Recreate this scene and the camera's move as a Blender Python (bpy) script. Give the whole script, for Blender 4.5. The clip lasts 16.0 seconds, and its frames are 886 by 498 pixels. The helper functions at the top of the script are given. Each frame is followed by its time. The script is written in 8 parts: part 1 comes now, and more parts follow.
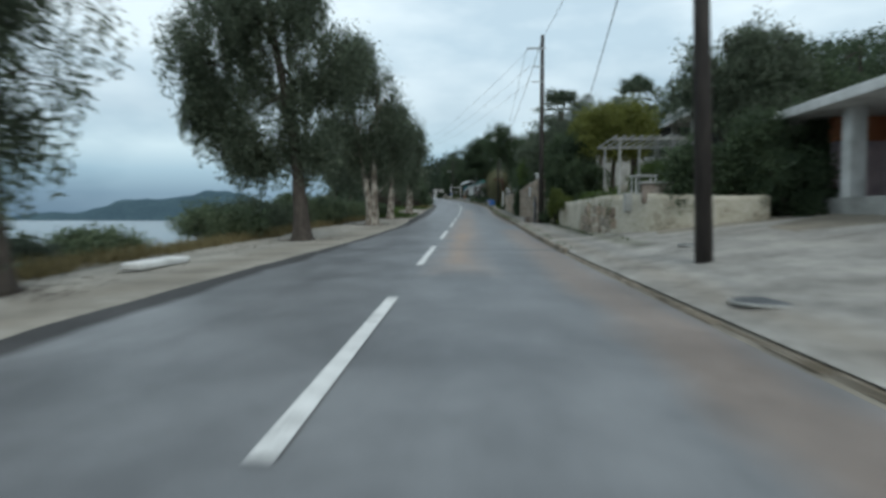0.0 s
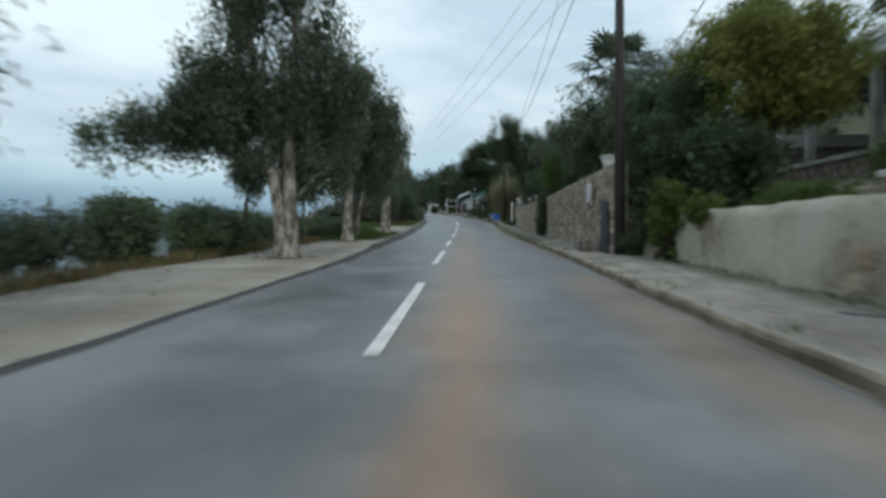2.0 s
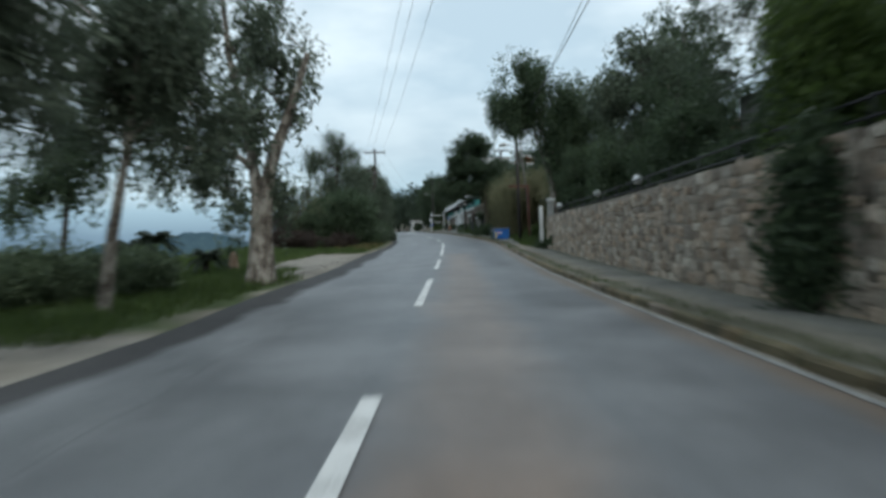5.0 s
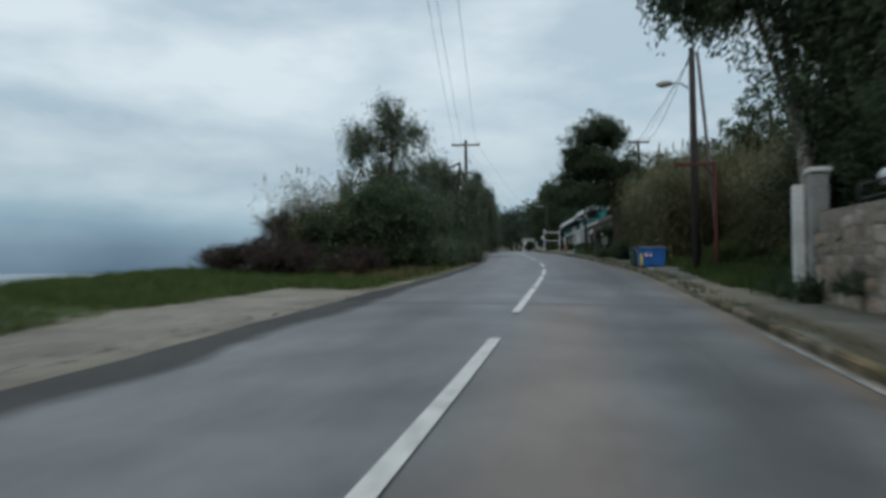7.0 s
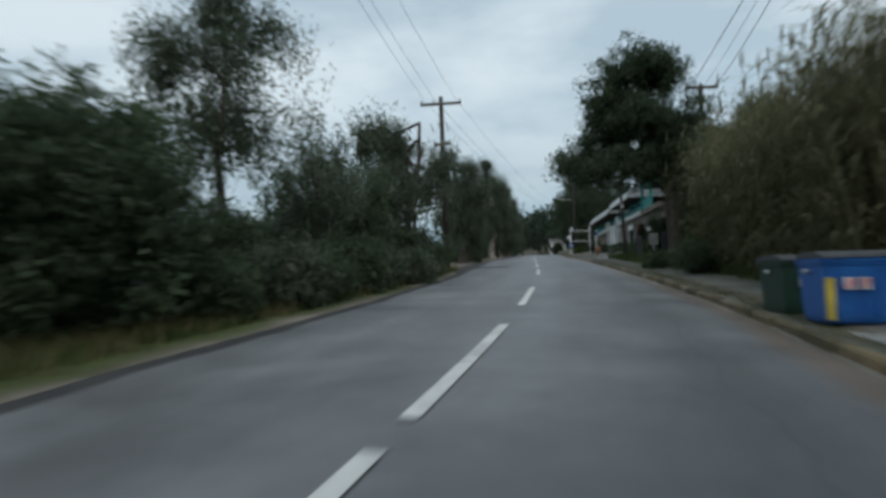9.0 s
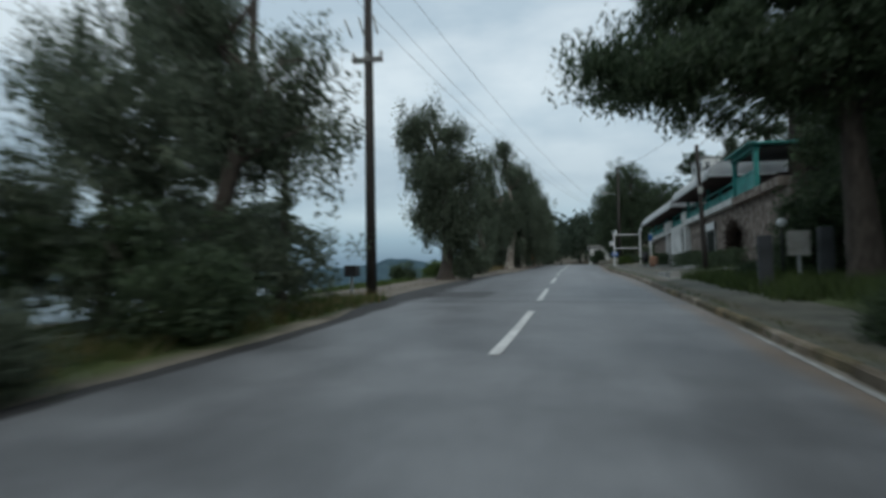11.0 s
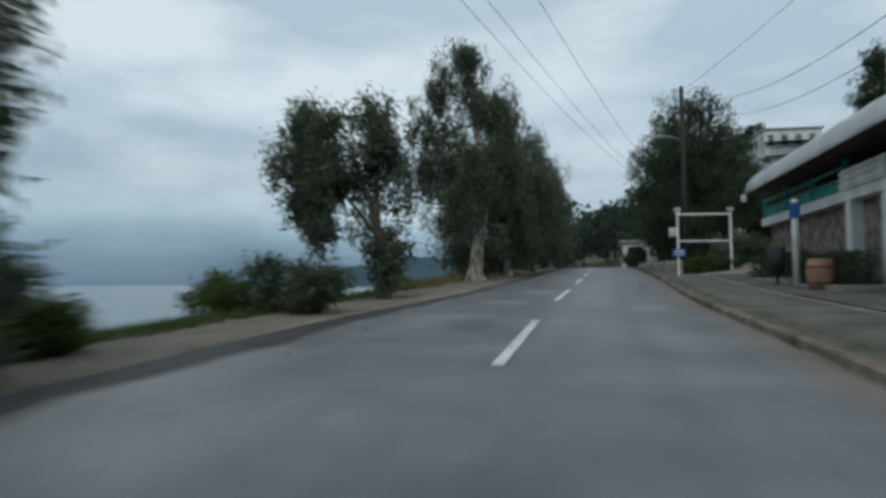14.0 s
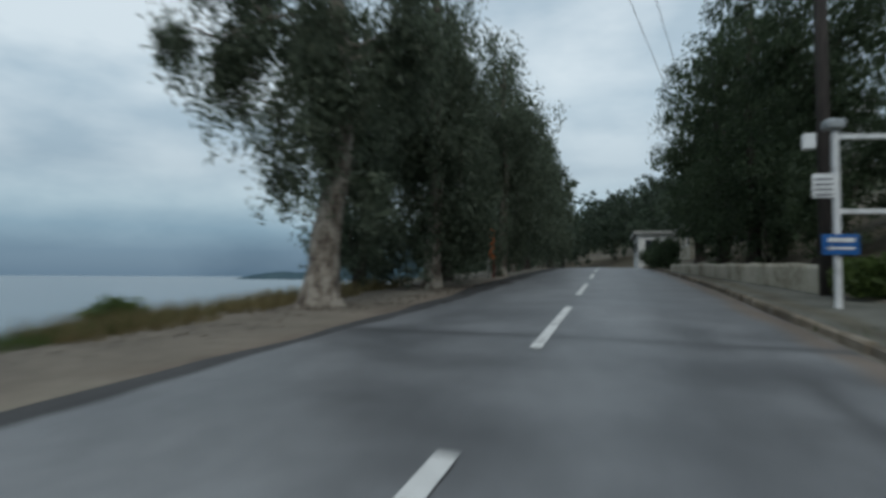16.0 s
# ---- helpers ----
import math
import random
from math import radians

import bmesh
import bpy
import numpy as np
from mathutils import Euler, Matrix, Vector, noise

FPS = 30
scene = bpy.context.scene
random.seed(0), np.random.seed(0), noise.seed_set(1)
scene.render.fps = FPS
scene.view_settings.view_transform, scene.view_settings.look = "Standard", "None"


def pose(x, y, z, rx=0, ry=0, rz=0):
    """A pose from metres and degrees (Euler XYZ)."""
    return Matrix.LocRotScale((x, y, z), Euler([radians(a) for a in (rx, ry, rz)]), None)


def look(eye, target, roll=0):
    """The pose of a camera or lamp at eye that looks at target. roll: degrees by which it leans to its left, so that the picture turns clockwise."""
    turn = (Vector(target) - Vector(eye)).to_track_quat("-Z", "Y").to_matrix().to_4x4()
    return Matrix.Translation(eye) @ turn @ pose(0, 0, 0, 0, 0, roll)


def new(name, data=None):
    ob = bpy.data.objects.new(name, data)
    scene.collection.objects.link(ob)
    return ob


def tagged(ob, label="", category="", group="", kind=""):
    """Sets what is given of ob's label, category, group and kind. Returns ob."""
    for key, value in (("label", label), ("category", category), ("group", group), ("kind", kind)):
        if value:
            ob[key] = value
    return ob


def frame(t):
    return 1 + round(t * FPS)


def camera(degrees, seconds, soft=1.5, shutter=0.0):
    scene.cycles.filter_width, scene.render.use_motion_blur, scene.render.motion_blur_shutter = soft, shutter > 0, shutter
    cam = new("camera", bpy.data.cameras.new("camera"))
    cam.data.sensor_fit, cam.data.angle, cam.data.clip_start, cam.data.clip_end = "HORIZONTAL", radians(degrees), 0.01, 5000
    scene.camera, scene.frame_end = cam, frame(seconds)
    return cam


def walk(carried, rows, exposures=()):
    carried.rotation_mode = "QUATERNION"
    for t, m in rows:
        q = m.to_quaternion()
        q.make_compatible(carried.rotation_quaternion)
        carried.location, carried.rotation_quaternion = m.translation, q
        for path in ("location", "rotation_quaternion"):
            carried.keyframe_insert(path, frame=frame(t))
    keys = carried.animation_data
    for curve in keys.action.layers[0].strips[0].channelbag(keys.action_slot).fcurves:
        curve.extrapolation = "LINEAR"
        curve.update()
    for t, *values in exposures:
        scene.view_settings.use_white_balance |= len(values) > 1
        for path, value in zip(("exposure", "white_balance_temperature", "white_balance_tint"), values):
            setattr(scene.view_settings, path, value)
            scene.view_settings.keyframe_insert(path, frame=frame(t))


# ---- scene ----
cam = camera(70.97, 16.0, soft=3.3, shutter=0.75)
PATH = [
    (0, (1.200, -4.600, 1.144), (0.900, -0.616, 0.940), -0.0),
    (0.5, (0.984, -0.291, 1.196), (0.705, 3.696, 1.053), -0.0),
    (1, (0.804, 4.141, 1.262), (0.527, 8.131, 1.161), -0.3),
    (1.5, (0.605, 8.348, 1.325), (0.325, 12.337, 1.218), -0.2),
    (2, (0.423, 12.623, 1.409), (0.142, 16.612, 1.308), -0.3),
    (2.5, (0.275, 16.871, 1.505), (-0.006, 20.860, 1.440), -0.5),
    (3, (0.116, 21.067, 1.611), (-0.163, 25.056, 1.526), -0.6),
    (3.2, (0.063, 22.704, 1.663), (-0.216, 26.693, 1.575), -1.2),
    (5.3, (-0.626, 41.200, 2.187), (-0.830, 45.194, 2.259), -1.8),
    (5.5, (-0.668, 43.069, 2.228), (-0.891, 47.061, 2.338), -0.9),
    (5.6, (-0.686, 44.002, 2.249), (-0.934, 47.993, 2.361), -1.9),
    (5.8, (-0.717, 45.866, 2.290), (-1.421, 49.800, 2.461), -2.7),
    (6, (-0.737, 47.720, 2.331), (-1.736, 51.590, 2.498), -0.8),
    (6.5, (-0.777, 52.288, 2.454), (-1.753, 56.166, 2.567), -1.0),
    (7, (-0.821, 56.822, 2.600), (-1.777, 60.703, 2.751), -0.0),
    (7.5, (-0.811, 61.493, 2.776), (-1.759, 65.375, 2.965), -0.5),
    (8, (-0.861, 66.124, 3.007), (-1.845, 69.996, 3.214), -0.8),
    (8.2, (-0.891, 67.919, 3.096), (-1.920, 71.778, 3.312), -1.6),
    (8.5, (-0.962, 70.579, 3.231), (-2.037, 74.425, 3.453), -0.4),
    (8.7, (-1.025, 72.339, 3.326), (-2.141, 76.177, 3.494), -0.7),
    (10.8, (-2.540, 91.166, 4.242), (-3.954, 94.900, 4.486), -0.6),
    (11, (-2.779, 93.064, 4.324), (-4.207, 96.794, 4.545), -0.4),
    (11.5, (-3.429, 97.930, 4.535), (-4.873, 101.653, 4.757), -0.4),
    (12, (-4.077, 102.791, 4.756), (-5.547, 106.503, 4.989), -0.3),
    (12.5, (-4.766, 107.398, 4.975), (-6.276, 111.094, 5.227), 0.0),
    (13, (-5.536, 112.126, 5.202), (-7.078, 115.810, 5.429), -0.6),
    (13.5, (-6.285, 116.684, 5.427), (-7.845, 120.361, 5.649), -0.2),
    (14, (-7.086, 121.364, 5.646), (-8.669, 125.032, 5.856), -0.4),
    (14.5, (-7.933, 126.071, 5.840), (-9.537, 129.728, 6.062), -0.4),
    (15, (-8.762, 130.792, 6.029), (-10.386, 134.442, 6.234), -0.3),
    (15.5, (-9.548, 135.447, 6.190), (-11.175, 139.097, 6.356), 0.3),
    (16, (-10.288, 140.018, 6.349), (-11.899, 143.675, 6.521), 0.3),
]
walk(cam, [(t, look(eye, target, roll)) for t, eye, target, roll in PATH],
     exposures=((0, 0.3, 6320, 4), (3.2, 0.3, 6320, 4), (5.5, 0.3, 6270, 4), (6.3, -0.03, 6420, 6), (11, -0.05, 6330, 5.5), (16, -0.1, 6330, 6)))

# ---- light ----
SUN_EL, SUN_AZ = radians(48), radians(158)
world = bpy.data.worlds.new("overcast_sky")
world.use_nodes = True
scene.world = world
wt = world.node_tree
for nd in list(wt.nodes):
    wt.nodes.remove(nd)


def wnode(kind, **kw):
    nd = wt.nodes.new(kind)
    for k, v in kw.items():
        nd.inputs[k].default_value = v
    return nd


sky = wnode("ShaderNodeTexSky")
sky.sky_type = "NISHITA"
sky.sun_disc = False
sky.sun_elevation, sky.sun_rotation = SUN_EL, SUN_AZ
bg_sky = wnode("ShaderNodeBackground", Strength=0.09)
wt.links.new(sky.outputs[0], bg_sky.inputs[0])
coord = wnode("ShaderNodeTexCoord")
sep = wnode("ShaderNodeSeparateXYZ")
wt.links.new(coord.outputs["Generated"], sep.inputs[0])
# cloud deck: pale overhead, slate-blue haze along the horizon
deck = wnode("ShaderNodeValToRGB")
els = deck.color_ramp.elements
els[0].position, els[0].color = 0.0, (0.115, 0.185, 0.265, 1)
els[1].position, els[1].color = 1.0, (0.53, 0.59, 0.65, 1)
for pos, col in ((0.035, (0.14, 0.22, 0.31, 1)), (0.07, (0.27, 0.38, 0.47, 1)), (0.105, (0.47, 0.57, 0.63, 1)), (0.16, (0.47, 0.55, 0.61, 1)),
                 (0.26, (0.62, 0.70, 0.755, 1)), (0.5, (0.66, 0.73, 0.79, 1))):
    e = els.new(pos)
    e.color = col
wt.links.new(sep.outputs["Z"], deck.inputs[0])
squash = wnode("ShaderNodeMapping", Scale=(1.5, 1.5, 4.2))
wt.links.new(coord.outputs["Generated"], squash.inputs[0])
puff = wnode("ShaderNodeTexNoise", Scale=1.9, Detail=5.0, Roughness=0.52)
wt.links.new(squash.outputs[0], puff.inputs["Vector"])
shade = wnode("ShaderNodeValToRGB")
shade.color_ramp.elements[0].position, shade.color_ramp.elements[0].color = 0.38, (0.72, 0.78, 0.83, 1)
shade.color_ramp.elements[1].position, shade.color_ramp.elements[1].color = 0.60, (1.10, 1.08, 1.07, 1)
wt.links.new(puff.outputs[0], shade.inputs[0])
mult = wnode("ShaderNodeMixRGB", Fac=1.0)
mult.blend_type = "MULTIPLY"
wt.links.new(deck.outputs[0], mult.inputs[1])
wt.links.new(shade.outputs[0], mult.inputs[2])
bg_cloud = wnode("ShaderNodeBackground", Strength=1.12)
wt.links.new(mult.outputs[0], bg_cloud.inputs[0])
blend = wnode("ShaderNodeMixShader", Fac=0.9)
wt.links.new(bg_sky.outputs[0], blend.inputs[1])
wt.links.new(bg_cloud.outputs[0], blend.inputs[2])
wout = wnode("ShaderNodeOutputWorld")
wt.links.new(blend.outputs[0], wout.inputs[0])

sun_data = bpy.data.lights.new("sun", "SUN")
sun_data.energy, sun_data.angle, sun_data.color = 0.9, radians(25), (1.0, 0.97, 0.93)
sun = new("sun", sun_data)
sun.matrix_world = look((0, 0, 60), (-20, 50, 0))


# ---- materials ----
def mat(name, base, dark=None, light=None, scale=3.0, fine=40.0, rough=0.8, bump=0.3, metal=0.0, spec=0.4, rand=0.0, other=None, coords="Object", stretch=(1, 1, 1), lo=0.35, hi=0.65):
    """Procedural surface: two scales of noise between dark, base and light, with bump; rand varies it from piece to piece."""
    m = bpy.data.materials.new(name)
    m.use_nodes = True
    nt = m.node_tree
    bs = nt.nodes["Principled BSDF"]
    dark = dark or tuple(c * 0.65 for c in base)
    light = light or tuple(min(1, c * 1.3) for c in base)
    tc = nt.nodes.new("ShaderNodeTexCoord")
    mp = nt.nodes.new("ShaderNodeMapping")
    mp.inputs["Scale"].default_value = stretch
    nt.links.new(tc.outputs[coords], mp.inputs[0])
    vec = mp.outputs[0]
    if rand:
        oi = nt.nodes.new("ShaderNodeObjectInfo")
        add = nt.nodes.new("ShaderNodeVectorMath")
        add.operation = "MULTIPLY_ADD"
        add.inputs[1].default_value = (37, 51, 29)
        nt.links.new(oi.outputs["Random"], add.inputs[0])
        nt.links.new(vec, add.inputs[2])
        vec = add.outputs[0]
    n1 = nt.nodes.new("ShaderNodeTexNoise")
    n1.inputs["Scale"].default_value, n1.inputs["Detail"].default_value = scale, 5
    n2 = nt.nodes.new("ShaderNodeTexNoise")
    n2.inputs["Scale"].default_value, n2.inputs["Detail"].default_value = fine, 3
    for n in (n1, n2):
        nt.links.new(vec, n.inputs["Vector"])
    mix = nt.nodes.new("ShaderNodeMath")
    mix.operation = "MULTIPLY_ADD"
    mix.inputs[1].default_value = 0.35
    nt.links.new(n2.outputs[0], mix.inputs[0])
    sc = nt.nodes.new("ShaderNodeMath")
    sc.operation = "MULTIPLY"
    sc.inputs[1].default_value = 0.65
    nt.links.new(n1.outputs[0], sc.inputs[0])
    nt.links.new(sc.outputs[0], mix.inputs[2])
    rp = nt.nodes.new("ShaderNodeValToRGB")
    rp.color_ramp.elements[0].position, rp.color_ramp.elements[0].color = lo, (*dark, 1)
    rp.color_ramp.elements[1].position, rp.color_ramp.elements[1].color = hi, (*light, 1)
    e = rp.color_ramp.elements.new((lo + hi) / 2)
    e.color = (*base, 1)
    nt.links.new(mix.outputs[0], rp.inputs[0])
    col = rp.outputs[0]
    if rand:
        hsv = nt.nodes.new("ShaderNodeHueSaturation")
        mr = nt.nodes.new("ShaderNodeMapRange")
        mr.inputs["To Min"].default_value, mr.inputs["To Max"].default_value = 1 - rand, 1 + rand
        isl = nt.nodes.new("ShaderNodeNewGeometry")
        both = nt.nodes.new("ShaderNodeMath")
        both.operation = "ADD"
        nt.links.new(oi.outputs["Random"], both.inputs[0])
        nt.links.new(isl.outputs["Random Per Island"], both.inputs[1])
        fr = nt.nodes.new("ShaderNodeMath")
        fr.operation = "FRACT"
        nt.links.new(both.outputs[0], fr.inputs[0])
        nt.links.new(fr.outputs[0], mr.inputs[0])
        if other:
            wide = nt.nodes.new("ShaderNodeMath")
            wide.operation = "MULTIPLY"
            wide.inputs[1].default_value = 7.31
            nt.links.new(both.outputs[0], wide.inputs[0])
            fr2 = nt.nodes.new("ShaderNodeMath")
            fr2.operation = "FRACT"
            nt.links.new(wide.outputs[0], fr2.inputs[0])
            mx = nt.nodes.new("ShaderNodeMixRGB")
            mx.blend_type = "MULTIPLY"
            mx.inputs[2].default_value = (*other, 1)
            nt.links.new(fr2.outputs[0], mx.inputs[0])
            nt.links.new(col, mx.inputs[1])
            col = mx.outputs[0]
        nt.links.new(mr.outputs[0], hsv.inputs["Value"])
        nt.links.new(col, hsv.inputs["Color"])
        col = hsv.outputs[0]
    nt.links.new(col, bs.inputs["Base Color"])
    bs.inputs["Roughness"].default_value, bs.inputs["Metallic"].default_value = rough, metal
    bs.inputs["Specular IOR Level"].default_value = spec
    if bump:
        bp = nt.nodes.new("ShaderNodeBump")
        bp.inputs["Strength"].default_value, bp.inputs["Distance"].default_value = bump, 0.03
        nt.links.new(mix.outputs[0], bp.inputs["Height"])
        nt.links.new(bp.outputs[0], bs.inputs["Normal"])
    return m


def leaf_mat(name, base, light):
    """Foliage whose leaves differ one from the next."""
    m = bpy.data.materials.new(name)
    m.use_nodes = True
    nt = m.node_tree
    bs = nt.nodes["Principled BSDF"]
    geo = nt.nodes.new("ShaderNodeNewGeometry")
    tc = nt.nodes.new("ShaderNodeTexCoord")
    ns = nt.nodes.new("ShaderNodeTexNoise")
    ns.inputs["Scale"].default_value = 0.9
    nt.links.new(tc.outputs["Object"], ns.inputs["Vector"])
    ad = nt.nodes.new("ShaderNodeMath")
    ad.operation = "MULTIPLY_ADD"
    ad.inputs[1].default_value = 0.5
    nt.links.new(geo.outputs["Random Per Island"], ad.inputs[0])
    half = nt.nodes.new("ShaderNodeMath")
    half.operation = "MULTIPLY"
    half.inputs[1].default_value = 0.55
    nt.links.new(ns.outputs[0], half.inputs[0])
    nt.links.new(half.outputs[0], ad.inputs[2])
    rp = nt.nodes.new("ShaderNodeValToRGB")
    rp.color_ramp.elements[0].position, rp.color_ramp.elements[0].color = 0.15, (*(c * 0.6 for c in base), 1)
    rp.color_ramp.elements[1].position, rp.color_ramp.elements[1].color = 0.9, (*light, 1)
    e = rp.color_ramp.elements.new(0.5)
    e.color = (*base, 1)
    nt.links.new(ad.outputs[0], rp.inputs[0])
    nt.links.new(rp.outputs[0], bs.inputs["Base Color"])
    bs.inputs["Roughness"].default_value = 0.55
    bs.inputs["Specular IOR Level"].default_value = 0.3
    # thin leaves let part of the daylight through
    tl = nt.nodes.new("ShaderNodeBsdfTranslucent")
    nt.links.new(rp.outputs[0], tl.inputs[0])
    ms = nt.nodes.new("ShaderNodeMixShader")
    ms.inputs[0].default_value = 0.5
    nt.links.new(bs.outputs[0], ms.inputs[1])
    nt.links.new(tl.outputs[0], ms.inputs[2])
    nt.links.new(ms.outputs[0], nt.nodes["Material Output"].inputs[0])
    return m


SOIL, DARK_ASPHALT = (0.275, 0.175, 0.108), (0.042, 0.040, 0.039)


def masked(name, base, layers, rough=0.8, bump=0.4, spec=0.4, fine=60.0, mottle=(0.9, 0.3)):
    """A surface in (across, along) metres of its UV map: a base of two colours with bands of stain or dirt over it.
    A layer: (colour, centre, half width, start, end, edge, strength, wobble)."""
    m = bpy.data.materials.new(name)
    m.use_nodes = True
    nt = m.node_tree
    bs = nt.nodes["Principled BSDF"]

    def math_(op, a, b=None, c=None):
        nd = nt.nodes.new("ShaderNodeMath")
        nd.operation = op
        for i, v in enumerate((a, b, c)):
            if v is None:
                continue
            if isinstance(v, (int, float)):
                nd.inputs[i].default_value = v
            else:
                nt.links.new(v, nd.inputs[i])
        return nd.outputs[0]

    uv = nt.nodes.new("ShaderNodeUVMap")
    sp = nt.nodes.new("ShaderNodeSeparateXYZ")
    nt.links.new(uv.outputs[0], sp.inputs[0])

    def noise_(scale, detail, sx=1.0, sy=1.0):
        mp = nt.nodes.new("ShaderNodeMapping")
        mp.inputs["Scale"].default_value = (sx, sy, 1)
        nt.links.new(uv.outputs[0], mp.inputs[0])
        nd = nt.nodes.new("ShaderNodeTexNoise")
        nd.inputs["Scale"].default_value, nd.inputs["Detail"].default_value = scale, detail
        nt.links.new(mp.outputs[0], nd.inputs["Vector"])
        return nd.outputs[0]

    big, streak, grain = noise_(0.35, 5), noise_(0.8, 4, 1.0, 0.12), noise_(fine, 3)
    tone = math_("ADD", math_("MULTIPLY", big, 0.45), math_("ADD", math_("MULTIPLY", streak, 0.25), math_("MULTIPLY", grain, 0.3)))
    rp = nt.nodes.new("ShaderNodeValToRGB")
    rp.color_ramp.elements[0].position, rp.color_ramp.elements[0].color = 0.36, (*base[0], 1)
    rp.color_ramp.elements[1].position, rp.color_ramp.elements[1].color = 0.64, (*base[1], 1)
    nt.links.new(tone, rp.inputs[0])
    col = rp.outputs[0]
    wob = noise_(0.5, 5)
    dry = None
    for colour, centre, half, start, end, edge, strength, wobble in layers:
        off = math_("MULTIPLY_ADD", math_("SUBTRACT", wob, 0.5), wobble, math_("SUBTRACT", sp.outputs[0], centre))
        across = math_("DIVIDE", math_("SUBTRACT", half, math_("ABSOLUTE", off)), edge)
        wv = math_("MULTIPLY_ADD", math_("SUBTRACT", big, 0.5), wobble * 1.5, sp.outputs[1])
        ends = math_("MINIMUM", math_("SUBTRACT", wv, start), math_("SUBTRACT", end, wv))
        both = math_("MINIMUM", across, math_("DIVIDE", ends, edge * 2))
        fac = nt.nodes.new("ShaderNodeClamp")
        nt.links.new(both, fac.inputs[0])
        patch = math_("MULTIPLY", fac.outputs[0], math_("MULTIPLY_ADD", grain, strength * 0.5, strength * 0.75))
        cl = nt.nodes.new("ShaderNodeClamp")
        nt.links.new(patch, cl.inputs[0])
        if colour == DARK_ASPHALT:
            dry = cl.outputs[0] if dry is None else math_("MAXIMUM", dry, cl.outputs[0])
        mx = nt.nodes.new("ShaderNodeMixRGB")
        nt.links.new(cl.outputs[0], mx.inputs[0])
        nt.links.new(col, mx.inputs[1])
        mx.inputs[2].default_value = (*colour, 1)
        col = mx.outputs[0]
    # damp and worn patches at hand and stride size
    spots_, flecks = noise_(mottle[0], 6), noise_(mottle[0] * 6, 4)
    worn = math_("ADD", math_("MULTIPLY", spots_, 0.65), math_("MULTIPLY", flecks, 0.35))
    gain = nt.nodes.new("ShaderNodeMapRange")
    gain.inputs["From Min"].default_value, gain.inputs["From Max"].default_value = 0.38, 0.62
    gain.inputs["To Min"].default_value, gain.inputs["To Max"].default_value = 1 - mottle[1], 1 + mottle[1] * 0.45
    nt.links.new(worn, gain.inputs[0])
    hv = nt.nodes.new("ShaderNodeHueSaturation")
    nt.links.new(gain.outputs[0], hv.inputs["Value"])
    nt.links.new(col, hv.inputs["Color"])
    nt.links.new(hv.outputs[0], bs.inputs["Base Color"])
    rr = nt.nodes.new("ShaderNodeMapRange")
    rr.inputs["To Min"].default_value, rr.inputs["To Max"].default_value = rough - 0.12, min(1, rough + 0.12)
    nt.links.new(big, rr.inputs[0])
    bs.inputs["Specular IOR Level"].default_value = spec
    if dry is None:
        nt.links.new(rr.outputs[0], bs.inputs["Roughness"])
    else:
        # the loose dark edge is dry and matt
        nt.links.new(math_("MULTIPLY_ADD", dry, 0.3, rr.outputs[0]), bs.inputs["Roughness"])
        nt.links.new(math_("MULTIPLY_ADD", dry, -spec * 0.8, spec), bs.inputs["Specular IOR Level"])
    bp = nt.nodes.new("ShaderNodeBump")
    bp.inputs["Strength"].default_value, bp.inputs["Distance"].default_value = bump, 0.02
    nt.links.new(math_("ADD", grain, big), bp.inputs["Height"])
    nt.links.new(bp.outputs[0], bs.inputs["Normal"])
    return m


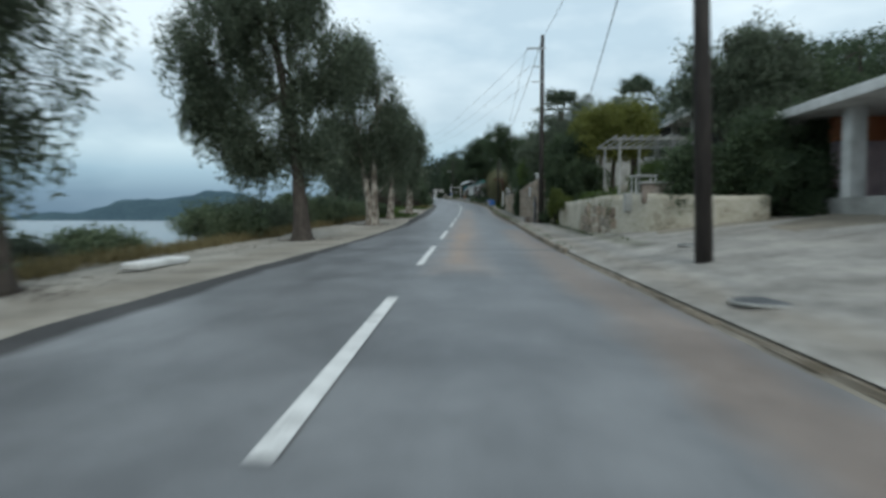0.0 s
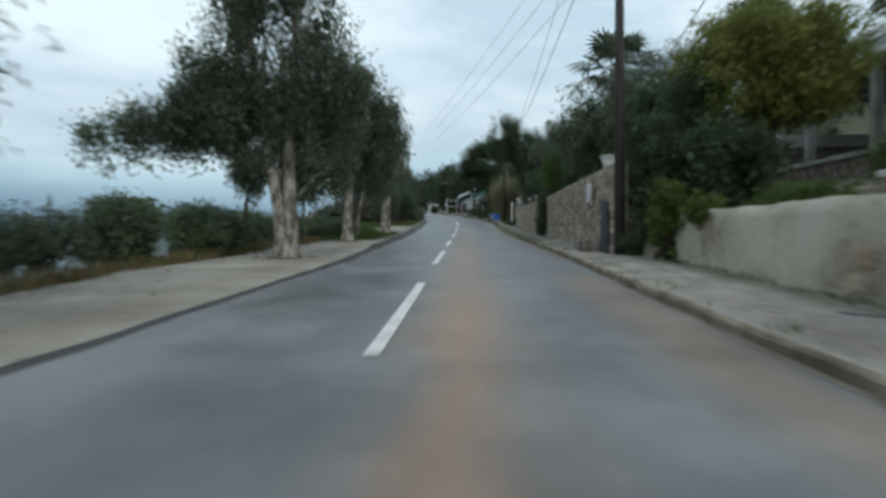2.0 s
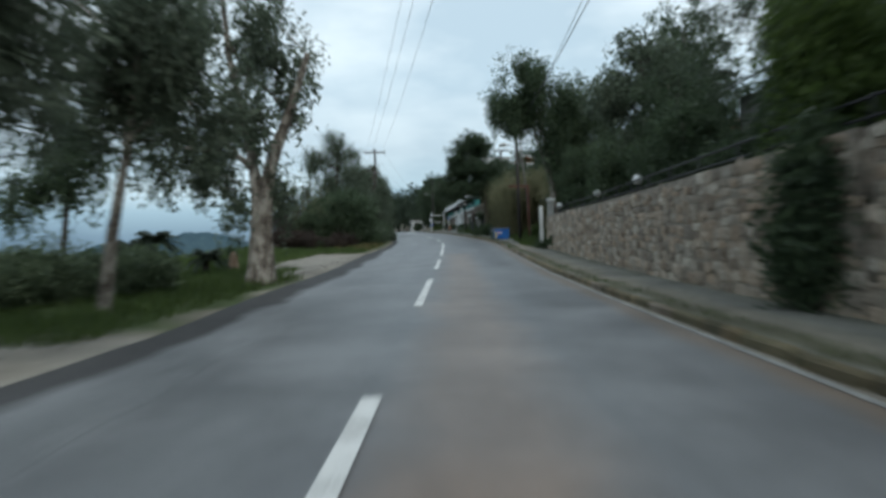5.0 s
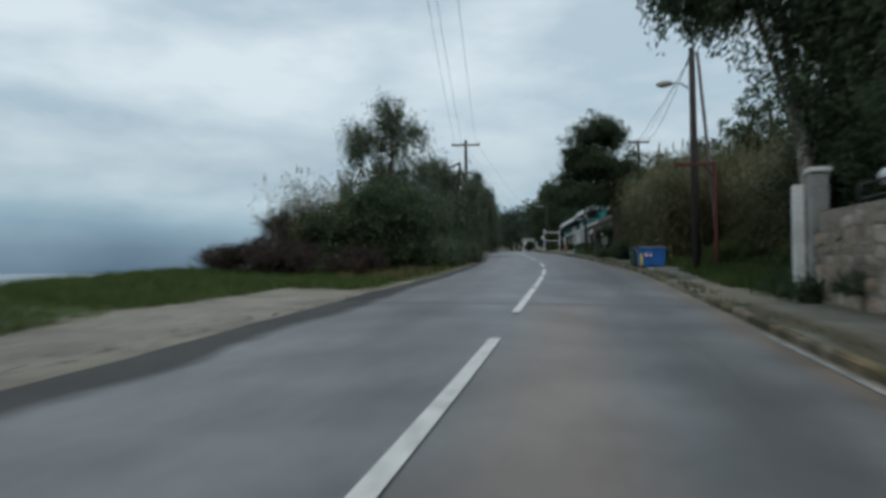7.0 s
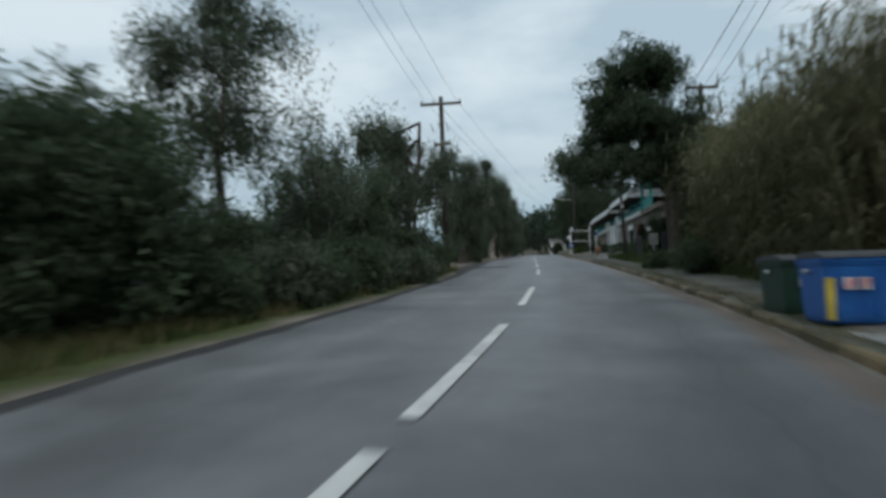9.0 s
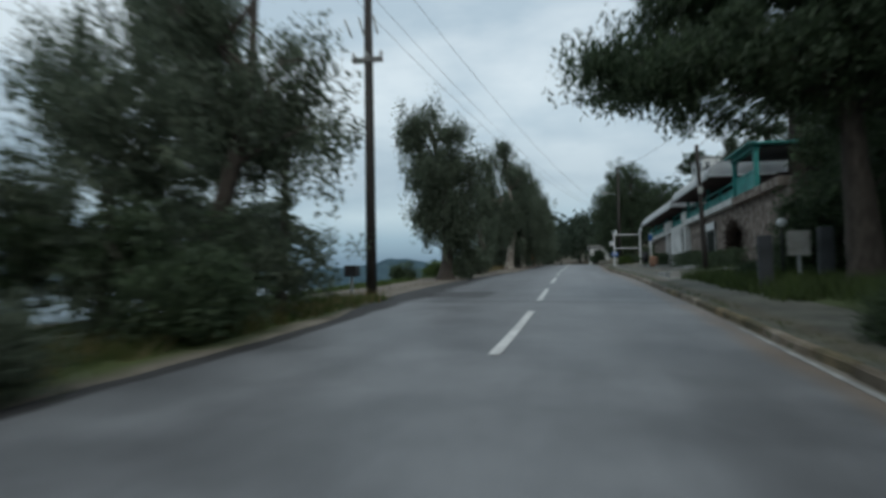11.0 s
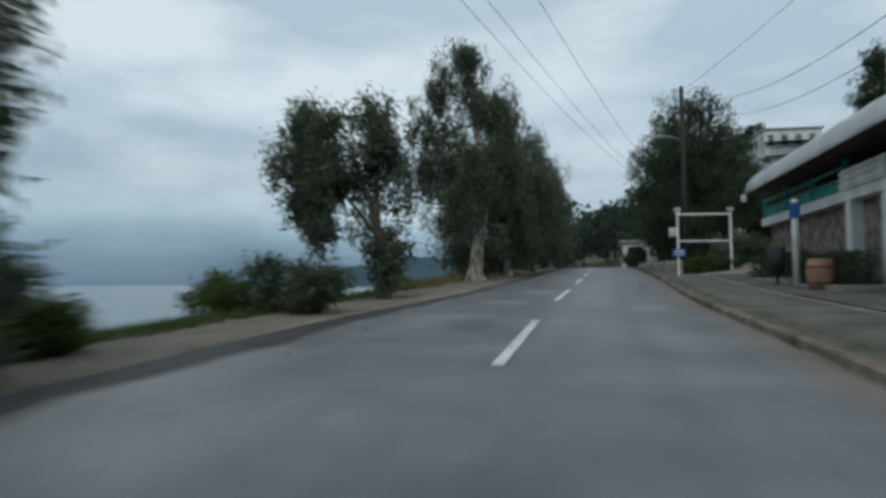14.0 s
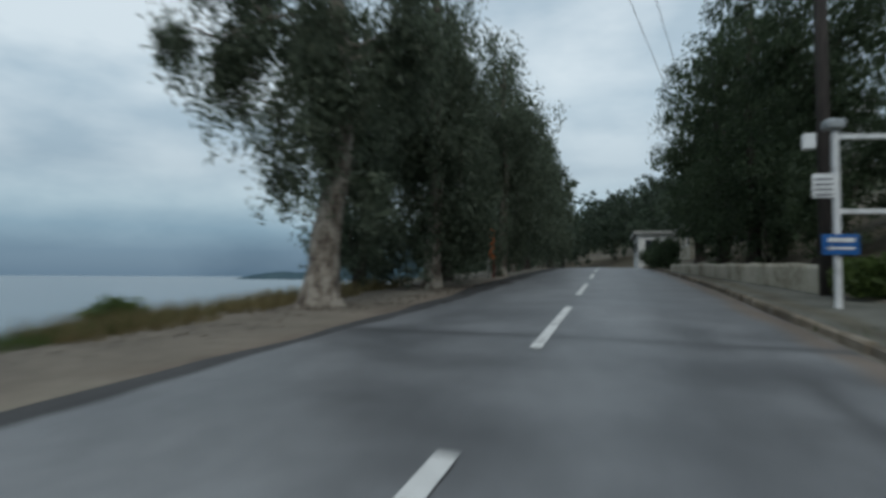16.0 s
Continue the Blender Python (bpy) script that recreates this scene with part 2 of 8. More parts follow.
M_ROAD = masked("asphalt", ((0.085, 0.088, 0.094), (0.205, 0.21, 0.215)), [
    (DARK_ASPHALT, -4.2, 1.0, -60, 400, 0.22, 0.85, 0.6),
    (SOIL, 0.85, 0.85, 6, 70, 0.6, 0.34, 0.7), (SOIL, 0.80, 0.40, 8.5, 22, 0.35, 0.7, 0.6), (SOIL, 0.7, 0.75, 18, 42, 0.5, 0.36, 0.8), (DARK_ASPHALT, -3.0, 1.5, 110.0, 113.0, 0.2, 0.6, 1.6), ((0.05, 0.05, 0.053), -1.6, 0.35, 115.8, 117.8, 0.25, 0.7, 0.6),
    (SOIL, 3.0, 0.7, -20, 26, 0.5, 0.42, 0.8), ((0.19, 0.13, 0.08), 3.35, 0.35, 30, 190, 0.3, 0.6, 0.5),
    ((0.07, 0.072, 0.075), 0.0, 4.0, 12.9, 13.5, 0.1, 0.8, 0.25), ((0.07, 0.072, 0.075), 0.0, 4.0, 69.0, 69.6, 0.1, 0.8, 0.2),
    ((0.07, 0.072, 0.075), 0.0, 4.0, 108.4, 109.0, 0.1, 0.8, 0.2), ((0.07, 0.072, 0.075), 0.0, 4.0, 147.9, 148.5, 0.1, 0.8, 0.2),
    ((0.055, 0.056, 0.06), 2.35, 0.05, 62, 88, 0.06, 0.7, 0.9), ((0.055, 0.056, 0.06), -1.9, 0.05, 20, 46, 0.06, 0.6, 0.8), ((0.06, 0.061, 0.064), 2.6, 0.22, 143.5, 146.5, 0.2, 0.7, 0.6), ((0.06, 0.061, 0.064), 2.0, 0.3, 147.5, 150, 0.2, 0.6, 0.8), ((0.06, 0.061, 0.064), 0.9, 0.5, 5.5, 7.5, 0.15, 0.45, 0.9),
    ((0.09, 0.092, 0.095), 2.3, 0.5, 60, 100, 0.3, 0.6, 0.6), ((0.09, 0.092, 0.095), -1.8, 0.9, 110, 122, 0.3, 0.6, 0.9),
    ((0.09, 0.092, 0.095), 1.7, 0.35, 100, 190, 0.3, 0.35, 0.5), ((0.10, 0.10, 0.105), -1.6, 0.4, 0, 110, 0.4, 0.35, 0.6)],
    rough=0.47, bump=0.35, spec=0.5, mottle=(0.7, 0.22))
GRASS = (0.055, 0.08, 0.026)
M_GROUND = masked("verge_earth", ((0.16, 0.14, 0.11), (0.30, 0.27, 0.22)), [
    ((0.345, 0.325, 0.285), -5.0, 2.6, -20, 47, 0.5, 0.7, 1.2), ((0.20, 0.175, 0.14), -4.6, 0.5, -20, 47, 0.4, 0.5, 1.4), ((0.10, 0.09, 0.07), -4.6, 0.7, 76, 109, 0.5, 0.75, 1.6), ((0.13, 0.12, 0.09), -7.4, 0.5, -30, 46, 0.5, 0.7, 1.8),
    (GRASS, -8.6, 4.7, 46.5, 58, 0.5, 0.95, 1.4), (GRASS, -11.8, 4.8, 56, 79, 0.6, 0.97, 1.2), ((0.255, 0.235, 0.205), -5.6, 1.6, 58, 72, 0.5, 0.7, 1.0), ((0.070, 0.088, 0.03), -7.2, 3.0, 72.6, 110, 0.4, 0.95, 0.9),
    ((0.178, 0.153, 0.122), -6.0, 1.9, 111, 165, 0.5, 0.8, 1.0), ((0.15, 0.115, 0.09), -3.9, 0.7, 144, 165, 0.4, 0.7, 1.0),
    (GRASS, -12.5, 4.0, 110, 142, 0.8, 0.85, 1.5), ((0.13, 0.11, 0.06), -12.5, 5.0, 142, 200, 0.8, 0.8, 1.5),
    ((0.06, 0.075, 0.03), -35, 24, -80, 400, 3, 0.9, 4), (GRASS, 9, 4.5, 69.5, 112, 0.6, 0.9, 1.0), (GRASS, 6.5, 1.0, 69.5, 80, 0.3, 0.9, 0.6),
    ((0.06, 0.07, 0.035), 60, 42, -80, 400, 5, 0.9, 5), ((0.09, 0.075, 0.05), 10, 4.5, 155, 300, 0.6, 0.9, 1.0)],
    rough=0.92, bump=0.8, spec=0.2, fine=25.0, mottle=(0.8, 0.26))
M_PAVE = masked("concrete_pavement", ((0.24, 0.225, 0.20), (0.36, 0.345, 0.315)), [
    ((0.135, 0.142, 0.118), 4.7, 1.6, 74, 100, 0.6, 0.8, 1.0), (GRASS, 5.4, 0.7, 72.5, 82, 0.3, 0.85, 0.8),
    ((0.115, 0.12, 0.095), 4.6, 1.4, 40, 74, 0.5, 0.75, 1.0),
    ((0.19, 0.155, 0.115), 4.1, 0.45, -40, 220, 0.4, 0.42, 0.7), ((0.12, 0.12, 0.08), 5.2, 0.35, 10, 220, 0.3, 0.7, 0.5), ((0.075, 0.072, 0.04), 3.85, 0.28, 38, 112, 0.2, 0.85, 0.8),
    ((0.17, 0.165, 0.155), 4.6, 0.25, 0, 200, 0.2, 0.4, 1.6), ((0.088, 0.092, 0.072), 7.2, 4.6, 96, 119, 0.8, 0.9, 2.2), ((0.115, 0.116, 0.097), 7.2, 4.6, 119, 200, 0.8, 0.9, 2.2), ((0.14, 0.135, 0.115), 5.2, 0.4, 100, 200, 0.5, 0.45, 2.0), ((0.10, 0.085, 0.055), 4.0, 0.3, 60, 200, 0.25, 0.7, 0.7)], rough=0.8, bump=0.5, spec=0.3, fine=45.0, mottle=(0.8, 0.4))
M_PAINT = mat("worn_road_paint", (0.62, 0.62, 0.60), (0.36, 0.36, 0.35), (0.72, 0.72, 0.70), 4, 60, 0.6, 0.2)
M_EDGE = mat("faded_edge_paint", (0.24, 0.24, 0.23), (0.15, 0.15, 0.15), (0.40, 0.40, 0.385), 3, 50, 0.7, 0.2)
M_KERBMOSS = mat("mossy_kerb_concrete", (0.10, 0.085, 0.05), (0.05, 0.048, 0.024), (0.21, 0.155, 0.085), 1.6, 24, 0.92, 0.8, rand=0.35)
M_KERB = mat("weathered_kerb_concrete", (0.155, 0.125, 0.09), (0.075, 0.06, 0.036), (0.25, 0.22, 0.175), 2.2, 30, 0.85, 0.6, rand=0.3)
M_STONE = mat("wall_stone", (0.345, 0.305, 0.25), (0.17, 0.145, 0.115), (0.47, 0.43, 0.37), 5, 35, 0.85, 0.6, rand=0.38, other=(0.86, 0.72, 0.62))
M_MORTAR = mat("mortar", (0.25, 0.215, 0.175), (0.14, 0.12, 0.095), (0.33, 0.29, 0.24), 6, 50, 0.92, 0.5)
M_CREAM = mat("cream_render", (0.40, 0.365, 0.285), (0.20, 0.175, 0.125), (0.50, 0.465, 0.385), 0.9, 9, 0.9, 0.7, lo=0.33, hi=0.6)
M_WHITE = mat("whitewashed_plaster", (0.62, 0.62, 0.60), (0.42, 0.42, 0.40), (0.74, 0.74, 0.72), 1.2, 30, 0.8, 0.15)
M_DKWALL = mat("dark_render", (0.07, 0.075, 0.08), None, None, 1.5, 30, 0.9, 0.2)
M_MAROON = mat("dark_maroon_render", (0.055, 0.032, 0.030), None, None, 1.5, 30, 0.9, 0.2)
M_DOOR = mat("blue_grey_iron", (0.034, 0.038, 0.043), None, None, 3, 40, 0.6, 0.2)
M_ORANGE = mat("terracotta_render", (0.40, 0.16, 0.08), None, None, 1.4, 30, 0.85, 0.3)
M_SLATE = mat("dark_roof_sheet", (0.10, 0.115, 0.115), (0.06, 0.07, 0.07), (0.15, 0.165, 0.165), 2, 30, 0.7, 0.3)
M_PINK = mat("pinkish_shutter_paint", (0.42, 0.34, 0.35), None, None, 2, 40, 0.6, 0.1)
M_CONC = mat("grey_concrete", (0.30, 0.30, 0.28), (0.19, 0.19, 0.175), (0.4, 0.4, 0.38), 1.5, 30, 0.85, 0.4)
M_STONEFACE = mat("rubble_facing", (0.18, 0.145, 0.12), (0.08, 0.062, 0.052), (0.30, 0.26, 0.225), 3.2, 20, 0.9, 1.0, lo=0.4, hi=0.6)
M_AWN = mat("white_awning_canvas", (0.78, 0.79, 0.79), (0.66, 0.67, 0.67), (0.84, 0.85, 0.85), 0.8, 20, 0.6, 0.1)
M_TEAL = mat("teal_painted_timber", (0.03, 0.22, 0.20), (0.02, 0.13, 0.12), (0.05, 0.30, 0.27), 2, 40, 0.5, 0.1)
M_POLE = mat("tarred_timber_pole", (0.038, 0.032, 0.029), (0.022, 0.018, 0.016), (0.062, 0.053, 0.045), 3, 40, 0.85, 0.5, stretch=(6, 6, 0.6))
M_POLE2 = mat("greyed_timber_pole", (0.15, 0.14, 0.13), (0.08, 0.075, 0.07), (0.23, 0.22, 0.20), 3, 40, 0.85, 0.5, stretch=(6, 6, 0.6))
M_STEEL = mat("galvanised_steel", (0.35, 0.37, 0.38), None, None, 5, 50, 0.5, 0.1, metal=0.6)
M_WIRE = mat("black_cable", (0.03, 0.03, 0.032), None, None, 5, 50, 0.6, 0.0)
M_BLUE = mat("blue_plastic", (0.02, 0.11, 0.36), (0.015, 0.07, 0.25), (0.03, 0.14, 0.42), 2, 30, 0.45, 0.15)
M_DKGREEN = mat("dark_green_plastic", (0.018, 0.045, 0.03), None, None, 2, 30, 0.5, 0.15)
M_BLACK = mat("black_rubber", (0.02, 0.02, 0.022), None, None, 5, 50, 0.6, 0.1)
M_RUST = mat("rust_red_steel", (0.12, 0.038, 0.028), (0.07, 0.026, 0.02), (0.18, 0.06, 0.042), 4, 40, 0.7, 0.3)
M_SIGNW = mat("white_enamel", (0.68, 0.69, 0.69), None, (0.76, 0.77, 0.77), 3, 40, 0.4, 0.05)
M_SIGNB = mat("blue_enamel", (0.02, 0.10, 0.30), None, None, 3, 40, 0.4, 0.05)
M_GREYBAR = mat("grey_lettering", (0.12, 0.13, 0.14), None, None, 3, 40, 0.5, 0.0)
M_RED = mat("red_reflector", (0.6, 0.06, 0.04), None, None, 3, 40, 0.35, 0.0)
M_YELLOW = mat("yellow_panel", (0.55, 0.42, 0.06), None, None, 3, 40, 0.5, 0.0)
M_ORNG = mat("orange_plastic", (0.62, 0.14, 0.03), None, None, 3, 40, 0.5, 0.1)
M_TILE = mat("roof_tiles", (0.30, 0.15, 0.10), None, None, 2, 30, 0.85, 0.5)
M_TERRA = mat("terracotta_pot", (0.30, 0.17, 0.11), None, None, 3, 40, 0.85, 0.3)
M_GLASS = mat("dark_window_glass", (0.03, 0.035, 0.04), None, None, 1, 10, 0.08, 0.0, spec=0.8)
M_STUMP = mat("weathered_stump_wood", (0.24, 0.165, 0.115), (0.10, 0.065, 0.045), (0.34, 0.26, 0.19), 5, 30, 0.95, 0.9, stretch=(3, 3, 0.7))
M_EUC = mat("eucalyptus_bark", (0.175, 0.148, 0.12), (0.055, 0.042, 0.033), (0.33, 0.30, 0.255), 2.6, 14, 0.9, 0.9, stretch=(2.0, 2.0, 1.0), lo=0.40, hi=0.58)
M_BARK = mat("rough_dark_bark", (0.062, 0.051, 0.042), (0.032, 0.026, 0.021), (0.105, 0.088, 0.073), 4, 25, 0.95, 0.9, stretch=(3, 3, 0.7))
L_EUC = leaf_mat("eucalyptus_leaves", (0.088, 0.112, 0.074), (0.203, 0.234, 0.163))
L_PINE = leaf_mat("pine_needles", (0.051, 0.076, 0.041), (0.104, 0.140, 0.076))
L_DARK = leaf_mat("dark_evergreen_leaves", (0.062, 0.090, 0.049), (0.138, 0.185, 0.098))
L_YEL = leaf_mat("yellow_green_leaves", (0.155, 0.172, 0.040), (0.27, 0.285, 0.080))
L_OLIVE = leaf_mat("grey_olive_leaves", (0.085, 0.104, 0.073), (0.183, 0.207, 0.159))
L_GREEN = leaf_mat("fresh_green_leaves", (0.072, 0.110, 0.029), (0.143, 0.198, 0.055))
L_HANG = leaf_mat("pale_hanging_leaves", (0.095, 0.120, 0.030), (0.17, 0.205, 0.058))
L_RED = leaf_mat("rust_bramble_leaves", (0.054, 0.040, 0.033), (0.105, 0.074, 0.054))
L_CANE = leaf_mat("cane_leaves", (0.148, 0.146, 0.078), (0.26, 0.248, 0.145))
L_GRASS = leaf_mat("grass_blades", (0.070, 0.105, 0.030), (0.14, 0.185, 0.058))
L_DRY = leaf_mat("dry_grass_blades", (0.176, 0.143, 0.066), (0.308, 0.253, 0.132))
L_SCRUB = leaf_mat("scrub_leaves", (0.108, 0.143, 0.082), (0.22, 0.262, 0.15))
L_RANK = leaf_mat("rank_grass_blades", (0.06, 0.09, 0.028), (0.125, 0.165, 0.055))
L_TWIG = leaf_mat("bare_brown_twigs", (0.075, 0.066, 0.052), (0.135, 0.122, 0.098))
L_PALM = leaf_mat("palm_fronds", (0.066, 0.086, 0.057), (0.143, 0.171, 0.121))
L_FAR = leaf_mat("distant_tree_leaves", (0.043, 0.061, 0.039), (0.091, 0.122, 0.079))
M_SEA = mat("sea_water", (0.10, 0.14, 0.17), (0.085, 0.125, 0.155), (0.12, 0.16, 0.19), 0.02, 0.6, 0.25, 0.25, spec=0.5)
# distance haze is painted into the hill's blue-grey base colour
M_HILL = mat("haze_blue_scrub_hill", (0.060, 0.095, 0.115), (0.05, 0.08, 0.10), (0.075, 0.115, 0.13), 0.01, 0.08, 0.95, 0.0, spec=0.0)

lamp_glow = bpy.data.materials.new("lit_bulb")
lamp_glow.use_nodes = True
lamp_glow.node_tree.nodes["Principled BSDF"].inputs["Emission Color"].default_value = (1.0, 0.62, 0.28, 1)
lamp_glow.node_tree.nodes["Principled BSDF"].inputs["Emission Strength"].default_value = 1.6


# ---- plan of the road ----
CENTRE = [(-60, 3.2), (-20, 0.9), (0, 0.05), (14, -0.47), (26, -0.80), (33, -1.0), (43, -1.35), (55, -1.78), (65, -2.08), (79, -2.62), (86, -3.15),
          (93, -3.95), (100, -4.85), (106, -5.72), (114, -7.02), (123.5, -8.5), (138, -11.0), (143, -11.66), (152, -12.92), (160, -14.1), (180, -17.2),
          (200, -20.3), (215, -23.2), (230, -27.5), (260, -41), (300, -66), (420, -150)]
LEVEL = [(-60, -0.72), (-20, -0.24), (0, 0), (10, 0.15), (20, 0.38), (30, 0.70), (40, 0.96), (50, 1.18), (60, 1.5), (70, 2.0), (80, 2.54), (90, 2.99),
         (100, 3.42), (110, 3.9), (120, 4.39), (130, 4.8), (140, 5.15), (150, 5.62), (160, 6.07), (170, 6.45), (180, 6.79), (190, 7.05), (200, 7.2),
         (215, 7.2), (240, 6.8), (300, 6), (420, 5)]
YS = np.arange(-60.0, 420.5, 1.0)


def smooth(pairs):
    v = np.interp(YS, *zip(*pairs))
    k = np.ones(7) / 7
    return np.convolve(np.pad(v, 3, mode="edge"), k, "valid")


CX, CZ = smooth(CENTRE), smooth(LEVEL)


def centre(y):
    return float(np.interp(y, YS, CX))


def level(y):
    return float(np.interp(y, YS, CZ))


def heading(y):
    """Turn of the road about z, in degrees, from +y."""
    return math.degrees(math.atan2(-(centre(y + 2) - centre(y - 2)), 4))


# seaward side: outer and inner line of the dark loose edge of the asphalt
EDGE = [(-60, -3.5, -2.8), (9, -3.5, -2.78), (16, -3.15, -2.78), (24, -2.95, -2.6), (30, -2.85, -2.3), (36, -3.06, -2.45), (40, -3.5, -2.5), (47, -3.5, -2.7), (52, -3.92, -2.71),
        (61, -4.0, -2.95), (66, -4.1, -3.04), (72, -4.15, -3.2), (80, -3.8, -3.3), (101, -3.9, -3.4), (104, -3.95, -3.45), (108, -4.75, -3.6), (112, -5.0, -3.1), (117, -4.97, -3.35),
        (122, -4.75, -3.45), (126, -4.55, -3.41), (133, -4.5, -3.5), (137, -4.1, -3.2), (148, -3.44, -3.05), (151, -3.4, -2.75), (156, -3.4, -2.65), (160, -3.7, -2.5), (420, -3.5, -2.6)]


def edge(y):
    ys, outer, inner = zip(*EDGE)
    return float(np.interp(y, ys, outer)), float(np.interp(y, ys, inner))


RIGHT = [3.55, 3.8, 5.2, 5.62, 8, 12, 20, 40, 80, 160, 400, 2500]
LEFT = [-4.2, -5.0, -8, -12, -16, -25, -45]
RISE = [  # heights over the road at those distances to its right
    (-60, [-0.06, 0.08, 0.28, 0.36, 0.68, 1.2, 2.2, 6, 14, 28, 42, 50]),
    (11.5, [-0.06, 0.08, 0.28, 0.36, 0.72, 1.2, 2.2, 6, 14, 28, 42, 50]),
    (14.9, [-0.06, 0.08, 0.24, 0.30, 0.70, 1.2, 2.2, 6, 14, 28, 42, 50]),
    (15.5, [-0.06, 0.08, 0.13, 0.17, 1.4, 1.9, 3.2, 7, 15, 28, 42, 50]),
    (28.5, [-0.06, 0.08, 0.13, 0.17, 1.68, 2.1, 3.45, 8, 16, 30, 42, 50]),
    (30, [-0.06, 0.08, 0.13, 0.9, 1.7, 2.1, 3.5, 8, 16, 30, 42, 50]),
    (67, [-0.06, 0.08, 0.13, 1.6, 1.9, 2.4, 4, 9, 18, 32, 42, 50]),
    (70.5, [-0.06, 0.08, 0.11, 0.16, 0.6, 1.4, 4, 9, 18, 32, 42, 50]),
    (112, [-0.06, 0.08, 0.13, 0.2, 0.5, 1.2, 4, 10, 18, 32, 42, 50]),
    (118, [-0.06, 0.08, 0.13, 0.18, 0.25, 0.4, 3.5, 10, 19, 32, 42, 50]),
    (152, [-0.06, 0.08, 0.13, 0.18, 0.25, 0.4, 3.5, 10, 19, 32, 42, 50]),
    (158, [-0.06, 0.08, 0.13, 0.35, 1.2, 2.6, 5.5, 13, 24, 38, 44, 50]),
    (420, [-0.06, 0.08, 0.13, 0.35, 1.2, 2.6, 5.5, 13, 24, 38, 44, 50])]
FALL = [
    (-60, [-0.05, -0.02, -0.1, -0.9, -2.6, -6.5, -13]),
    (45, [-0.05, -0.02, -0.1, -0.7, -2.2, -6.0, -13]),
    (58, [-0.05, -0.02, -0.05, -0.3, -1.2, -5.5, -14]),
    (67, [-0.05, -0.02, 0.06, 0.30, 0.05, -4.5, -14]),
    (78, [-0.05, -0.02, 0.06, 0.35, 0.15, -4.5, -14]),
    (110, [-0.05, -0.02, 0.0, -0.4, -1.5, -7, -16]),
    (130, [-0.05, -0.02, -0.1, -1.0, -3.5, -9, -17]),
    (150, [-0.05, -0.02, -0.15, -1.8, -4.5, -11, -18]),
    (420, [-0.05, -0.02, -0.1, -1.5, -4.5, -11, -18])]
RISE_Y, RISE_H = [r[0] for r in RISE], np.array([r[1] for r in RISE])
FALL_Y, FALL_H = [r[0] for r in FALL], np.array([r[1] for r in FALL])
SEA = -9.0


def ground(x, y):
    """Height of the ground at a place."""
    d, z = x - centre(y), level(y)
    if -4.2 <= d <= 3.55:
        return z
    if d > 0:
        h = [float(np.interp(y, RISE_Y, RISE_H[:, i])) for i in range(len(RIGHT))]
        return z + float(np.interp(d, RIGHT, h))
    h = [float(np.interp(y, FALL_Y, FALL_H[:, i])) for i in range(len(LEFT))]
    return max(SEA - 3, z + float(np.interp(d, LEFT[::-1], h[::-1])))


# ---- building helpers ----
def as_mesh(name, bm):
    me = bpy.data.meshes.new(name)
    bm.to_mesh(me)
    bm.free()
    return me


def part(name, bm, material, parent, label=""):
    me = as_mesh(name, bm) if isinstance(bm, bmesh.types.BMesh) else bm
    if not me.materials:
        me.materials.append(material)
    ob = new(name, me)
    ob.parent = parent
    return tagged(ob, label=label)


def thing(name, label, category, at=(0, 0, 0), turn=0.0, group="", kind=""):
    ob = new(name)
    ob.empty_display_size = 0.2
    ob.matrix_world = pose(*at, 0, 0, turn)
    return tagged(ob, label, category, group, kind)


def solid(name, bm, material, label, category, group="", kind="", at=None, turn=0.0):
    me = as_mesh(name, bm) if isinstance(bm, bmesh.types.BMesh) else bm
    if not me.materials:
        me.materials.append(material)
    ob = new(name, me)
    if at:
        ob.matrix_world = pose(*at, 0, 0, turn)
    return tagged(ob, label, category, group, kind)


def box(x0, y0, z0, x1, y1, z1, bevel=0.01, bm=None):
    bm = bm or bmesh.new()
    r = bmesh.ops.create_cube(bm, size=1)
    vs = r["verts"]
    for v in vs:
        v.co = Vector(((x0 + x1) / 2 + v.co.x * (x1 - x0), (y0 + y1) / 2 + v.co.y * (y1 - y0), (z0 + z1) / 2 + v.co.z * (z1 - z0)))
    if bevel:
        edges = list({e for v in vs for e in v.link_edges})
        bmesh.ops.bevel(bm, geom=edges, offset=bevel, segments=1, affect="EDGES")
    return bm


def tube(points, radii, sides=8, wob=0.0, bm=None, seed=0):
    """A tapered round limb along points."""
    bm = bm or bmesh.new()
    rng = random.Random(seed)
    rings = []
    for i, p in enumerate(points):
        p = Vector(p)
        a, b = Vector(points[max(0, i - 1)]), Vector(points[min(len(points) - 1, i + 1)])
        ax = (b - a).normalized()
        u = ax.cross(Vector((0.31, 0.95, 0.05))).normalized()
        w = ax.cross(u)
        ring = []
        for k in range(sides):
            an = 2 * math.pi * k / sides
            r = radii[i] * (1 + wob * (rng.random() - 0.5))
            ring.append(bm.verts.new(p + u * math.cos(an) * r + w * math.sin(an) * r))
        rings.append(ring)
    for r0, r1 in zip(rings, rings[1:]):
        for k in range(sides):
            f = bm.faces.new((r0[k], r0[(k + 1) % sides], r1[(k + 1) % sides], r1[k]))
            f.smooth = True
    bm.faces.new(list(reversed(rings[0])))
    bm.faces.new(rings[-1])
    return bm


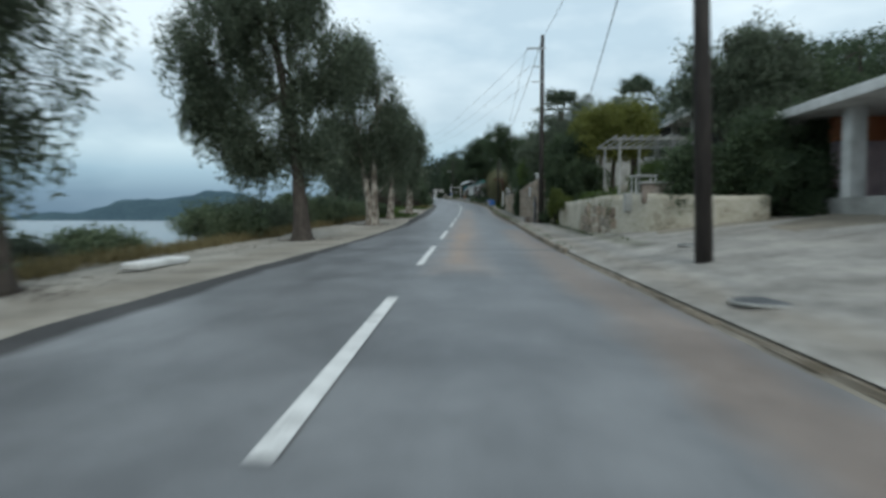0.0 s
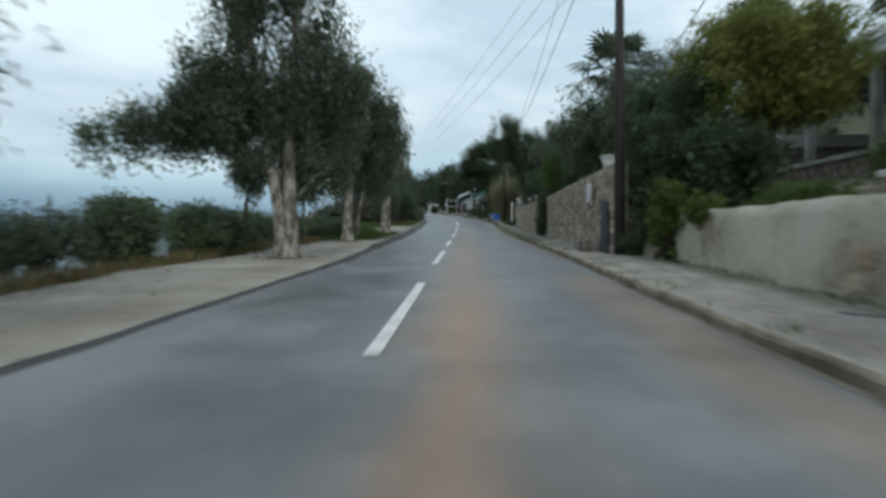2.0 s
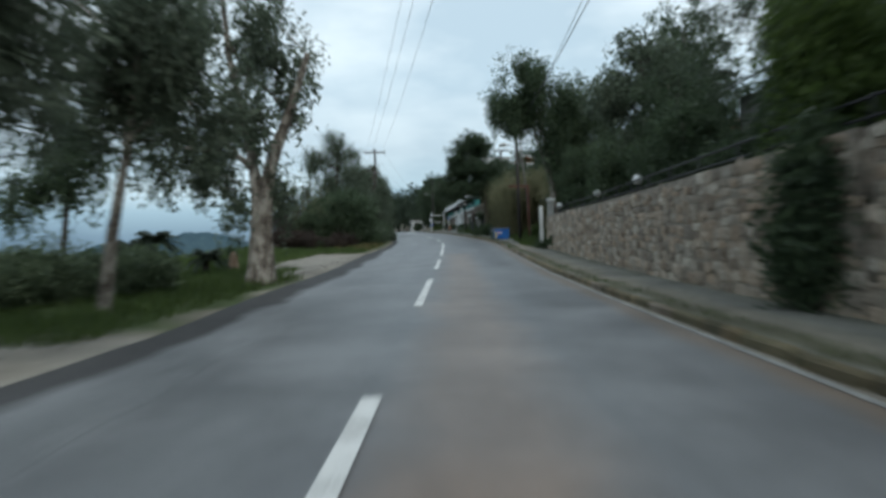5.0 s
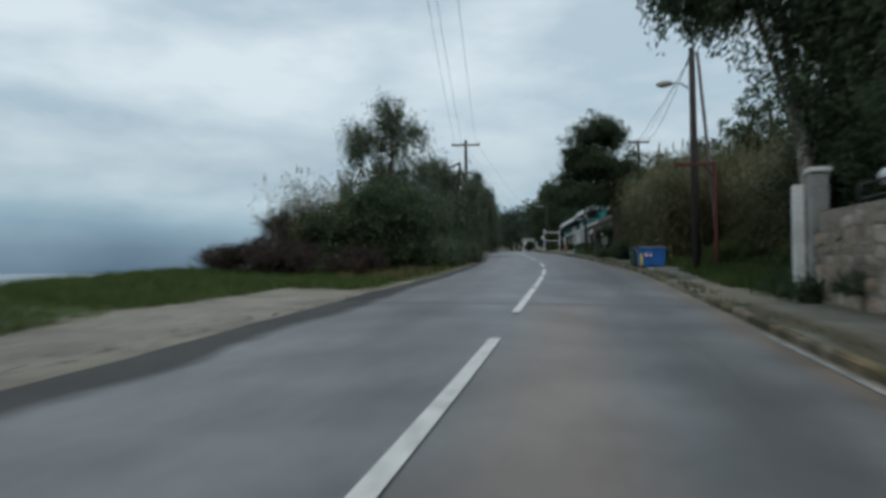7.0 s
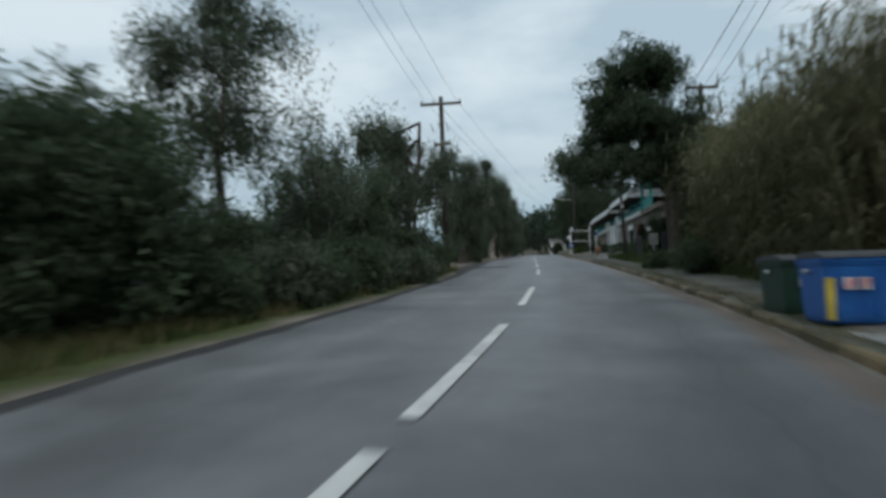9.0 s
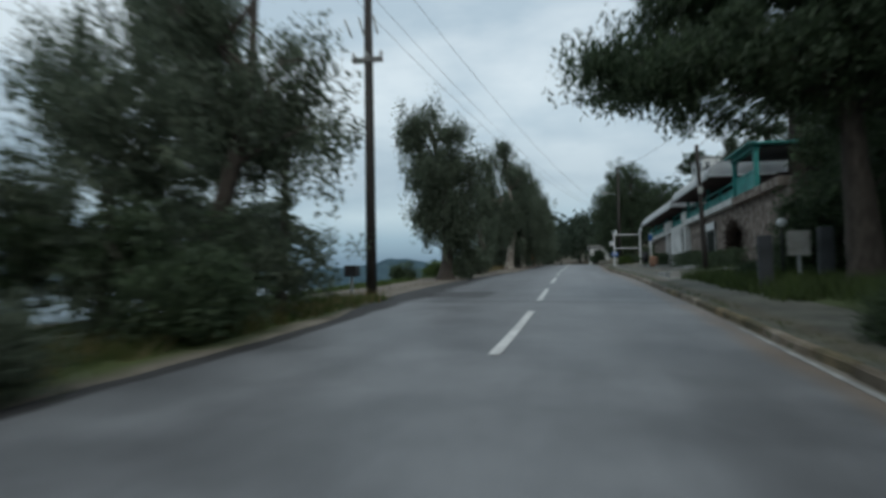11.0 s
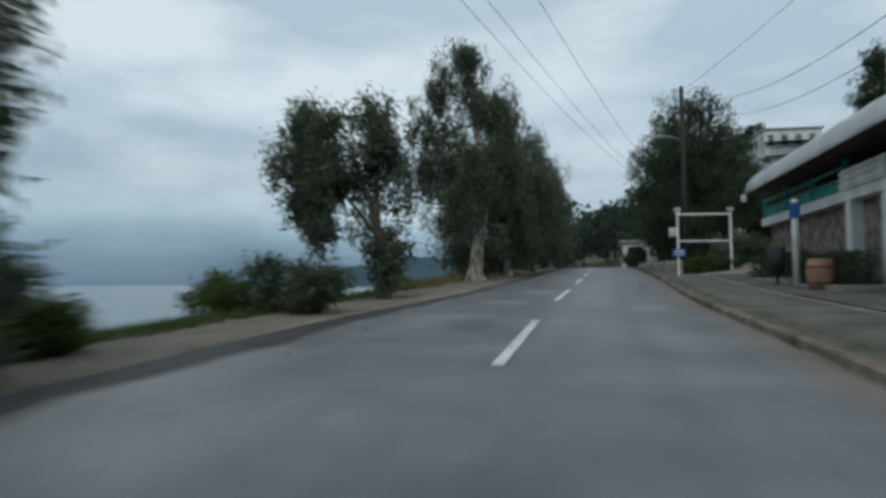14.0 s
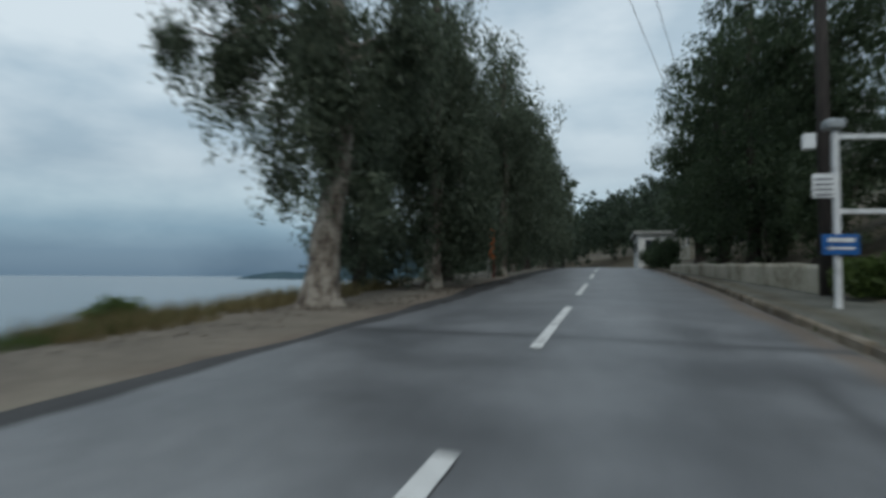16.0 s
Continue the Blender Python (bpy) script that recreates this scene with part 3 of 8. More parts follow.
def quads(name, v, material):
    """A mesh of loose leaves from an array (n, corners, 3)."""
    v = np.asarray(v, dtype=np.float32)
    n, c = v.shape[:2]
    me = bpy.data.meshes.new(name)
    me.vertices.add(c * n)
    me.vertices.foreach_set("co", v.reshape(-1))
    me.loops.add(c * n)
    me.loops.foreach_set("vertex_index", np.arange(c * n, dtype=np.int32))
    me.polygons.add(n)
    me.polygons.foreach_set("loop_start", np.arange(0, c * n, c, dtype=np.int32))
    me.update(calc_edges=True)
    me.materials.append(material)
    return me


def leaves(points, length, width, rng, droop=0.4, spread=1.0):
    """Pointed leaves at points (n, 3)."""
    n = len(points)
    ax = rng.normal(size=(n, 3)) * spread
    ax[:, 2] -= droop * 1.6
    ax /= np.linalg.norm(ax, axis=1)[:, None] + 1e-9
    side = np.cross(ax, rng.normal(size=(n, 3)))
    side /= np.linalg.norm(side, axis=1)[:, None] + 1e-9
    ln = (length * rng.uniform(0.6, 1.25, n))[:, None]
    wd = (width * rng.uniform(0.7, 1.2, n))[:, None]
    return np.stack([points + side * wd / 2, points + ax * ln, points - side * wd / 2], 1)


def cloud(blobs, n, clump, rng, shell=0.5, per=80, hang=False, gaps=0.0, origin=(0, 0, 0), freq=0.75):
    """Points in clumps spread through ellipsoids (x, y, z, rx, ry, rz); gaps is the share left open, in holes that follow a noise field."""
    b = np.array(blobs, float)
    wgt = (b[:, 3] * b[:, 4] * b[:, 5]) ** 0.75
    k = max(6, int(n / per / (1 - gaps)))
    pick = rng.choice(len(b), k, p=wgt / wgt.sum())
    d = rng.normal(size=(k, 3))
    d /= np.linalg.norm(d, axis=1)[:, None]
    rad = shell + (1 - shell) * rng.random(k) ** 0.6
    rad *= 1 + 0.14 * rng.normal(size=k)
    c = b[pick, :3] + d * rad[:, None] * b[pick, 3:]
    if gaps:
        q = c * freq * np.array([1, 1, 0.7]) + np.array(origin)
        f = np.array([noise.noise(Vector(p)) + 0.45 * noise.noise(Vector(p * 2.3)) for p in q])
        c = c[f > np.quantile(f, gaps)]
        k = len(c)
    size = clump * rng.uniform(0.5, 1.4, k)
    idx = rng.integers(0, k, n)
    off = rng.normal(size=(n, 3)).clip(-1.6, 1.6) * size[idx][:, None] * np.array([0.36, 0.36, 0.85] if hang else [0.55, 0.55, 0.5])
    if hang:
        off[:, :2] *= (1 + 0.45 * np.clip(off[:, 2] / size[idx], -1.6, 1.0))[:, None]
        off[:, 2] -= 0.35 * size[idx]
    return c[idx] + off


def twigs(nodes, ends, r, rng):
    """Thin bent three-sided twigs, each from the best near node up to an end point, in one mesh."""
    nodes = np.array(nodes, float)
    verts, faces = [], []
    for e in ends:
        d = np.linalg.norm(nodes - e, axis=1) + 1.2 * np.clip(nodes[:, 2] - e[2] + 0.3, 0, 9)
        s = nodes[int(np.argmin(d))]
        m = (s + e) / 2 + rng.normal(size=3) * 0.12 + np.array([0, 0, 0.12 * np.linalg.norm(e - s)])
        ax = (e - s) / (np.linalg.norm(e - s) + 1e-6)
        u = np.cross(ax, (0.3, 0.9, 0.2))
        u /= np.linalg.norm(u) + 1e-6
        w = np.cross(ax, u)
        n = len(verts)
        for p, rr in ((s, r), (m, r * 0.7), (e, r * 0.25)):
            for a in (0.0, 2.094, 4.189):
                verts.append(tuple(p + (u * math.cos(a) + w * math.sin(a)) * rr))
        for q in (0, 3):
            for k in range(3):
                j = (k + 1) % 3
                faces.append((n + q + k, n + q + j, n + q + 3 + j, n + q + 3 + k))
    me = bpy.data.meshes.new("branchwork")
    me.from_pydata(verts, [], faces)
    return me


def bole(points, radii, seed, sides=14):
    """A trunk with a lobed, flaring foot, burls and an uneven girth."""
    bm = bmesh.new()
    rng = random.Random(seed)
    ph, dense = rng.uniform(0, 6.28), []
    for i in range(len(points) - 1):
        a, b = Vector(points[i]), Vector(points[i + 1])
        n = max(2, int((b - a).length / 0.35))
        dense += [(a.lerp(b, k / n), radii[i] + (radii[i + 1] - radii[i]) * k / n) for k in range(n)]
    dense.append((Vector(points[-1]), radii[-1]))
    for _ in range(3):
        dense = [dense[0]] + [((dense[i - 1][0] + dense[i][0] * 2 + dense[i + 1][0]) / 4, dense[i][1]) for i in range(1, len(dense) - 1)] + [dense[-1]]
    rings = []
    for p, r in dense:
        h, ring = max(0.0, p.z), []
        for k in range(sides):
            a = 2 * math.pi * k / sides
            dv = Vector((math.cos(a), math.sin(a), 0))
            g = 1 + math.exp(-h / 0.3) * (0.28 + 0.26 * math.cos(3 * a + ph) + 0.14 * math.cos(5 * a + 2 * ph))
            g += 0.22 * noise.noise(dv * 1.3 + Vector((seed, 0, p.z * 0.9))) + 0.10 * noise.noise(dv * 3 + Vector((0, seed, p.z * 2.6)))
            ring.append(bm.verts.new(p + dv * r * g))
        rings.append(ring)
    for r0, r1 in zip(rings, rings[1:]):
        for k in range(sides):
            f = bm.faces.new((r0[k], r0[(k + 1) % sides], r1[(k + 1) % sides], r1[k]))
            f.smooth = True
    bm.faces.new(rings[0][::-1])
    bm.faces.new(rings[-1])
    return bm


def strip(name, stations, ys, heights, material, label, category, kind="structure", across=None):
    """A sheet along the road: points at distances across it, with heights from heights(d_index, y); across(d_index, y) may shift them."""
    nv, verts, faces = len(stations), [], []
    for y in ys:
        c = centre(y)
        for i, d in enumerate(stations):
            verts.append((c + (across(i, y) if across else d), y, heights(i, y)))
    for r in range(len(ys) - 1):
        for i in range(nv - 1):
            a = r * nv + i
            faces.append((a, a + 1, a + nv + 1, a + nv))
    me = bpy.data.meshes.new(name)
    me.from_pydata(verts, [], faces)
    lay = me.uv_layers.new(name="UVMap")
    for poly in me.polygons:
        poly.use_smooth = True
        for li in poly.loop_indices:
            vi = me.loops[li].vertex_index
            lay.data[li].uv = (stations[vi % nv], ys[vi // nv])
    me.materials.append(material)
    ob = new(name, me)
    return tagged(ob, label, category, kind=kind)


# ---- ground, sea, far shore ----
GS = [-2500, -400, -90] + LEFT[::-1] + [-4.0, 0.0, 3.4] + RIGHT
g_ys = [-500, -200, -100] + [y for y in np.arange(-60, 240, 3.0)] + [240, 255, 270, 300, 350, 420, 700, 1500, 3000]


def ground_h(i, y):
    d = GS[i]
    yc = min(max(y, -60), 420)
    if d <= -90:
        return SEA - 3
    if -4.1 < d < 3.5:
        return level(yc) - 0.09
    base = ground(centre(yc) + d, yc)
    if 6 < d < 50 or -30 < d < -6:
        base += 0.12 * noise.noise(Vector((d * 0.4, y * 0.25, 0)))
    return base


def ground_d(i, y):
    """The verge comes up to the broken edge of the asphalt."""
    e = edge(y)[0]
    return {-4.0: e + 0.15, -4.2: e - 0.02, -5.0: min(-5.0, e - 0.5)}.get(GS[i], GS[i])


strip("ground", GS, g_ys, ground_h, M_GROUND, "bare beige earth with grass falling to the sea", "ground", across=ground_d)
bm = bmesh.new()
for p in ((-5000, -3000), (-18, -3000), (-18, 5000), (-5000, 5000)):
    bm.verts.new((*p, SEA))
bm.faces.new(bm.verts)
solid("water", bm, M_SEA, "calm grey-blue sea under an overcast sky", "sea", kind="structure")


def far_hill(x, y, ln, wd, ht, turn, label, seed):
    bm = bmesh.new()
    nx, ny = 60, 14
    grid = []
    for j in range(ny + 1):
        row = []
        for i in range(nx + 1):
            u, v = i / nx * 2 - 1, j / ny * 2 - 1
            env = max(0, 1 - abs(u) ** 1.7) * max(0, 1 - v * v)
            h = ht * env * (0.75 + 0.5 * noise.noise(Vector((u * 2.6 + seed, v, 0))) + 0.12 * noise.noise(Vector((u * 14, v * 5, seed))))
            row.append(bm.verts.new((u * ln, v * wd, h - 4)))
        grid.append(row)
    for j in range(ny):
        for i in range(nx):
            bm.faces.new((grid[j][i], grid[j][i + 1], grid[j + 1][i + 1], grid[j + 1][i]))
    solid("backdrop_hill", bm, M_HILL, label, "hill", kind="structure", at=(x, y, SEA), turn=turn)


far_hill(-1060, 2200, 640, 160, 112, 25, "low scrub-covered headland across the bay, haze painted into its colour", 3.1)

# ---- road ----
r_ys = list(np.arange(-60, 330, 0.75))
RS = [-4.35, -3.9, -3.2, -1.6, 0, 1.6, 3.2, 3.58]
CAMBER = [-0.10, -0.02, -0.005, 0.0, 0.015, 0.0, -0.01, -0.02]


def road_d(i, y):
    outer, inner = edge(y)
    ragged = 0.16 * noise.noise(Vector((y * 0.5, 0, 5))) + 0.10 * noise.noise(Vector((y * 1.9, 0, 9)))
    return (outer - 0.18 + ragged, outer + ragged, inner + ragged * 0.5)[i] if i < 3 else RS[i]


road = strip("road", RS, r_ys, lambda i, y: level(y) + CAMBER[i], M_ROAD, "damp grey asphalt road with soil stains and seams", "road", across=road_d)


def ribbon(name, d0, d1, y0, y1, material, parent, lift=0.008, label="", step=1.0):
    bm = bmesh.new()
    n = max(2, int((y1 - y0) / step) + 1)
    rows = []
    for k in range(n):
        y = y0 + (y1 - y0) * k / (n - 1)
        z = level(y) + lift
        zs = [z + float(np.interp(d, RS, CAMBER)) for d in (d0, d1)]
        rows.append([bm.verts.new((centre(y) + d0, y, zs[0])), bm.verts.new((centre(y) + d1, y, zs[1]))])
    for a, b in zip(rows, rows[1:]):
        bm.faces.new((a[0], a[1], b[1], b[0]))
    return part(name, bm, material, parent, label)


DASHES = [(-20.5, -15), (-11, -5.8), (-1.8, 3.6), (8.2, 14.0), (17.9, 23.7), (27.8, 33.5), (37.0, 43.0), (49.0, 55.2), (59.4, 64.7), (67.6, 73.0), (73.4, 78.3),
          (79.0, 84.0), (87.0, 92.3), (100.3, 105.9), (108.8, 113.9), (117.8, 123.4), (127.8, 132.6), (138.2, 143.3), (147.1, 152.3), (155.4, 160.5), (164.5, 169.5),
          (173.5, 178.5), (182.5, 187.5), (191.5, 196.5)]
for y0, y1 in DASHES:
    ribbon("dash_line", -0.075, 0.075, y0, y1, M_PAINT, road, 0.016, "worn white dashed centre line")
for y0, y1 in ((42, 66), (93, 104)):
    ribbon("edge_line", 3.41, 3.50, y0, y1, M_EDGE, road, 0.008, "faded white edge line")

# ---- pavement ----
PS = [3.64, 4.4, 5.2, 5.7]


def pave_h(i, y):
    z = level(y)
    dip = 0.06 if y < 12 or 69 < y < 76 else 0.0
    return z + (0.112, 0.14, 0.165, 0.17)[i] - dip


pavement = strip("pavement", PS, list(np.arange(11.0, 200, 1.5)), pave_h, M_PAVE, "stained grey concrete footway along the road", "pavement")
FS = [3.64, 5.2, 5.7, 8.0, 11.0]
forecourt = strip("forecourt", FS, list(np.arange(-40, 16.1, 2.0)), lambda i, y: ground(centre(y) + max(FS[i], 3.8), min(y, 11.5)) + level(y) - level(min(y, 11.5)) + (0.03 if i else -0.02),
                  M_PAVE, "pale concrete forecourt rising to the houses", "pavement")
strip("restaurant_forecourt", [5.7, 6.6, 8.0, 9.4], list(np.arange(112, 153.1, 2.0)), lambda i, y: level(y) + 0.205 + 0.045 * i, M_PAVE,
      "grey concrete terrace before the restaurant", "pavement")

# ---- trees and plants ----
def tree(name, x, y, trunk, blobs, n, leaf, bark, label, seed, r0=0.22, size=(0.17, 0.07), clump=0.5, droop=0.6, shell=0.35, group="", category="tree", limbs=7, spread=1.0, z=None, fork=(), gaps=None):
    """trunk: points (dx, dy, height) from the foot; blobs: (dx, dy, height, rx, ry, rz); fork: points of a second stem."""
    z = ground(x, y) if z is None else z
    rng = np.random.default_rng(seed)
    rnd = random.Random(seed)
    ob = thing(name, label, category, (x, y, z), group=group)
    pts = [(0, 0, -0.25), (0, 0, 0.12)] + list(trunk)
    rad = [r0 * 1.25, r0 * 1.12] + [r0 * (1 - 0.86 * ((i + 0.4) / len(trunk)) ** 0.8) for i in range(len(trunk))]
    part("trunk", bole(pts, rad, seed) if r0 >= 0.2 else tube(pts, rad, 9, 0.18, seed=seed), bark, ob)
    nodes = [Vector(p) for p in trunk]
    if fork:
        part("stem", bole([(0.1, 0.05, -0.2)] + list(fork), [r0 * 1.0] + [r0 * 0.92 * (1 - 0.85 * i / len(fork)) for i in range(len(fork))], seed + 3), bark, ob)
        nodes += [Vector(p) for p in fork[1:]]
    for i in range(min(limbs, len(blobs))):
        b = Vector(blobs[i][:3])
        k = rnd.uniform(0.42, 0.9)
        a = Vector(trunk[max(0, min(len(trunk) - 2, int(k * (len(trunk) - 1))))])
        c = Vector(trunk[min(len(trunk) - 1, int(k * (len(trunk) - 1)) + 1)])
        s = a.lerp(c, rnd.random())
        m = s.lerp(b, 0.5) + Vector((rnd.uniform(-0.3, 0.3), rnd.uniform(-0.3, 0.3), 0.25))
        e = b + Vector((0, 0, blobs[i][5] * 0.4))
        lr = min(r0 * 0.42, 0.085)
        part("limb", tube([s, s.lerp(m, 0.5) + Vector((0, 0, 0.06)), m, m.lerp(e, 0.55), e], [lr, lr * 0.8, lr * 0.62, lr * 0.4, lr * 0.16], 6, 0.15, seed=seed + i), bark, ob)
        nodes += [s.lerp(m, 0.5), m, m.lerp(e, 0.5), e]
    gaps = gaps if gaps is not None else (0.46 if droop > 0.5 else 0.34)
    origin = rng.uniform(-40, 40, 3)
    heart = [(a, b, c, d * 0.62, e * 0.62, f * 0.62) for a, b, c, d, e, f in blobs]
    pts = cloud(blobs, int(n * 0.93), clump, rng, shell, 70, droop > 0.5, gaps, origin)
    fine = leaves(pts, size[0], size[1], rng, droop, spread)
    inner = leaves(cloud(heart, max(30, n // 16), clump * 0.8, rng, 0.1, 12, False, min(0.6, gaps + 0.1), origin), size[0] * 2.0, size[1] * 2.3, rng, droop, spread)
    part("crown", quads("crown", np.concatenate([fine, inner]), leaf), leaf, ob)
    tagged(part("branchwork", twigs(nodes, pts[rng.integers(0, len(pts), 46 if n > 20000 else 24)] + np.array([0, 0, 0.1]), r0 * 0.085, rng), bark, ob), kind="stuff")
    return ob


def bush(name, x, y, rx, ry, h, n, leaf, label, seed, size=(0.13, 0.06), clump=0.3, category="bush", lift=0.0, droop=0.1, z=None, group="", shell=0.55, gaps=0.26):
    z = ground(x, y) if z is None else z
    rng = np.random.default_rng(seed)
    rnd = random.Random(seed)
    ob = thing(name, label, category, (x, y, z), group=group)
    for k in range(3):
        a = rnd.uniform(0, 6.28)
        bm = tube([(0, 0, -0.1), (0.3 * rx * math.cos(a), 0.3 * ry * math.sin(a), h * 0.4), (0.6 * rx * math.cos(a), 0.6 * ry * math.sin(a), h * 0.75)], [0.04, 0.03, 0.012], 5)
        part("stem", bm, M_BARK, ob)
    blobs = [(0, 0, lift + h * 0.5, rx * 0.85, ry * 0.85, h * 0.5)]
    for k in range(6):
        a = rnd.uniform(0, 6.28)
        q = rnd.uniform(0.3, 0.6)
        blobs.append((rx * q * math.cos(a), ry * q * math.sin(a), lift + h * rnd.uniform(0.25, 0.78), rx * 0.45, ry * 0.45, h * rnd.uniform(0.2, 0.3)))
    origin = rng.uniform(-40, 40, 3)
    pts = cloud(blobs, n, clump, rng, shell, 70, False, gaps, origin, 1.3)
    pts[:, 2] = np.abs(pts[:, 2])
    heart = cloud([(a, b, c, d * 0.7, e * 0.7, f * 0.7) for a, b, c, d, e, f in blobs], max(30, n // 14), clump, rng, 0.1, 12, False, gaps, origin, 1.3)
    heart[:, 2] = np.abs(heart[:, 2])
    both = np.concatenate([leaves(pts, size[0], size[1], rng, droop), leaves(heart, size[0] * 2, size[1] * 2.4, rng, droop)])
    part("foliage", quads("foliage", both, leaf), leaf, ob)
    return ob


def palm(name, x, y, h, label, seed, fronds=26, span=2.1, r=0.24, leaflets=22, fan=False, z=None, low=-0.35):
    """A palm with feather fronds, or with fans of stiff blades on long stalks."""
    z = ground(x, y) if z is None else z
    rnd = random.Random(seed)
    ob = thing(name, label, "palm tree", (x, y, z))
    part("trunk", tube([(0, 0, -0.2), (0.05, 0, h * 0.5), (0.1, 0.05, h)], [r * 1.25, r, r * 1.1], 10, 0.25, seed=seed), M_BARK, ob)
    for f in range(fronds):
        vs = []
        a, up = f * 2.39996 + rnd.uniform(-0.3, 0.3), low + (1.35 - low) * (f + rnd.random()) / fronds
        ln = span * rnd.uniform(0.85, 1.1)
        dirv = Vector((math.cos(a), math.sin(a), 0))
        sd = dirv.cross(Vector((0, 0, 1)))
        top = Vector((0.1, 0.05, h))
        if fan:
            axis = dirv * math.cos(up) + Vector((0, 0, math.sin(up)))
            hub = top + axis * ln * 0.5
            vs.append([top + sd * 0.03, hub + sd * 0.02, hub - sd * 0.02, top - sd * 0.03])
            nrm = axis.cross(sd)
            for k in range(15):
                b = (k - 7) * 0.24
                dv = axis * math.cos(b) + sd * math.sin(b)
                wv = (sd * math.cos(b) - axis * math.sin(b)) * 0.085
                lb = ln * 0.56 * (1 - 0.03 * abs(k - 7)) * rnd.uniform(0.9, 1.05)
                fold = nrm * (0.03 if k % 2 else -0.03)
                vs.append([hub, hub + dv * lb * 0.5 + wv + fold, hub + dv * lb - Vector((0, 0, lb * 0.22)), hub + dv * lb * 0.5 - wv + fold])
        else:
            prev = None
            for k in range(leaflets):
                t = (k + 1) / leaflets
                p = top + dirv * ln * t * (math.cos(up * 0.8) + 0.15 * t) + Vector((0, 0, ln * (t * math.sin(up) - 0.62 * t * t)))
                ll = span * 0.26 * math.sin(math.pi * (0.12 + 0.85 * t)) + 0.05
                for s in (-1, 1):
                    tip = p + sd * s * ll * 0.8 + dirv * ll * 0.6 - Vector((0, 0, ll * 0.5))
                    w = dirv * 0.04
                    vs.append([p - w, p.lerp(tip, 0.5) + w * 1.6, tip, p.lerp(tip, 0.5) - w * 1.6])
                if prev is not None:
                    vs.append([prev + sd * 0.025, p + sd * 0.014, p - sd * 0.014, prev - sd * 0.025])
                prev = p
        part("frond", quads("frond", np.array([[list(q) for q in g] for g in vs]), L_PALM), L_PALM, ob)
    return ob


def grass(name, regions, n, leaf, label, seed, h=0.22, category="grass"):
    """regions: (d0, d1, y0, y1) in road distances."""
    rng = np.random.default_rng(seed)
    areas = np.array([(b - a) * (d - c) for a, b, c, d in regions])
    pts = []
    for (a, b, c, d), k in zip(regions, (n * areas / areas.sum()).astype(int)):
        for _ in range(max(1, k // 9)):
            dd, yy = rng.uniform(a, b), rng.uniform(c, d)
            x = centre(yy) + dd
            z = ground(x, yy)
            q = rng.normal(size=(9, 2)) * 0.10
            for u, v in q:
                pts.append((x + u, yy + v, z - 0.02))
    p = np.array(pts)
    m = len(p)
    ln = h * rng.uniform(0.4, 1.5, m)[:, None]
    lean = rng.normal(size=(m, 3)) * 0.35
    lean[:, 2] = 1
    side = np.stack([np.cos(t := rng.uniform(0, 6.28, m)), np.sin(t), 0 * t], 1) * 0.012
    tip = p + lean * ln
    mid = p + lean * ln * 0.55
    v = np.stack([p - side * 1.3, p + side * 1.3, tip], 1)
    solid(name, quads(name, v, leaf), leaf, label, category, kind="stuff")


def canes(name, foot, n, h, label, seed, plume=True, blades=20, fill=0, leaf=None):
    """A thicket of tall canes: foot gives (x, y) for a random pair."""
    rng = np.random.default_rng(seed)
    vs = []
    for _ in range(n):
        x, y = foot(rng.random(), rng.random())
        z = ground(x, y)
        hh = h * rng.uniform(0.6, 1.08)
        lean = np.array([rng.normal() * 0.10, rng.normal() * 0.10, 1.0])
        a = rng.uniform(0, 6.28)
        s = np.array([math.cos(a), math.sin(a), 0]) * 0.014
        p0 = np.array([x, y, z - 0.05])
        p1 = p0 + lean * hh
        vs.append([p0 - s, p0 + s, p1 + s * 0.4, p1 - s * 0.4])
        for k in range(blades):
            t = rng.uniform(0.12, 1.0)
            q = p0 + lean * hh * t
            b = rng.uniform(0, 6.28)
            dv = np.array([math.cos(b), math.sin(b), rng.uniform(-0.2, 0.9)])
            ll = rng.uniform(0.45, 0.95)
            w = np.cross(dv, (0, 0, 1)) * 0.023
            m1 = q + dv * ll * 0.5
            vs.append([q, m1 + w, q + dv * ll - np.array([0, 0, ll * 0.35]), m1 - w])
        if plume and rng.random() < 0.35:
            for k in range(5):
                b = rng.uniform(0, 6.28)
                o = np.array([math.cos(b) * 0.045, math.sin(b) * 0.045, 0])
                vs.append([p1, p1 + o + (0, 0, 0.22), p1 + o * 0.7 + (0, 0, 0.5), p1 + o * 0.3 + (0, 0, 0.25)])
    for _ in range(fill):
        x, y = foot(rng.random(), rng.random())
        q = np.array([x, y, ground(x, y) + h * 0.95 * rng.random() ** 0.8])
        b = rng.uniform(0, 6.28)
        dv = np.array([math.cos(b), math.sin(b), rng.uniform(-0.9, 0.7)]) * rng.uniform(0.3, 0.7)
        w = np.array([-math.sin(b), math.cos(b), 0]) * 0.022
        vs.append([q, q + dv * 0.5 + w, q + dv - (0, 0, 0.15), q + dv * 0.5 - w])
    solid(name, quads(name, np.array(vs), leaf or L_CANE), leaf or L_CANE, label, "reeds", kind="stuff")


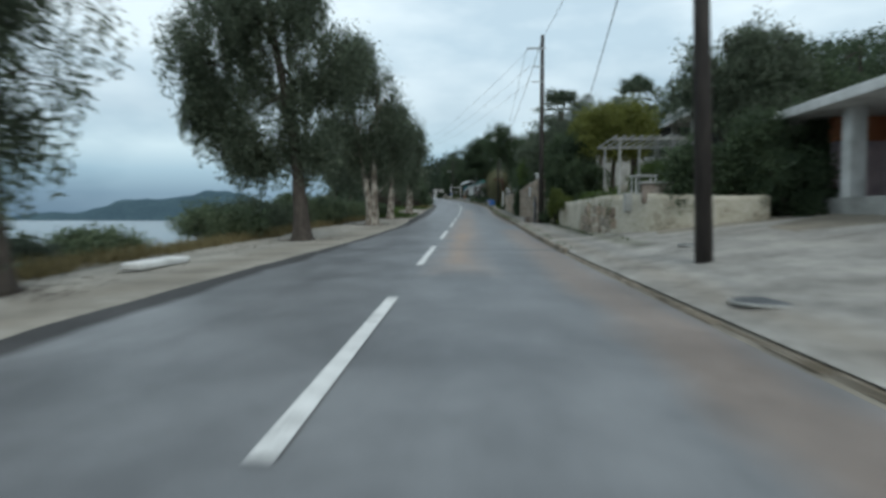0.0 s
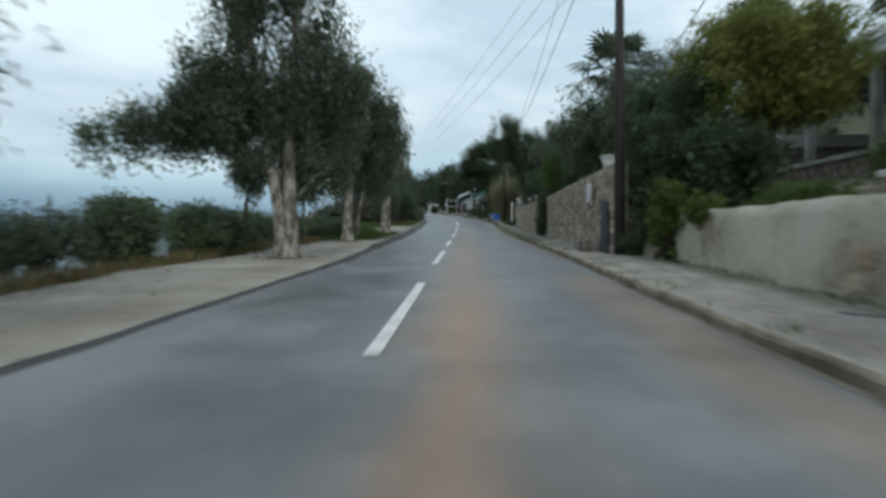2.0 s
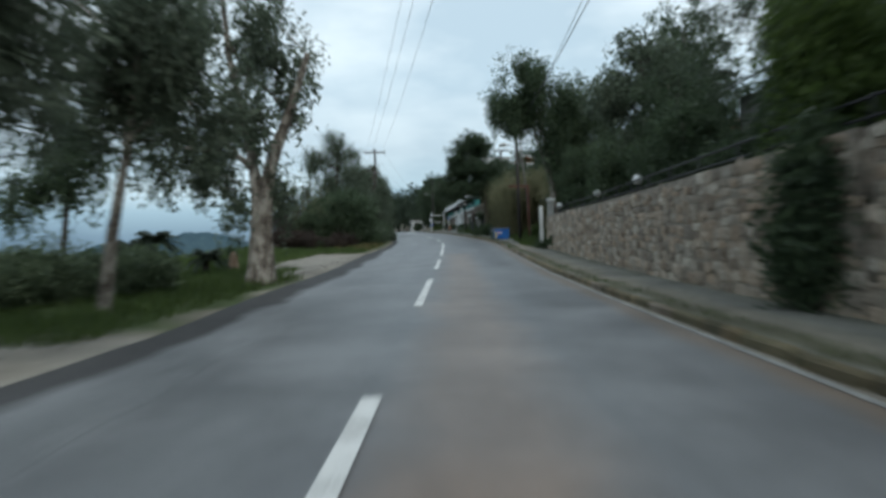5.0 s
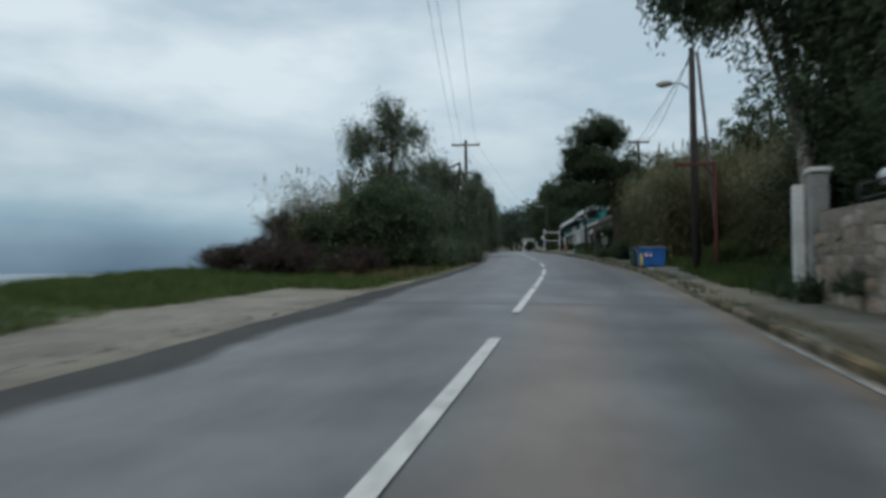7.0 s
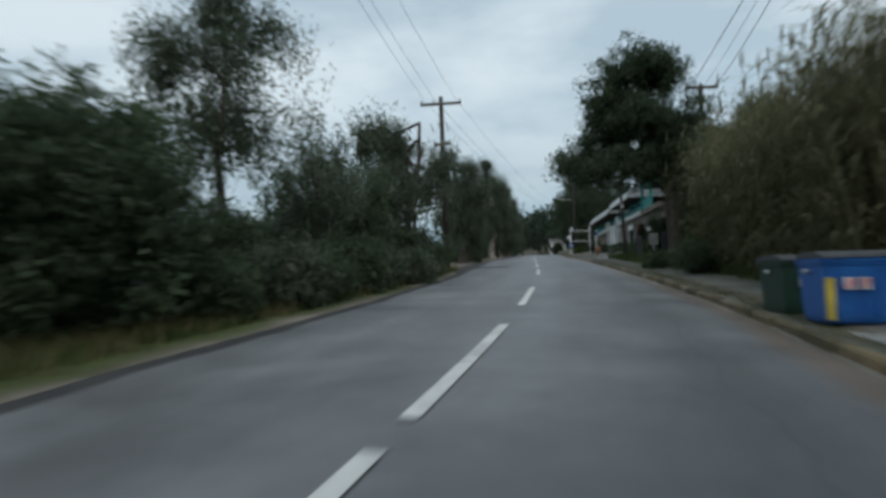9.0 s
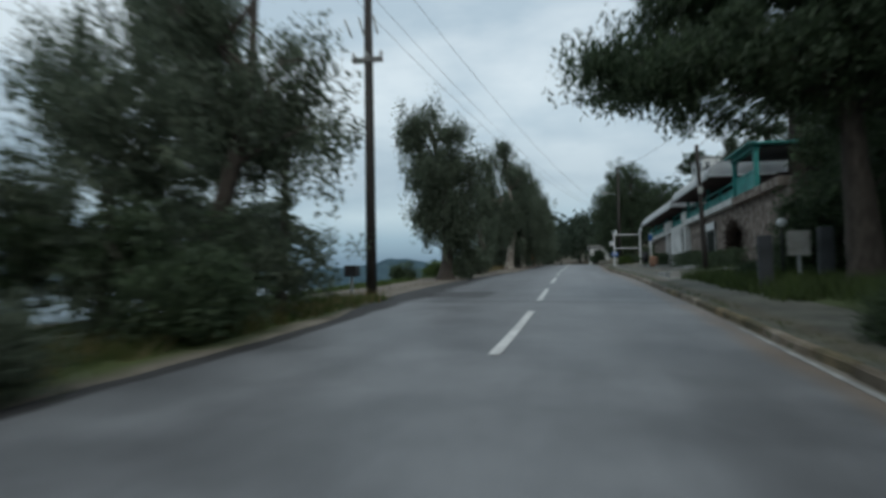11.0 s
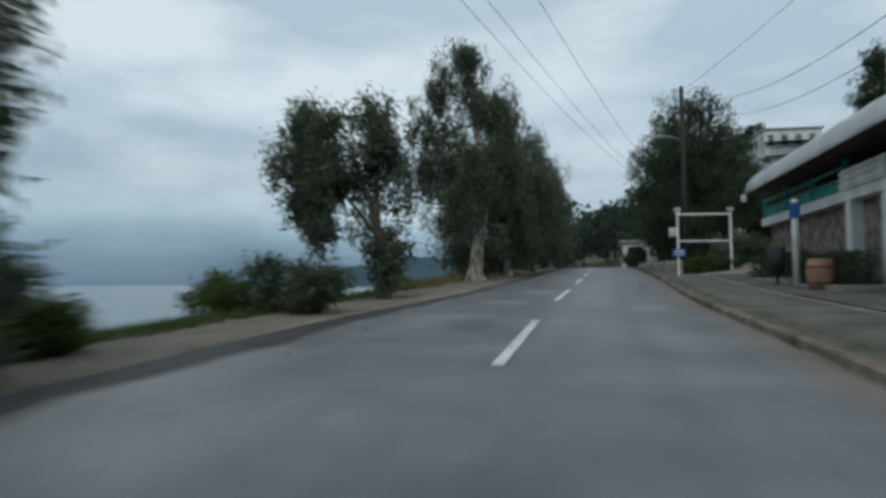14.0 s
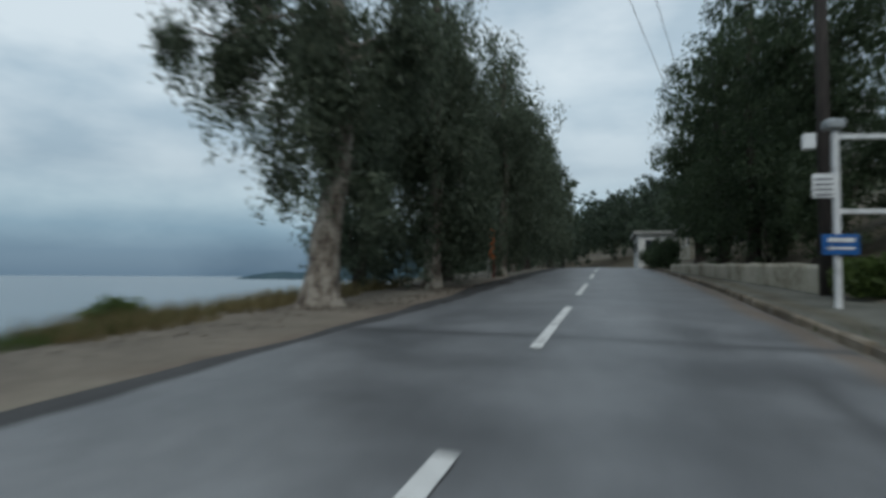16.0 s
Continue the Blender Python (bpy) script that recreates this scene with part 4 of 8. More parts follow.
def woods(name, spots, label, seed, leaf, n=420, size=(0.75, 0.42)):
    """A far wood in one mesh: spots of (x, y, height, radius)."""
    rng = np.random.default_rng(seed)
    out = []
    for x, y, h, r in spots:
        z = ground(x, y)
        b = [(x, y, z + h * 0.55, r, r, h * 0.42)]
        for _ in range(5):
            a = rng.uniform(0, 6.28)
            b.append((x + 0.6 * r * math.cos(a), y + 0.6 * r * math.sin(a), z + h * rng.uniform(0.35, 0.92), r * 0.5, r * 0.5, h * 0.16))
        out.append(leaves(cloud(b, n, r * 0.16, rng, 0.45, 14), size[0], size[1], rng, 0.1))
    solid(name, quads(name, np.concatenate(out), leaf), leaf, label, "trees", kind="stuff")


# ---- utility poles and wires ----
def pole(x, y, top, label, r=0.13, lean=(0, 0), material=None, arms=(), lamp=None, group="poles along the road", name="utility_pole", extra=None):
    """arms: (height, half length, turn) of crossarms with insulators."""
    material = material or M_POLE
    z = ground(x, y)
    ob = thing(name, label, "utility pole", (x, y, z), group=group)
    h = top - z
    part("shaft", tube([(0, 0, -0.3), (lean[0] * 0.5, lean[1] * 0.5, h * 0.5), (lean[0], lean[1], h)], [r, r * 0.88, r * 0.72], 10, 0.05), material, ob)
    for hh, half, turn in arms:
        k = (hh - z) / h
        m = pose(lean[0] * k, lean[1] * k, hh - z, 0, 0, turn)
        bm = box(-half, -0.06 - 0.12, -0.08, half, 0.06 - 0.12, 0.08, 0.012)
        bm.transform(m)
        arm = part("crossarm", bm, M_POLE2, ob, "weathered timber crossarm")
        for q in (-0.92, -0.35 if half > 0.7 else 0.0, 0.92):
            bm = tube([(q * half, -0.12, 0.05), (q * half, -0.12, 0.13), (q * half, -0.12, 0.2), (q * half, -0.12, 0.27)], [0.02, 0.045, 0.055, 0.03], 8)
            bm.transform(m)
            part("insulator", bm, M_CONC, arm)
    if lamp:
        lx, ly, lz = lamp[0] - x, lamp[1] - y, lamp[2] - z
        k = lz / h
        part("lamp_arm", tube([(lean[0] * k, lean[1] * k, lz - 0.25), (lx * 0.5, ly * 0.5, lz - 0.02), (lx, ly, lz)], [0.03, 0.028, 0.025], 7), M_STEEL, ob, "thin steel lamp arm")
        bm = tube([(lx * 0.85, ly * 0.85, lz - 0.02), (lx, ly, lz), (lx * 1.25, ly * 1.25, lz - 0.03), (lx * 1.5, ly * 1.5, lz - 0.05)], [0.05, 0.10, 0.12, 0.05], 8)
        part("lamp_head", bm, M_CONC, ob, "pale grey street lamp head")
    return ob


pole(4.86, 6.3, 9.6, "dark tarred timber pole on the forecourt", 0.15, (-0.28, 0))
pole_b = pole(3.95, 29.4, 10.95, "tall dark timber pole beside the gate wall", 0.14, (0.05, 0.4))
part("crossarm", box(-0.85, 28.9 - 29.4, 10.0 - ground(3.95, 29.4), 0.15, 29.0 - 29.4, 10.08 - ground(3.95, 29.4)), M_STEEL, pole_b, "thin metal bracket")
for zz in (9.1, 8.3):
    part("bracket", box(-0.55, -0.35, zz - ground(3.95, 29.4), 0.05, -0.28, zz + 0.05 - ground(3.95, 29.4), 0.005), M_STEEL, pole_b, "thin metal bracket")
pole_c = pole(2.30, 78.0, 9.9, "timber pole with street lamp beside a rusty frame", 0.13, (-0.05, 0.1), lamp=(1.52, 77.9, 8.72))
part("brace", tube([(0.75, 0.3, -0.2), (0.45, 0.2, 3.6), (0.12, 0.1, 7.2)], [0.06, 0.055, 0.05], 8), M_POLE2, pole_c, "leaning pale grey strut")
pole_l = pole(-11.75, 110.3, 14.3, "dark timber pole with crossarm and pole-top gear", 0.17, (-0.2, 0.1), arms=((13.85, 1.25, 8), (11.4, 0.5, 8)))
for k in range(3):
    part("fuse_holder", tube([(-0.55 + 0.45 * k, -0.3, 8.2), (-0.75 + 0.5 * k, -0.38, 8.75)], [0.035, 0.03], 6), M_CONC, pole_l, "small grey fuse holder")
pole(2.8, 112.5, 14.0, "tall timber pole with crossarm behind the pine", 0.15, arms=((13.8, 0.9, 12),))
pole_d = pole(-1.72, 123.4, 10.55, "slim dark timber pole before the restaurant", 0.12, (-0.26, 0.03))
part("junction_box", box(-0.26, -0.2, 3.55, -0.05, -0.1, 3.85), M_CONC, pole_d, "small grey junction box")
pole(-8.25, 154.7, 15.45, "tall timber pole rising out of the dark trees", 0.14, lamp=(-9.25, 154.3, 12.9))
pole(-27.5, 216, 14.4, "distant timber pole with a crossarm", 0.15, arms=((14.1, 1.1, 10),))
pole(-10.5, 190, 15.6, "timber pole among the roadside trees", 0.15)
pole(6.8, -34, 10.3, "timber pole behind the houses", 0.14)


def wire(a, b, sag, r=0.011, label="thin black overhead cable"):
    pts = []
    for k in range(17):
        t = k / 16
        p = Vector(a).lerp(Vector(b), t)
        pts.append((p.x, p.y, p.z - 4 * sag * t * (1 - t)))
    solid("overhead_cable", tube(pts, [r] * 17, 5), M_WIRE, label, "cable", group="overhead cables")


for dx, zb_ in ((-0.95, 10.1), (-0.3, 9.15), (0.95, 8.35)):
    wire((-11.95 + dx, 110.1, 14.1), (3.3, 29.05, zb_), 0.9, 0.008)
    wire((-11.95 + dx, 110.1, 14.1), (-10.5 + dx * 0.6, 190, 15.4), 2.6, 0.008)
wire((4.57, 6.3, 9.5), (4.0, 29.7, 10.8), 0.3, 0.012)
wire((4.57, 6.3, 9.55), (8.6, 50.2, 8.2), 0.5, 0.02)
wire((4.57, 6.3, 9.5), (6.8, -34, 10.2), 0.4, 0.016)
wire((4.0, 29.7, 10.85), (2.26, 78.1, 9.8), 0.9, 0.016)
wire((3.1, 29.3, 10.05), (2.26, 78.1, 9.5), 0.8)
wire((2.26, 78.1, 9.8), (3.55, 112.5, 13.85), 0.5, 0.014)
wire((2.26, 78.1, 9.6), (-1.98, 123.43, 10.4), 0.9, 0.010)
wire((2.26, 78.1, 9.8), (2.9, 112.5, 13.85), 0.4, 0.009)
wire((-1.98, 123.43, 10.4), (-8.25, 154.7, 15.2), 2.0, 0.010)
wire((-1.98, 123.43, 10.2), (-8.25, 154.7, 14.9), 2.4, 0.008)
wire((-8.25, 154.7, 15.2), (4.5, 120, 16), 0.8, 0.010)
wire((-8.25, 154.7, 15.0), (-12, 205, 18), 0.8, 0.011)

# rusty steel frame by the lamp pole
zf = ground(2.95, 78.0)
frame_r = thing("rusty_frame", "rust-red steel post with crossbar among grass", "frame", (2.88, 78.0, zf))
part("post", box(-0.05, -0.05, -0.2, 0.05, 0.05, 6.02 - zf), M_RUST, frame_r)
part("crossbar", box(-1.15, -0.06, 6.02 - zf, 0.05, 0.04, 6.12 - zf), M_RUST, frame_r)
part("corner_brace", tube([(-0.35, 0, 6.04 - zf), (0.0, 0, 5.62 - zf)], [0.025, 0.025], 6), M_RUST, frame_r)
part("end_plate", box(-1.2, -0.07, 5.97 - zf, -1.13, 0.05, 6.17 - zf), M_RUST, frame_r)

# ---- waste container ----
zb = level(82.9) + 0.13
pad = solid("concrete_pad", box(-0.75, -2.6, -0.25, 1.5, 2.2, -0.02, 0.02), M_CONC, "grey concrete pad under the waste container", "slab", at=(1.75, 82.6, zb), turn=4)


def waste_container(x, y, turn, shell, label, plate):
    """A wheeled four-sided container with a rolled rim, ribs, lid and reflectors."""
    dump = thing("waste_container", label, "waste container", (x, y, zb - 0.02), turn, group="waste containers on the pad")
    dump.scale = (0.66, 0.7, 0.74)
    bm = bmesh.new()
    rings = []
    for z, hx, hy in ((0.07, 0.66, 0.46), (0.14, 0.70, 0.50), (0.98, 0.76, 0.56), (1.0, 0.80, 0.60), (1.08, 0.80, 0.60)):
        rings.append([bm.verts.new((sx * hx, sy * hy, z)) for sx, sy in ((-1, -1), (1, -1), (1, 1), (-1, 1))])
    for a, b in zip(rings, rings[1:]):
        for k in range(4):
            bm.faces.new((a[k], a[(k + 1) % 4], b[(k + 1) % 4], b[k]))
    bm.faces.new(rings[0][::-1])
    bm.faces.new(rings[-1])
    bmesh.ops.bevel(bm, geom=bm.edges[:], offset=0.02, segments=2, affect="EDGES")
    body = part("body", bm, shell, dump)
    for sx in (0.05, 0.42):
        part("rib", box(sx, -0.575, 0.2, sx + 0.06, -0.50, 0.96, 0.012), shell, body)
    bm = bmesh.new()
    prof_l = [(-0.62, 1.085), (-0.56, 1.13), (-0.25, 1.19), (0.2, 1.19), (0.52, 1.14), (0.6, 1.085)]
    ends = [[bm.verts.new((sx * 0.80, yy, zz)) for yy, zz in prof_l] for sx in (-1, 1)]
    for k in range(5):
        bm.faces.new((ends[0][k], ends[1][k], ends[1][k + 1], ends[0][k + 1]))
    for e in ends:
        bm.faces.new(e)
    bmesh.ops.recalc_face_normals(bm, faces=bm.faces[:])
    part("lid", bm, M_DKWALL, dump, "dark curved lid")
    for sx in (-0.46, -0.22):
        rf = part("reflector", box(sx, -0.592, 0.60, sx + 0.17, -0.572, 0.78, 0.002), M_SIGNW, body, "white and red reflector plate")
        for q in (-0.045, 0.035):
            bm = box(-0.016, -0.6, -0.08, 0.016, -0.5935, 0.08, 0.0)
            bm.transform(pose(sx + 0.09 + q, 0, 0.69, 0, 28, 0))
            part("stripe", bm, M_RED, rf, "slanting red stripe")
    if plate:
        part("corner_plate", box(-0.735, -0.583, 0.14, -0.60, -0.545, 0.78, 0.006), M_YELLOW, body, "yellow-green corner plate")
    for sx in (-0.5, 0.5):
        for sy in (-0.3, 0.3):
            bm = bmesh.new()
            bmesh.ops.create_cone(bm, cap_ends=True, segments=12, radius1=0.07, radius2=0.07, depth=0.05, matrix=pose(sx, sy, 0.07, 0, 90, 0))
            part("wheel", bm, M_BLACK, dump, "small black castor wheel")
    for sx in (-1, 1):
        part("trunnion", tube([(sx * 0.74, 0, 0.88), (sx * 0.88, 0, 0.88)], [0.035, 0.035], 8), M_STEEL, dump)


waste_container(1.34, 83.35, 6, M_BLUE, "large blue plastic wheeled waste container with reflectors", True)
waste_container(1.16, 84.75, 12, M_DKGREEN, "dark green plastic wheeled waste container behind the blue one", False)

# ---- porch house by the forecourt ----
zh = 1.02
porch = thing("porch_house", "single-storey house with white porch slab and columns", "house", (9.9, 6.0, zh), 1.5)
part("plinth", box(0.25, -9.5, -0.6, 9, 8.6, 0.62, 0.02), M_CONC, porch, "rough pale concrete plinth")
part("step", box(-0.35, 6.6, -0.5, 0.28, 8.4, 0.30, 0.02), M_CONC, porch)
part("roof_slab", box(-0.35, -10, 2.86, 9.4, 8.9, 3.12, 0.02), M_WHITE, porch, "thick white concrete roof slab")
for yy in (-8.6, -3.4, 1.6, 5.6):
    part("column", box(0.35, yy, 0.62, 0.75, yy + 0.4, 2.86, 0.015), M_WHITE, porch)
part("wall", box(2.2, -9.2, 0.62, 8.8, 7.2, 2.2, 0.01), M_PINK, porch, "pinkish-white rendered wall")
part("end_wall", box(0.9, 7.2, 0.62, 8.8, 7.5, 2.2, 0.01), M_PINK, porch, "pinkish-white rendered wall")
part("wall_head", box(2.16, -9.2, 2.2, 8.8, 7.16, 2.86, 0.01), M_ORANGE, porch, "terracotta-orange band under the roof")
part("end_head", box(0.86, 7.16, 2.2, 8.8, 7.54, 2.86, 0.01), M_ORANGE, porch, "terracotta-orange band under the roof")
for yy in (-7, -2.2, 2.6, 4.7):
    dr = part("shutter", box(2.12, yy, 0.64, 2.2, yy + 1.5, 2.5, 0.01), M_PINK, porch, "pale pinkish timber shutters")
    for k in range(5):
        part("slat", box(2.09, yy + 0.06 + k * 0.29, 0.7, 2.125, yy + 0.29 + k * 0.29, 2.44, 0.008), M_PINK, dr)

# manhole covers
for x, y in ((4.25, 2.5), (5.6, 9.0), (4.5, 19.5)):
    bm = bmesh.new()
    bmesh.ops.create_cone(bm, cap_ends=True, segments=28, radius1=0.33, radius2=0.33, depth=0.05)
    mh = thing("manhole_cover", "round dark iron manhole cover in the concrete", "manhole cover", (x, y, ground(x, y) + 0.012 if y < 12 else level(y) + 0.135), group="manhole covers")
    part("lid", bm, M_DKWALL, mh)
    bm = tube([(0.36 * math.cos(a), 0.36 * math.sin(a), 0.0) for a in np.linspace(0, 2 * math.pi, 25)], [0.022] * 25, 5)
    part("rim", bm, M_CONC, mh)


# ---- walls along the pavement ----
def path_wall(name, path, base, top, thick, material, label, rough=0.05, step=0.35):
    """A solid wall along a polyline (its front line), with an uneven face and coping."""
    pts = []
    for (x0, y0), (x1, y1) in zip(path, path[1:]):
        n = max(1, int(math.hypot(x1 - x0, y1 - y0) / step))
        pts += [(x0 + (x1 - x0) * k / n, y0 + (y1 - y0) * k / n) for k in range(n)]
    pts.append(path[-1])
    bm = bmesh.new()
    cols = []
    for i, (x, y) in enumerate(pts):
        a, b = pts[max(0, i - 1)], pts[min(len(pts) - 1, i + 1)]
        t = Vector((b[0] - a[0], b[1] - a[1], 0)).normalized()
        nrm = Vector((-t.y, t.x, 0))
        if nrm.x > 0 and abs(nrm.x) > 0.3:
            nrm = -nrm
        elif abs(nrm.x) <= 0.3 and nrm.y > 0:
            nrm = -nrm
        z0, z1 = base(x, y), top(x, y) + 0.05 * noise.noise(Vector((x * 1.3, y * 1.3, 3)))
        col = []
        for k in range(8):
            f = k / 7
            p = Vector((x, y, z0 - 0.2 + (z1 - z0 + 0.2) * f))
            p += nrm * rough * (noise.noise(Vector((x * 1.7, y * 1.7, p.z * 1.9))) + 0.6 * noise.noise(Vector((x * 5, y * 5, p.z * 5))))
            col.append(bm.verts.new(p))
        back = Vector((x, y, 0)) - nrm * thick
        col.append(bm.verts.new((back.x, back.y, z1 - 0.02)))
        col.append(bm.verts.new((back.x, back.y, z0 - 0.2)))
        cols.append(col)
    for a, b in zip(cols, cols[1:]):
        for k in range(9):
            f = bm.faces.new((a[k], b[k], b[k + 1], a[k + 1]))
            f.smooth = k < 7
    bm.faces.new(cols[0])
    bm.faces.new(cols[-1][::-1])
    bmesh.ops.recalc_face_normals(bm, faces=bm.faces[:])
    return solid(name, bm, material, label, "wall", kind="structure")


cream_path = [(4.62, 27.6), (4.85, 22), (4.9, 17.0), (5.15, 15.2), (5.9, 13.9), (7.0, 13.1), (8.6, 12.5)]
path_wall("wall_cream", cream_path, ground, lambda x, y: 1.84 if x < 6 else 1.80 - (x - 6) * 0.03, 0.3, M_CREAM, "rough cream-rendered garden wall with exposed stone patches", 0.035)


def stone_mesh(seed):
    """A squared field stone, 1 x 1 facing -x, with an uneven chamfered face."""
    r = random.Random(seed)
    bm = bmesh.new()
    out, inn = [], []
    for y, z in ((-0.5, -0.32), (-0.36, -0.5), (0.34, -0.5), (0.5, -0.3), (0.5, 0.33), (0.33, 0.5), (-0.35, 0.5), (-0.5, 0.3)):
        y, z = y + r.uniform(-0.06, 0.06), z + r.uniform(-0.06, 0.06)
        out.append(bm.verts.new((0.0, y, z)))
        inn.append(bm.verts.new((-0.55 - r.uniform(0, 0.45), y * 0.8, z * 0.8)))
    mid = bm.verts.new((-0.85 - r.uniform(0, 0.3), r.uniform(-0.1, 0.1), r.uniform(-0.1, 0.1)))
    for k in range(8):
        j = (k + 1) % 8
        bm.faces.new((out[k], out[j], inn[j], inn[k]))
        bm.faces.new((inn[k], inn[j], mid))
    bmesh.ops.recalc_face_normals(bm, faces=bm.faces[:])
    me = as_mesh("stone", bm)
    me.materials.append(M_STONE)
    return me


STONES = [stone_mesh(s) for s in range(12)]


def stone_face(parent, front, y0, y1, base, top, skip=(), limit=300, course=0.22, seed=1):
    """Rubble stones over a wall face x = front(y): the first ones as parts of the wall, those past the limit joined."""
    r = random.Random(seed)
    spots = []
    z_off = 0.0
    height = max(top(y) - base(y) for y in np.linspace(y0, y1, 9))
    z_off = -0.15
    while z_off < height + 0.2:
        ch = course * r.uniform(0.7, 1.35)
        y = y0 + r.uniform(-0.3, 0)
        while y < y1:
            ln = course * r.choice((0.8, 1.1, 1.4, 1.8, 2.4)) * r.uniform(0.85, 1.15)
            ym = y + ln / 2
            zc = base(ym) + z_off + ch / 2 + 0.16 * noise.noise(Vector((ym * 0.55, z_off * 0.4, seed))) + 0.07 * noise.noise(Vector((ym * 1.9, z_off * 2, seed)))
            if zc + ch * 0.35 < top(ym) and y0 <= ym <= y1 and not any(a < ym < b and zc < h for a, b, h in skip):
                turn = math.degrees(math.atan2(-(front(ym + 0.5) - front(ym - 0.5)), 1.0))
                spots.append(pose(front(ym) + 0.02, ym, zc, r.uniform(-9, 9), 0, turn) @ Matrix.Diagonal((r.uniform(0.035, 0.075), ln * 0.96, ch * (r.uniform(1.35, 1.7) if r.random() < 0.16 else r.uniform(0.85, 1.1)), 1)))
            y += ln
        z_off += ch
    r.shuffle(spots)
    for m in spots[:limit]:
        ob = new("stone", STONES[r.randrange(12)])
        ob.parent = parent
        ob.matrix_basis = m
    if spots[limit:]:
        verts, faces = [], []
        for m in spots[limit:]:
            me, n = STONES[r.randrange(12)], len(verts)
            verts += [tuple(m @ v.co) for v in me.vertices]
            faces += [tuple(n + i for i in p.vertices) for p in me.polygons]
        me = bpy.data.meshes.new("rubble")
        me.from_pydata(verts, [], faces)
        tagged(part("rubble", me, M_STONE, parent), kind="stuff")


def gate_front(y):
    return float(np.interp(y, [29.6, 33, 45.2], [3.78, 3.62, 3.62]))


def garden_front(y):
    return float(np.interp(y, [45, 51, 58, 69], [3.62, 3.42, 3.36, 2.95]))


def foot(fr):
    return lambda y: ground(fr(y), y) + 0.02


gate_top = lambda y: float(np.interp(y, [29.6, 32, 40, 45.2], [3.25, 3.2, 3.25, 3.3]))
garden_top = lambda y: float(np.interp(y, [45, 51, 60, 69], [3.31, 3.36, 3.5, 3.65]))

# ---- house behind the cream wall ----
villa = thing("villa", "two-storey house with stepped white parapets behind dark gardens", "house", (11.5, 22, 0), 0)
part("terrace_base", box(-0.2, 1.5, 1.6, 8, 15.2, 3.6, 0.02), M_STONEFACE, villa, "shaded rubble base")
part("terrace_floor", box(-0.3, 2.0, 3.6, 3, 15.3, 3.75, 0.02), M_CONC, villa, "grey terrace floor")
# terrace shade is painted into the near-black colour of these two walls
part("ground_floor", box(2.2, 0, 1.6, 9, 10.4, 6.2, 0.01), M_DKWALL, villa, "ground-floor wall with the terrace shade in its dark colour")
part("back_wing", box(4.6, 10.4, 1.6, 9, 15, 6.19, 0.01), M_DKWALL, villa, "recessed wall with shade put into its dark colour")
# dark stone stands in for the shade below the parapet lengths
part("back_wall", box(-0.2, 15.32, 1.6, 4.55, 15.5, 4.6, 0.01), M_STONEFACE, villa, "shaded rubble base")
for k in range(4):
    part("parapet", box(-0.2 + k * 1.19, 15.2, 4.6, 0.97 + k * 1.19, 15.6, 5.08, 0.02), M_WHITE, villa, "weathered white parapet length")
for yy in (5.6, 9.0, 12.6):
    part("column", box(-0.25, yy - 0.13, 3.75, 0.02, yy + 0.13, 6.2, 0.015), M_CONC, villa)
part("floor_slab", box(-0.55, -0.4, 6.2, 9.2, 9.6, 6.36, 0.015), M_WHITE, villa, "thin white floor slab")
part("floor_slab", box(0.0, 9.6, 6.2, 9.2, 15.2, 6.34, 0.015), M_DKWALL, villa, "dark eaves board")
part("upper_wall", box(0.5, 2.9, 6.36, 4, 5.9, 7.75, 0.01), M_WHITE, villa)
part("roof_slab", box(0.1, 2.6, 7.75, 4.3, 6.2, 7.95, 0.02), M_CONC, villa, "flat pale roof slab")


def pent_roof(y0, y1, z0, z1, cap):
    """A dark slope that leans back under a pale coping."""
    bm = bmesh.new()
    f = [bm.verts.new(v) for v in ((-0.4, y0, z0), (-0.4, y1, z0), (0.75, y1, z1), (0.75, y0, z1), (2.4, y0, z1), (2.4, y1, z1), (2.4, y0, z0), (2.4, y1, z0))]
    for q in ((0, 1, 2, 3), (3, 2, 5, 4), (0, 3, 4, 6), (1, 7, 5, 2), (0, 6, 7, 1), (4, 5, 7, 6)):
        bm.faces.new([f[i] for i in q])
    bmesh.ops.recalc_face_normals(bm, faces=bm.faces[:])
    roof = part("pent_roof", bm, M_SLATE, villa, "dark grey-green sloping roof")
    part("coping", box(0.62, y0 - 0.05, z1 - 0.05, 2.5, y1 + 0.1, z1 + cap, 0.02), M_WHITE, roof, "pale weathered coping")


pent_roof(9.0, 13.4, 6.36, 7.25, 0.3)
pent_roof(5.95, 9.0, 6.38, 7.6, 0.32)
for yy in (3.1, 4.6):
    w = part("window", box(0.44, yy, 6.75, 0.52, yy + 0.9, 7.55, 0.01), M_GLASS, villa)
    part("window_frame", box(0.40, yy - 0.09, 6.66, 0.5, yy, 7.62, 0.01), M_WHITE, w)
    part("window_frame", box(0.40, yy + 0.9, 6.66, 0.5, yy + 0.99, 7.62, 0.01), M_WHITE, w)
    part("sill", box(0.34, yy - 0.12, 6.6, 0.5, yy + 1.02, 6.66, 0.01), M_WHITE, w)
dr = part("terrace_door", box(2.12, 4.6, 3.76, 2.22, 5.6, 6.1, 0.01), M_PINK, villa, "pale door beside the lamp")

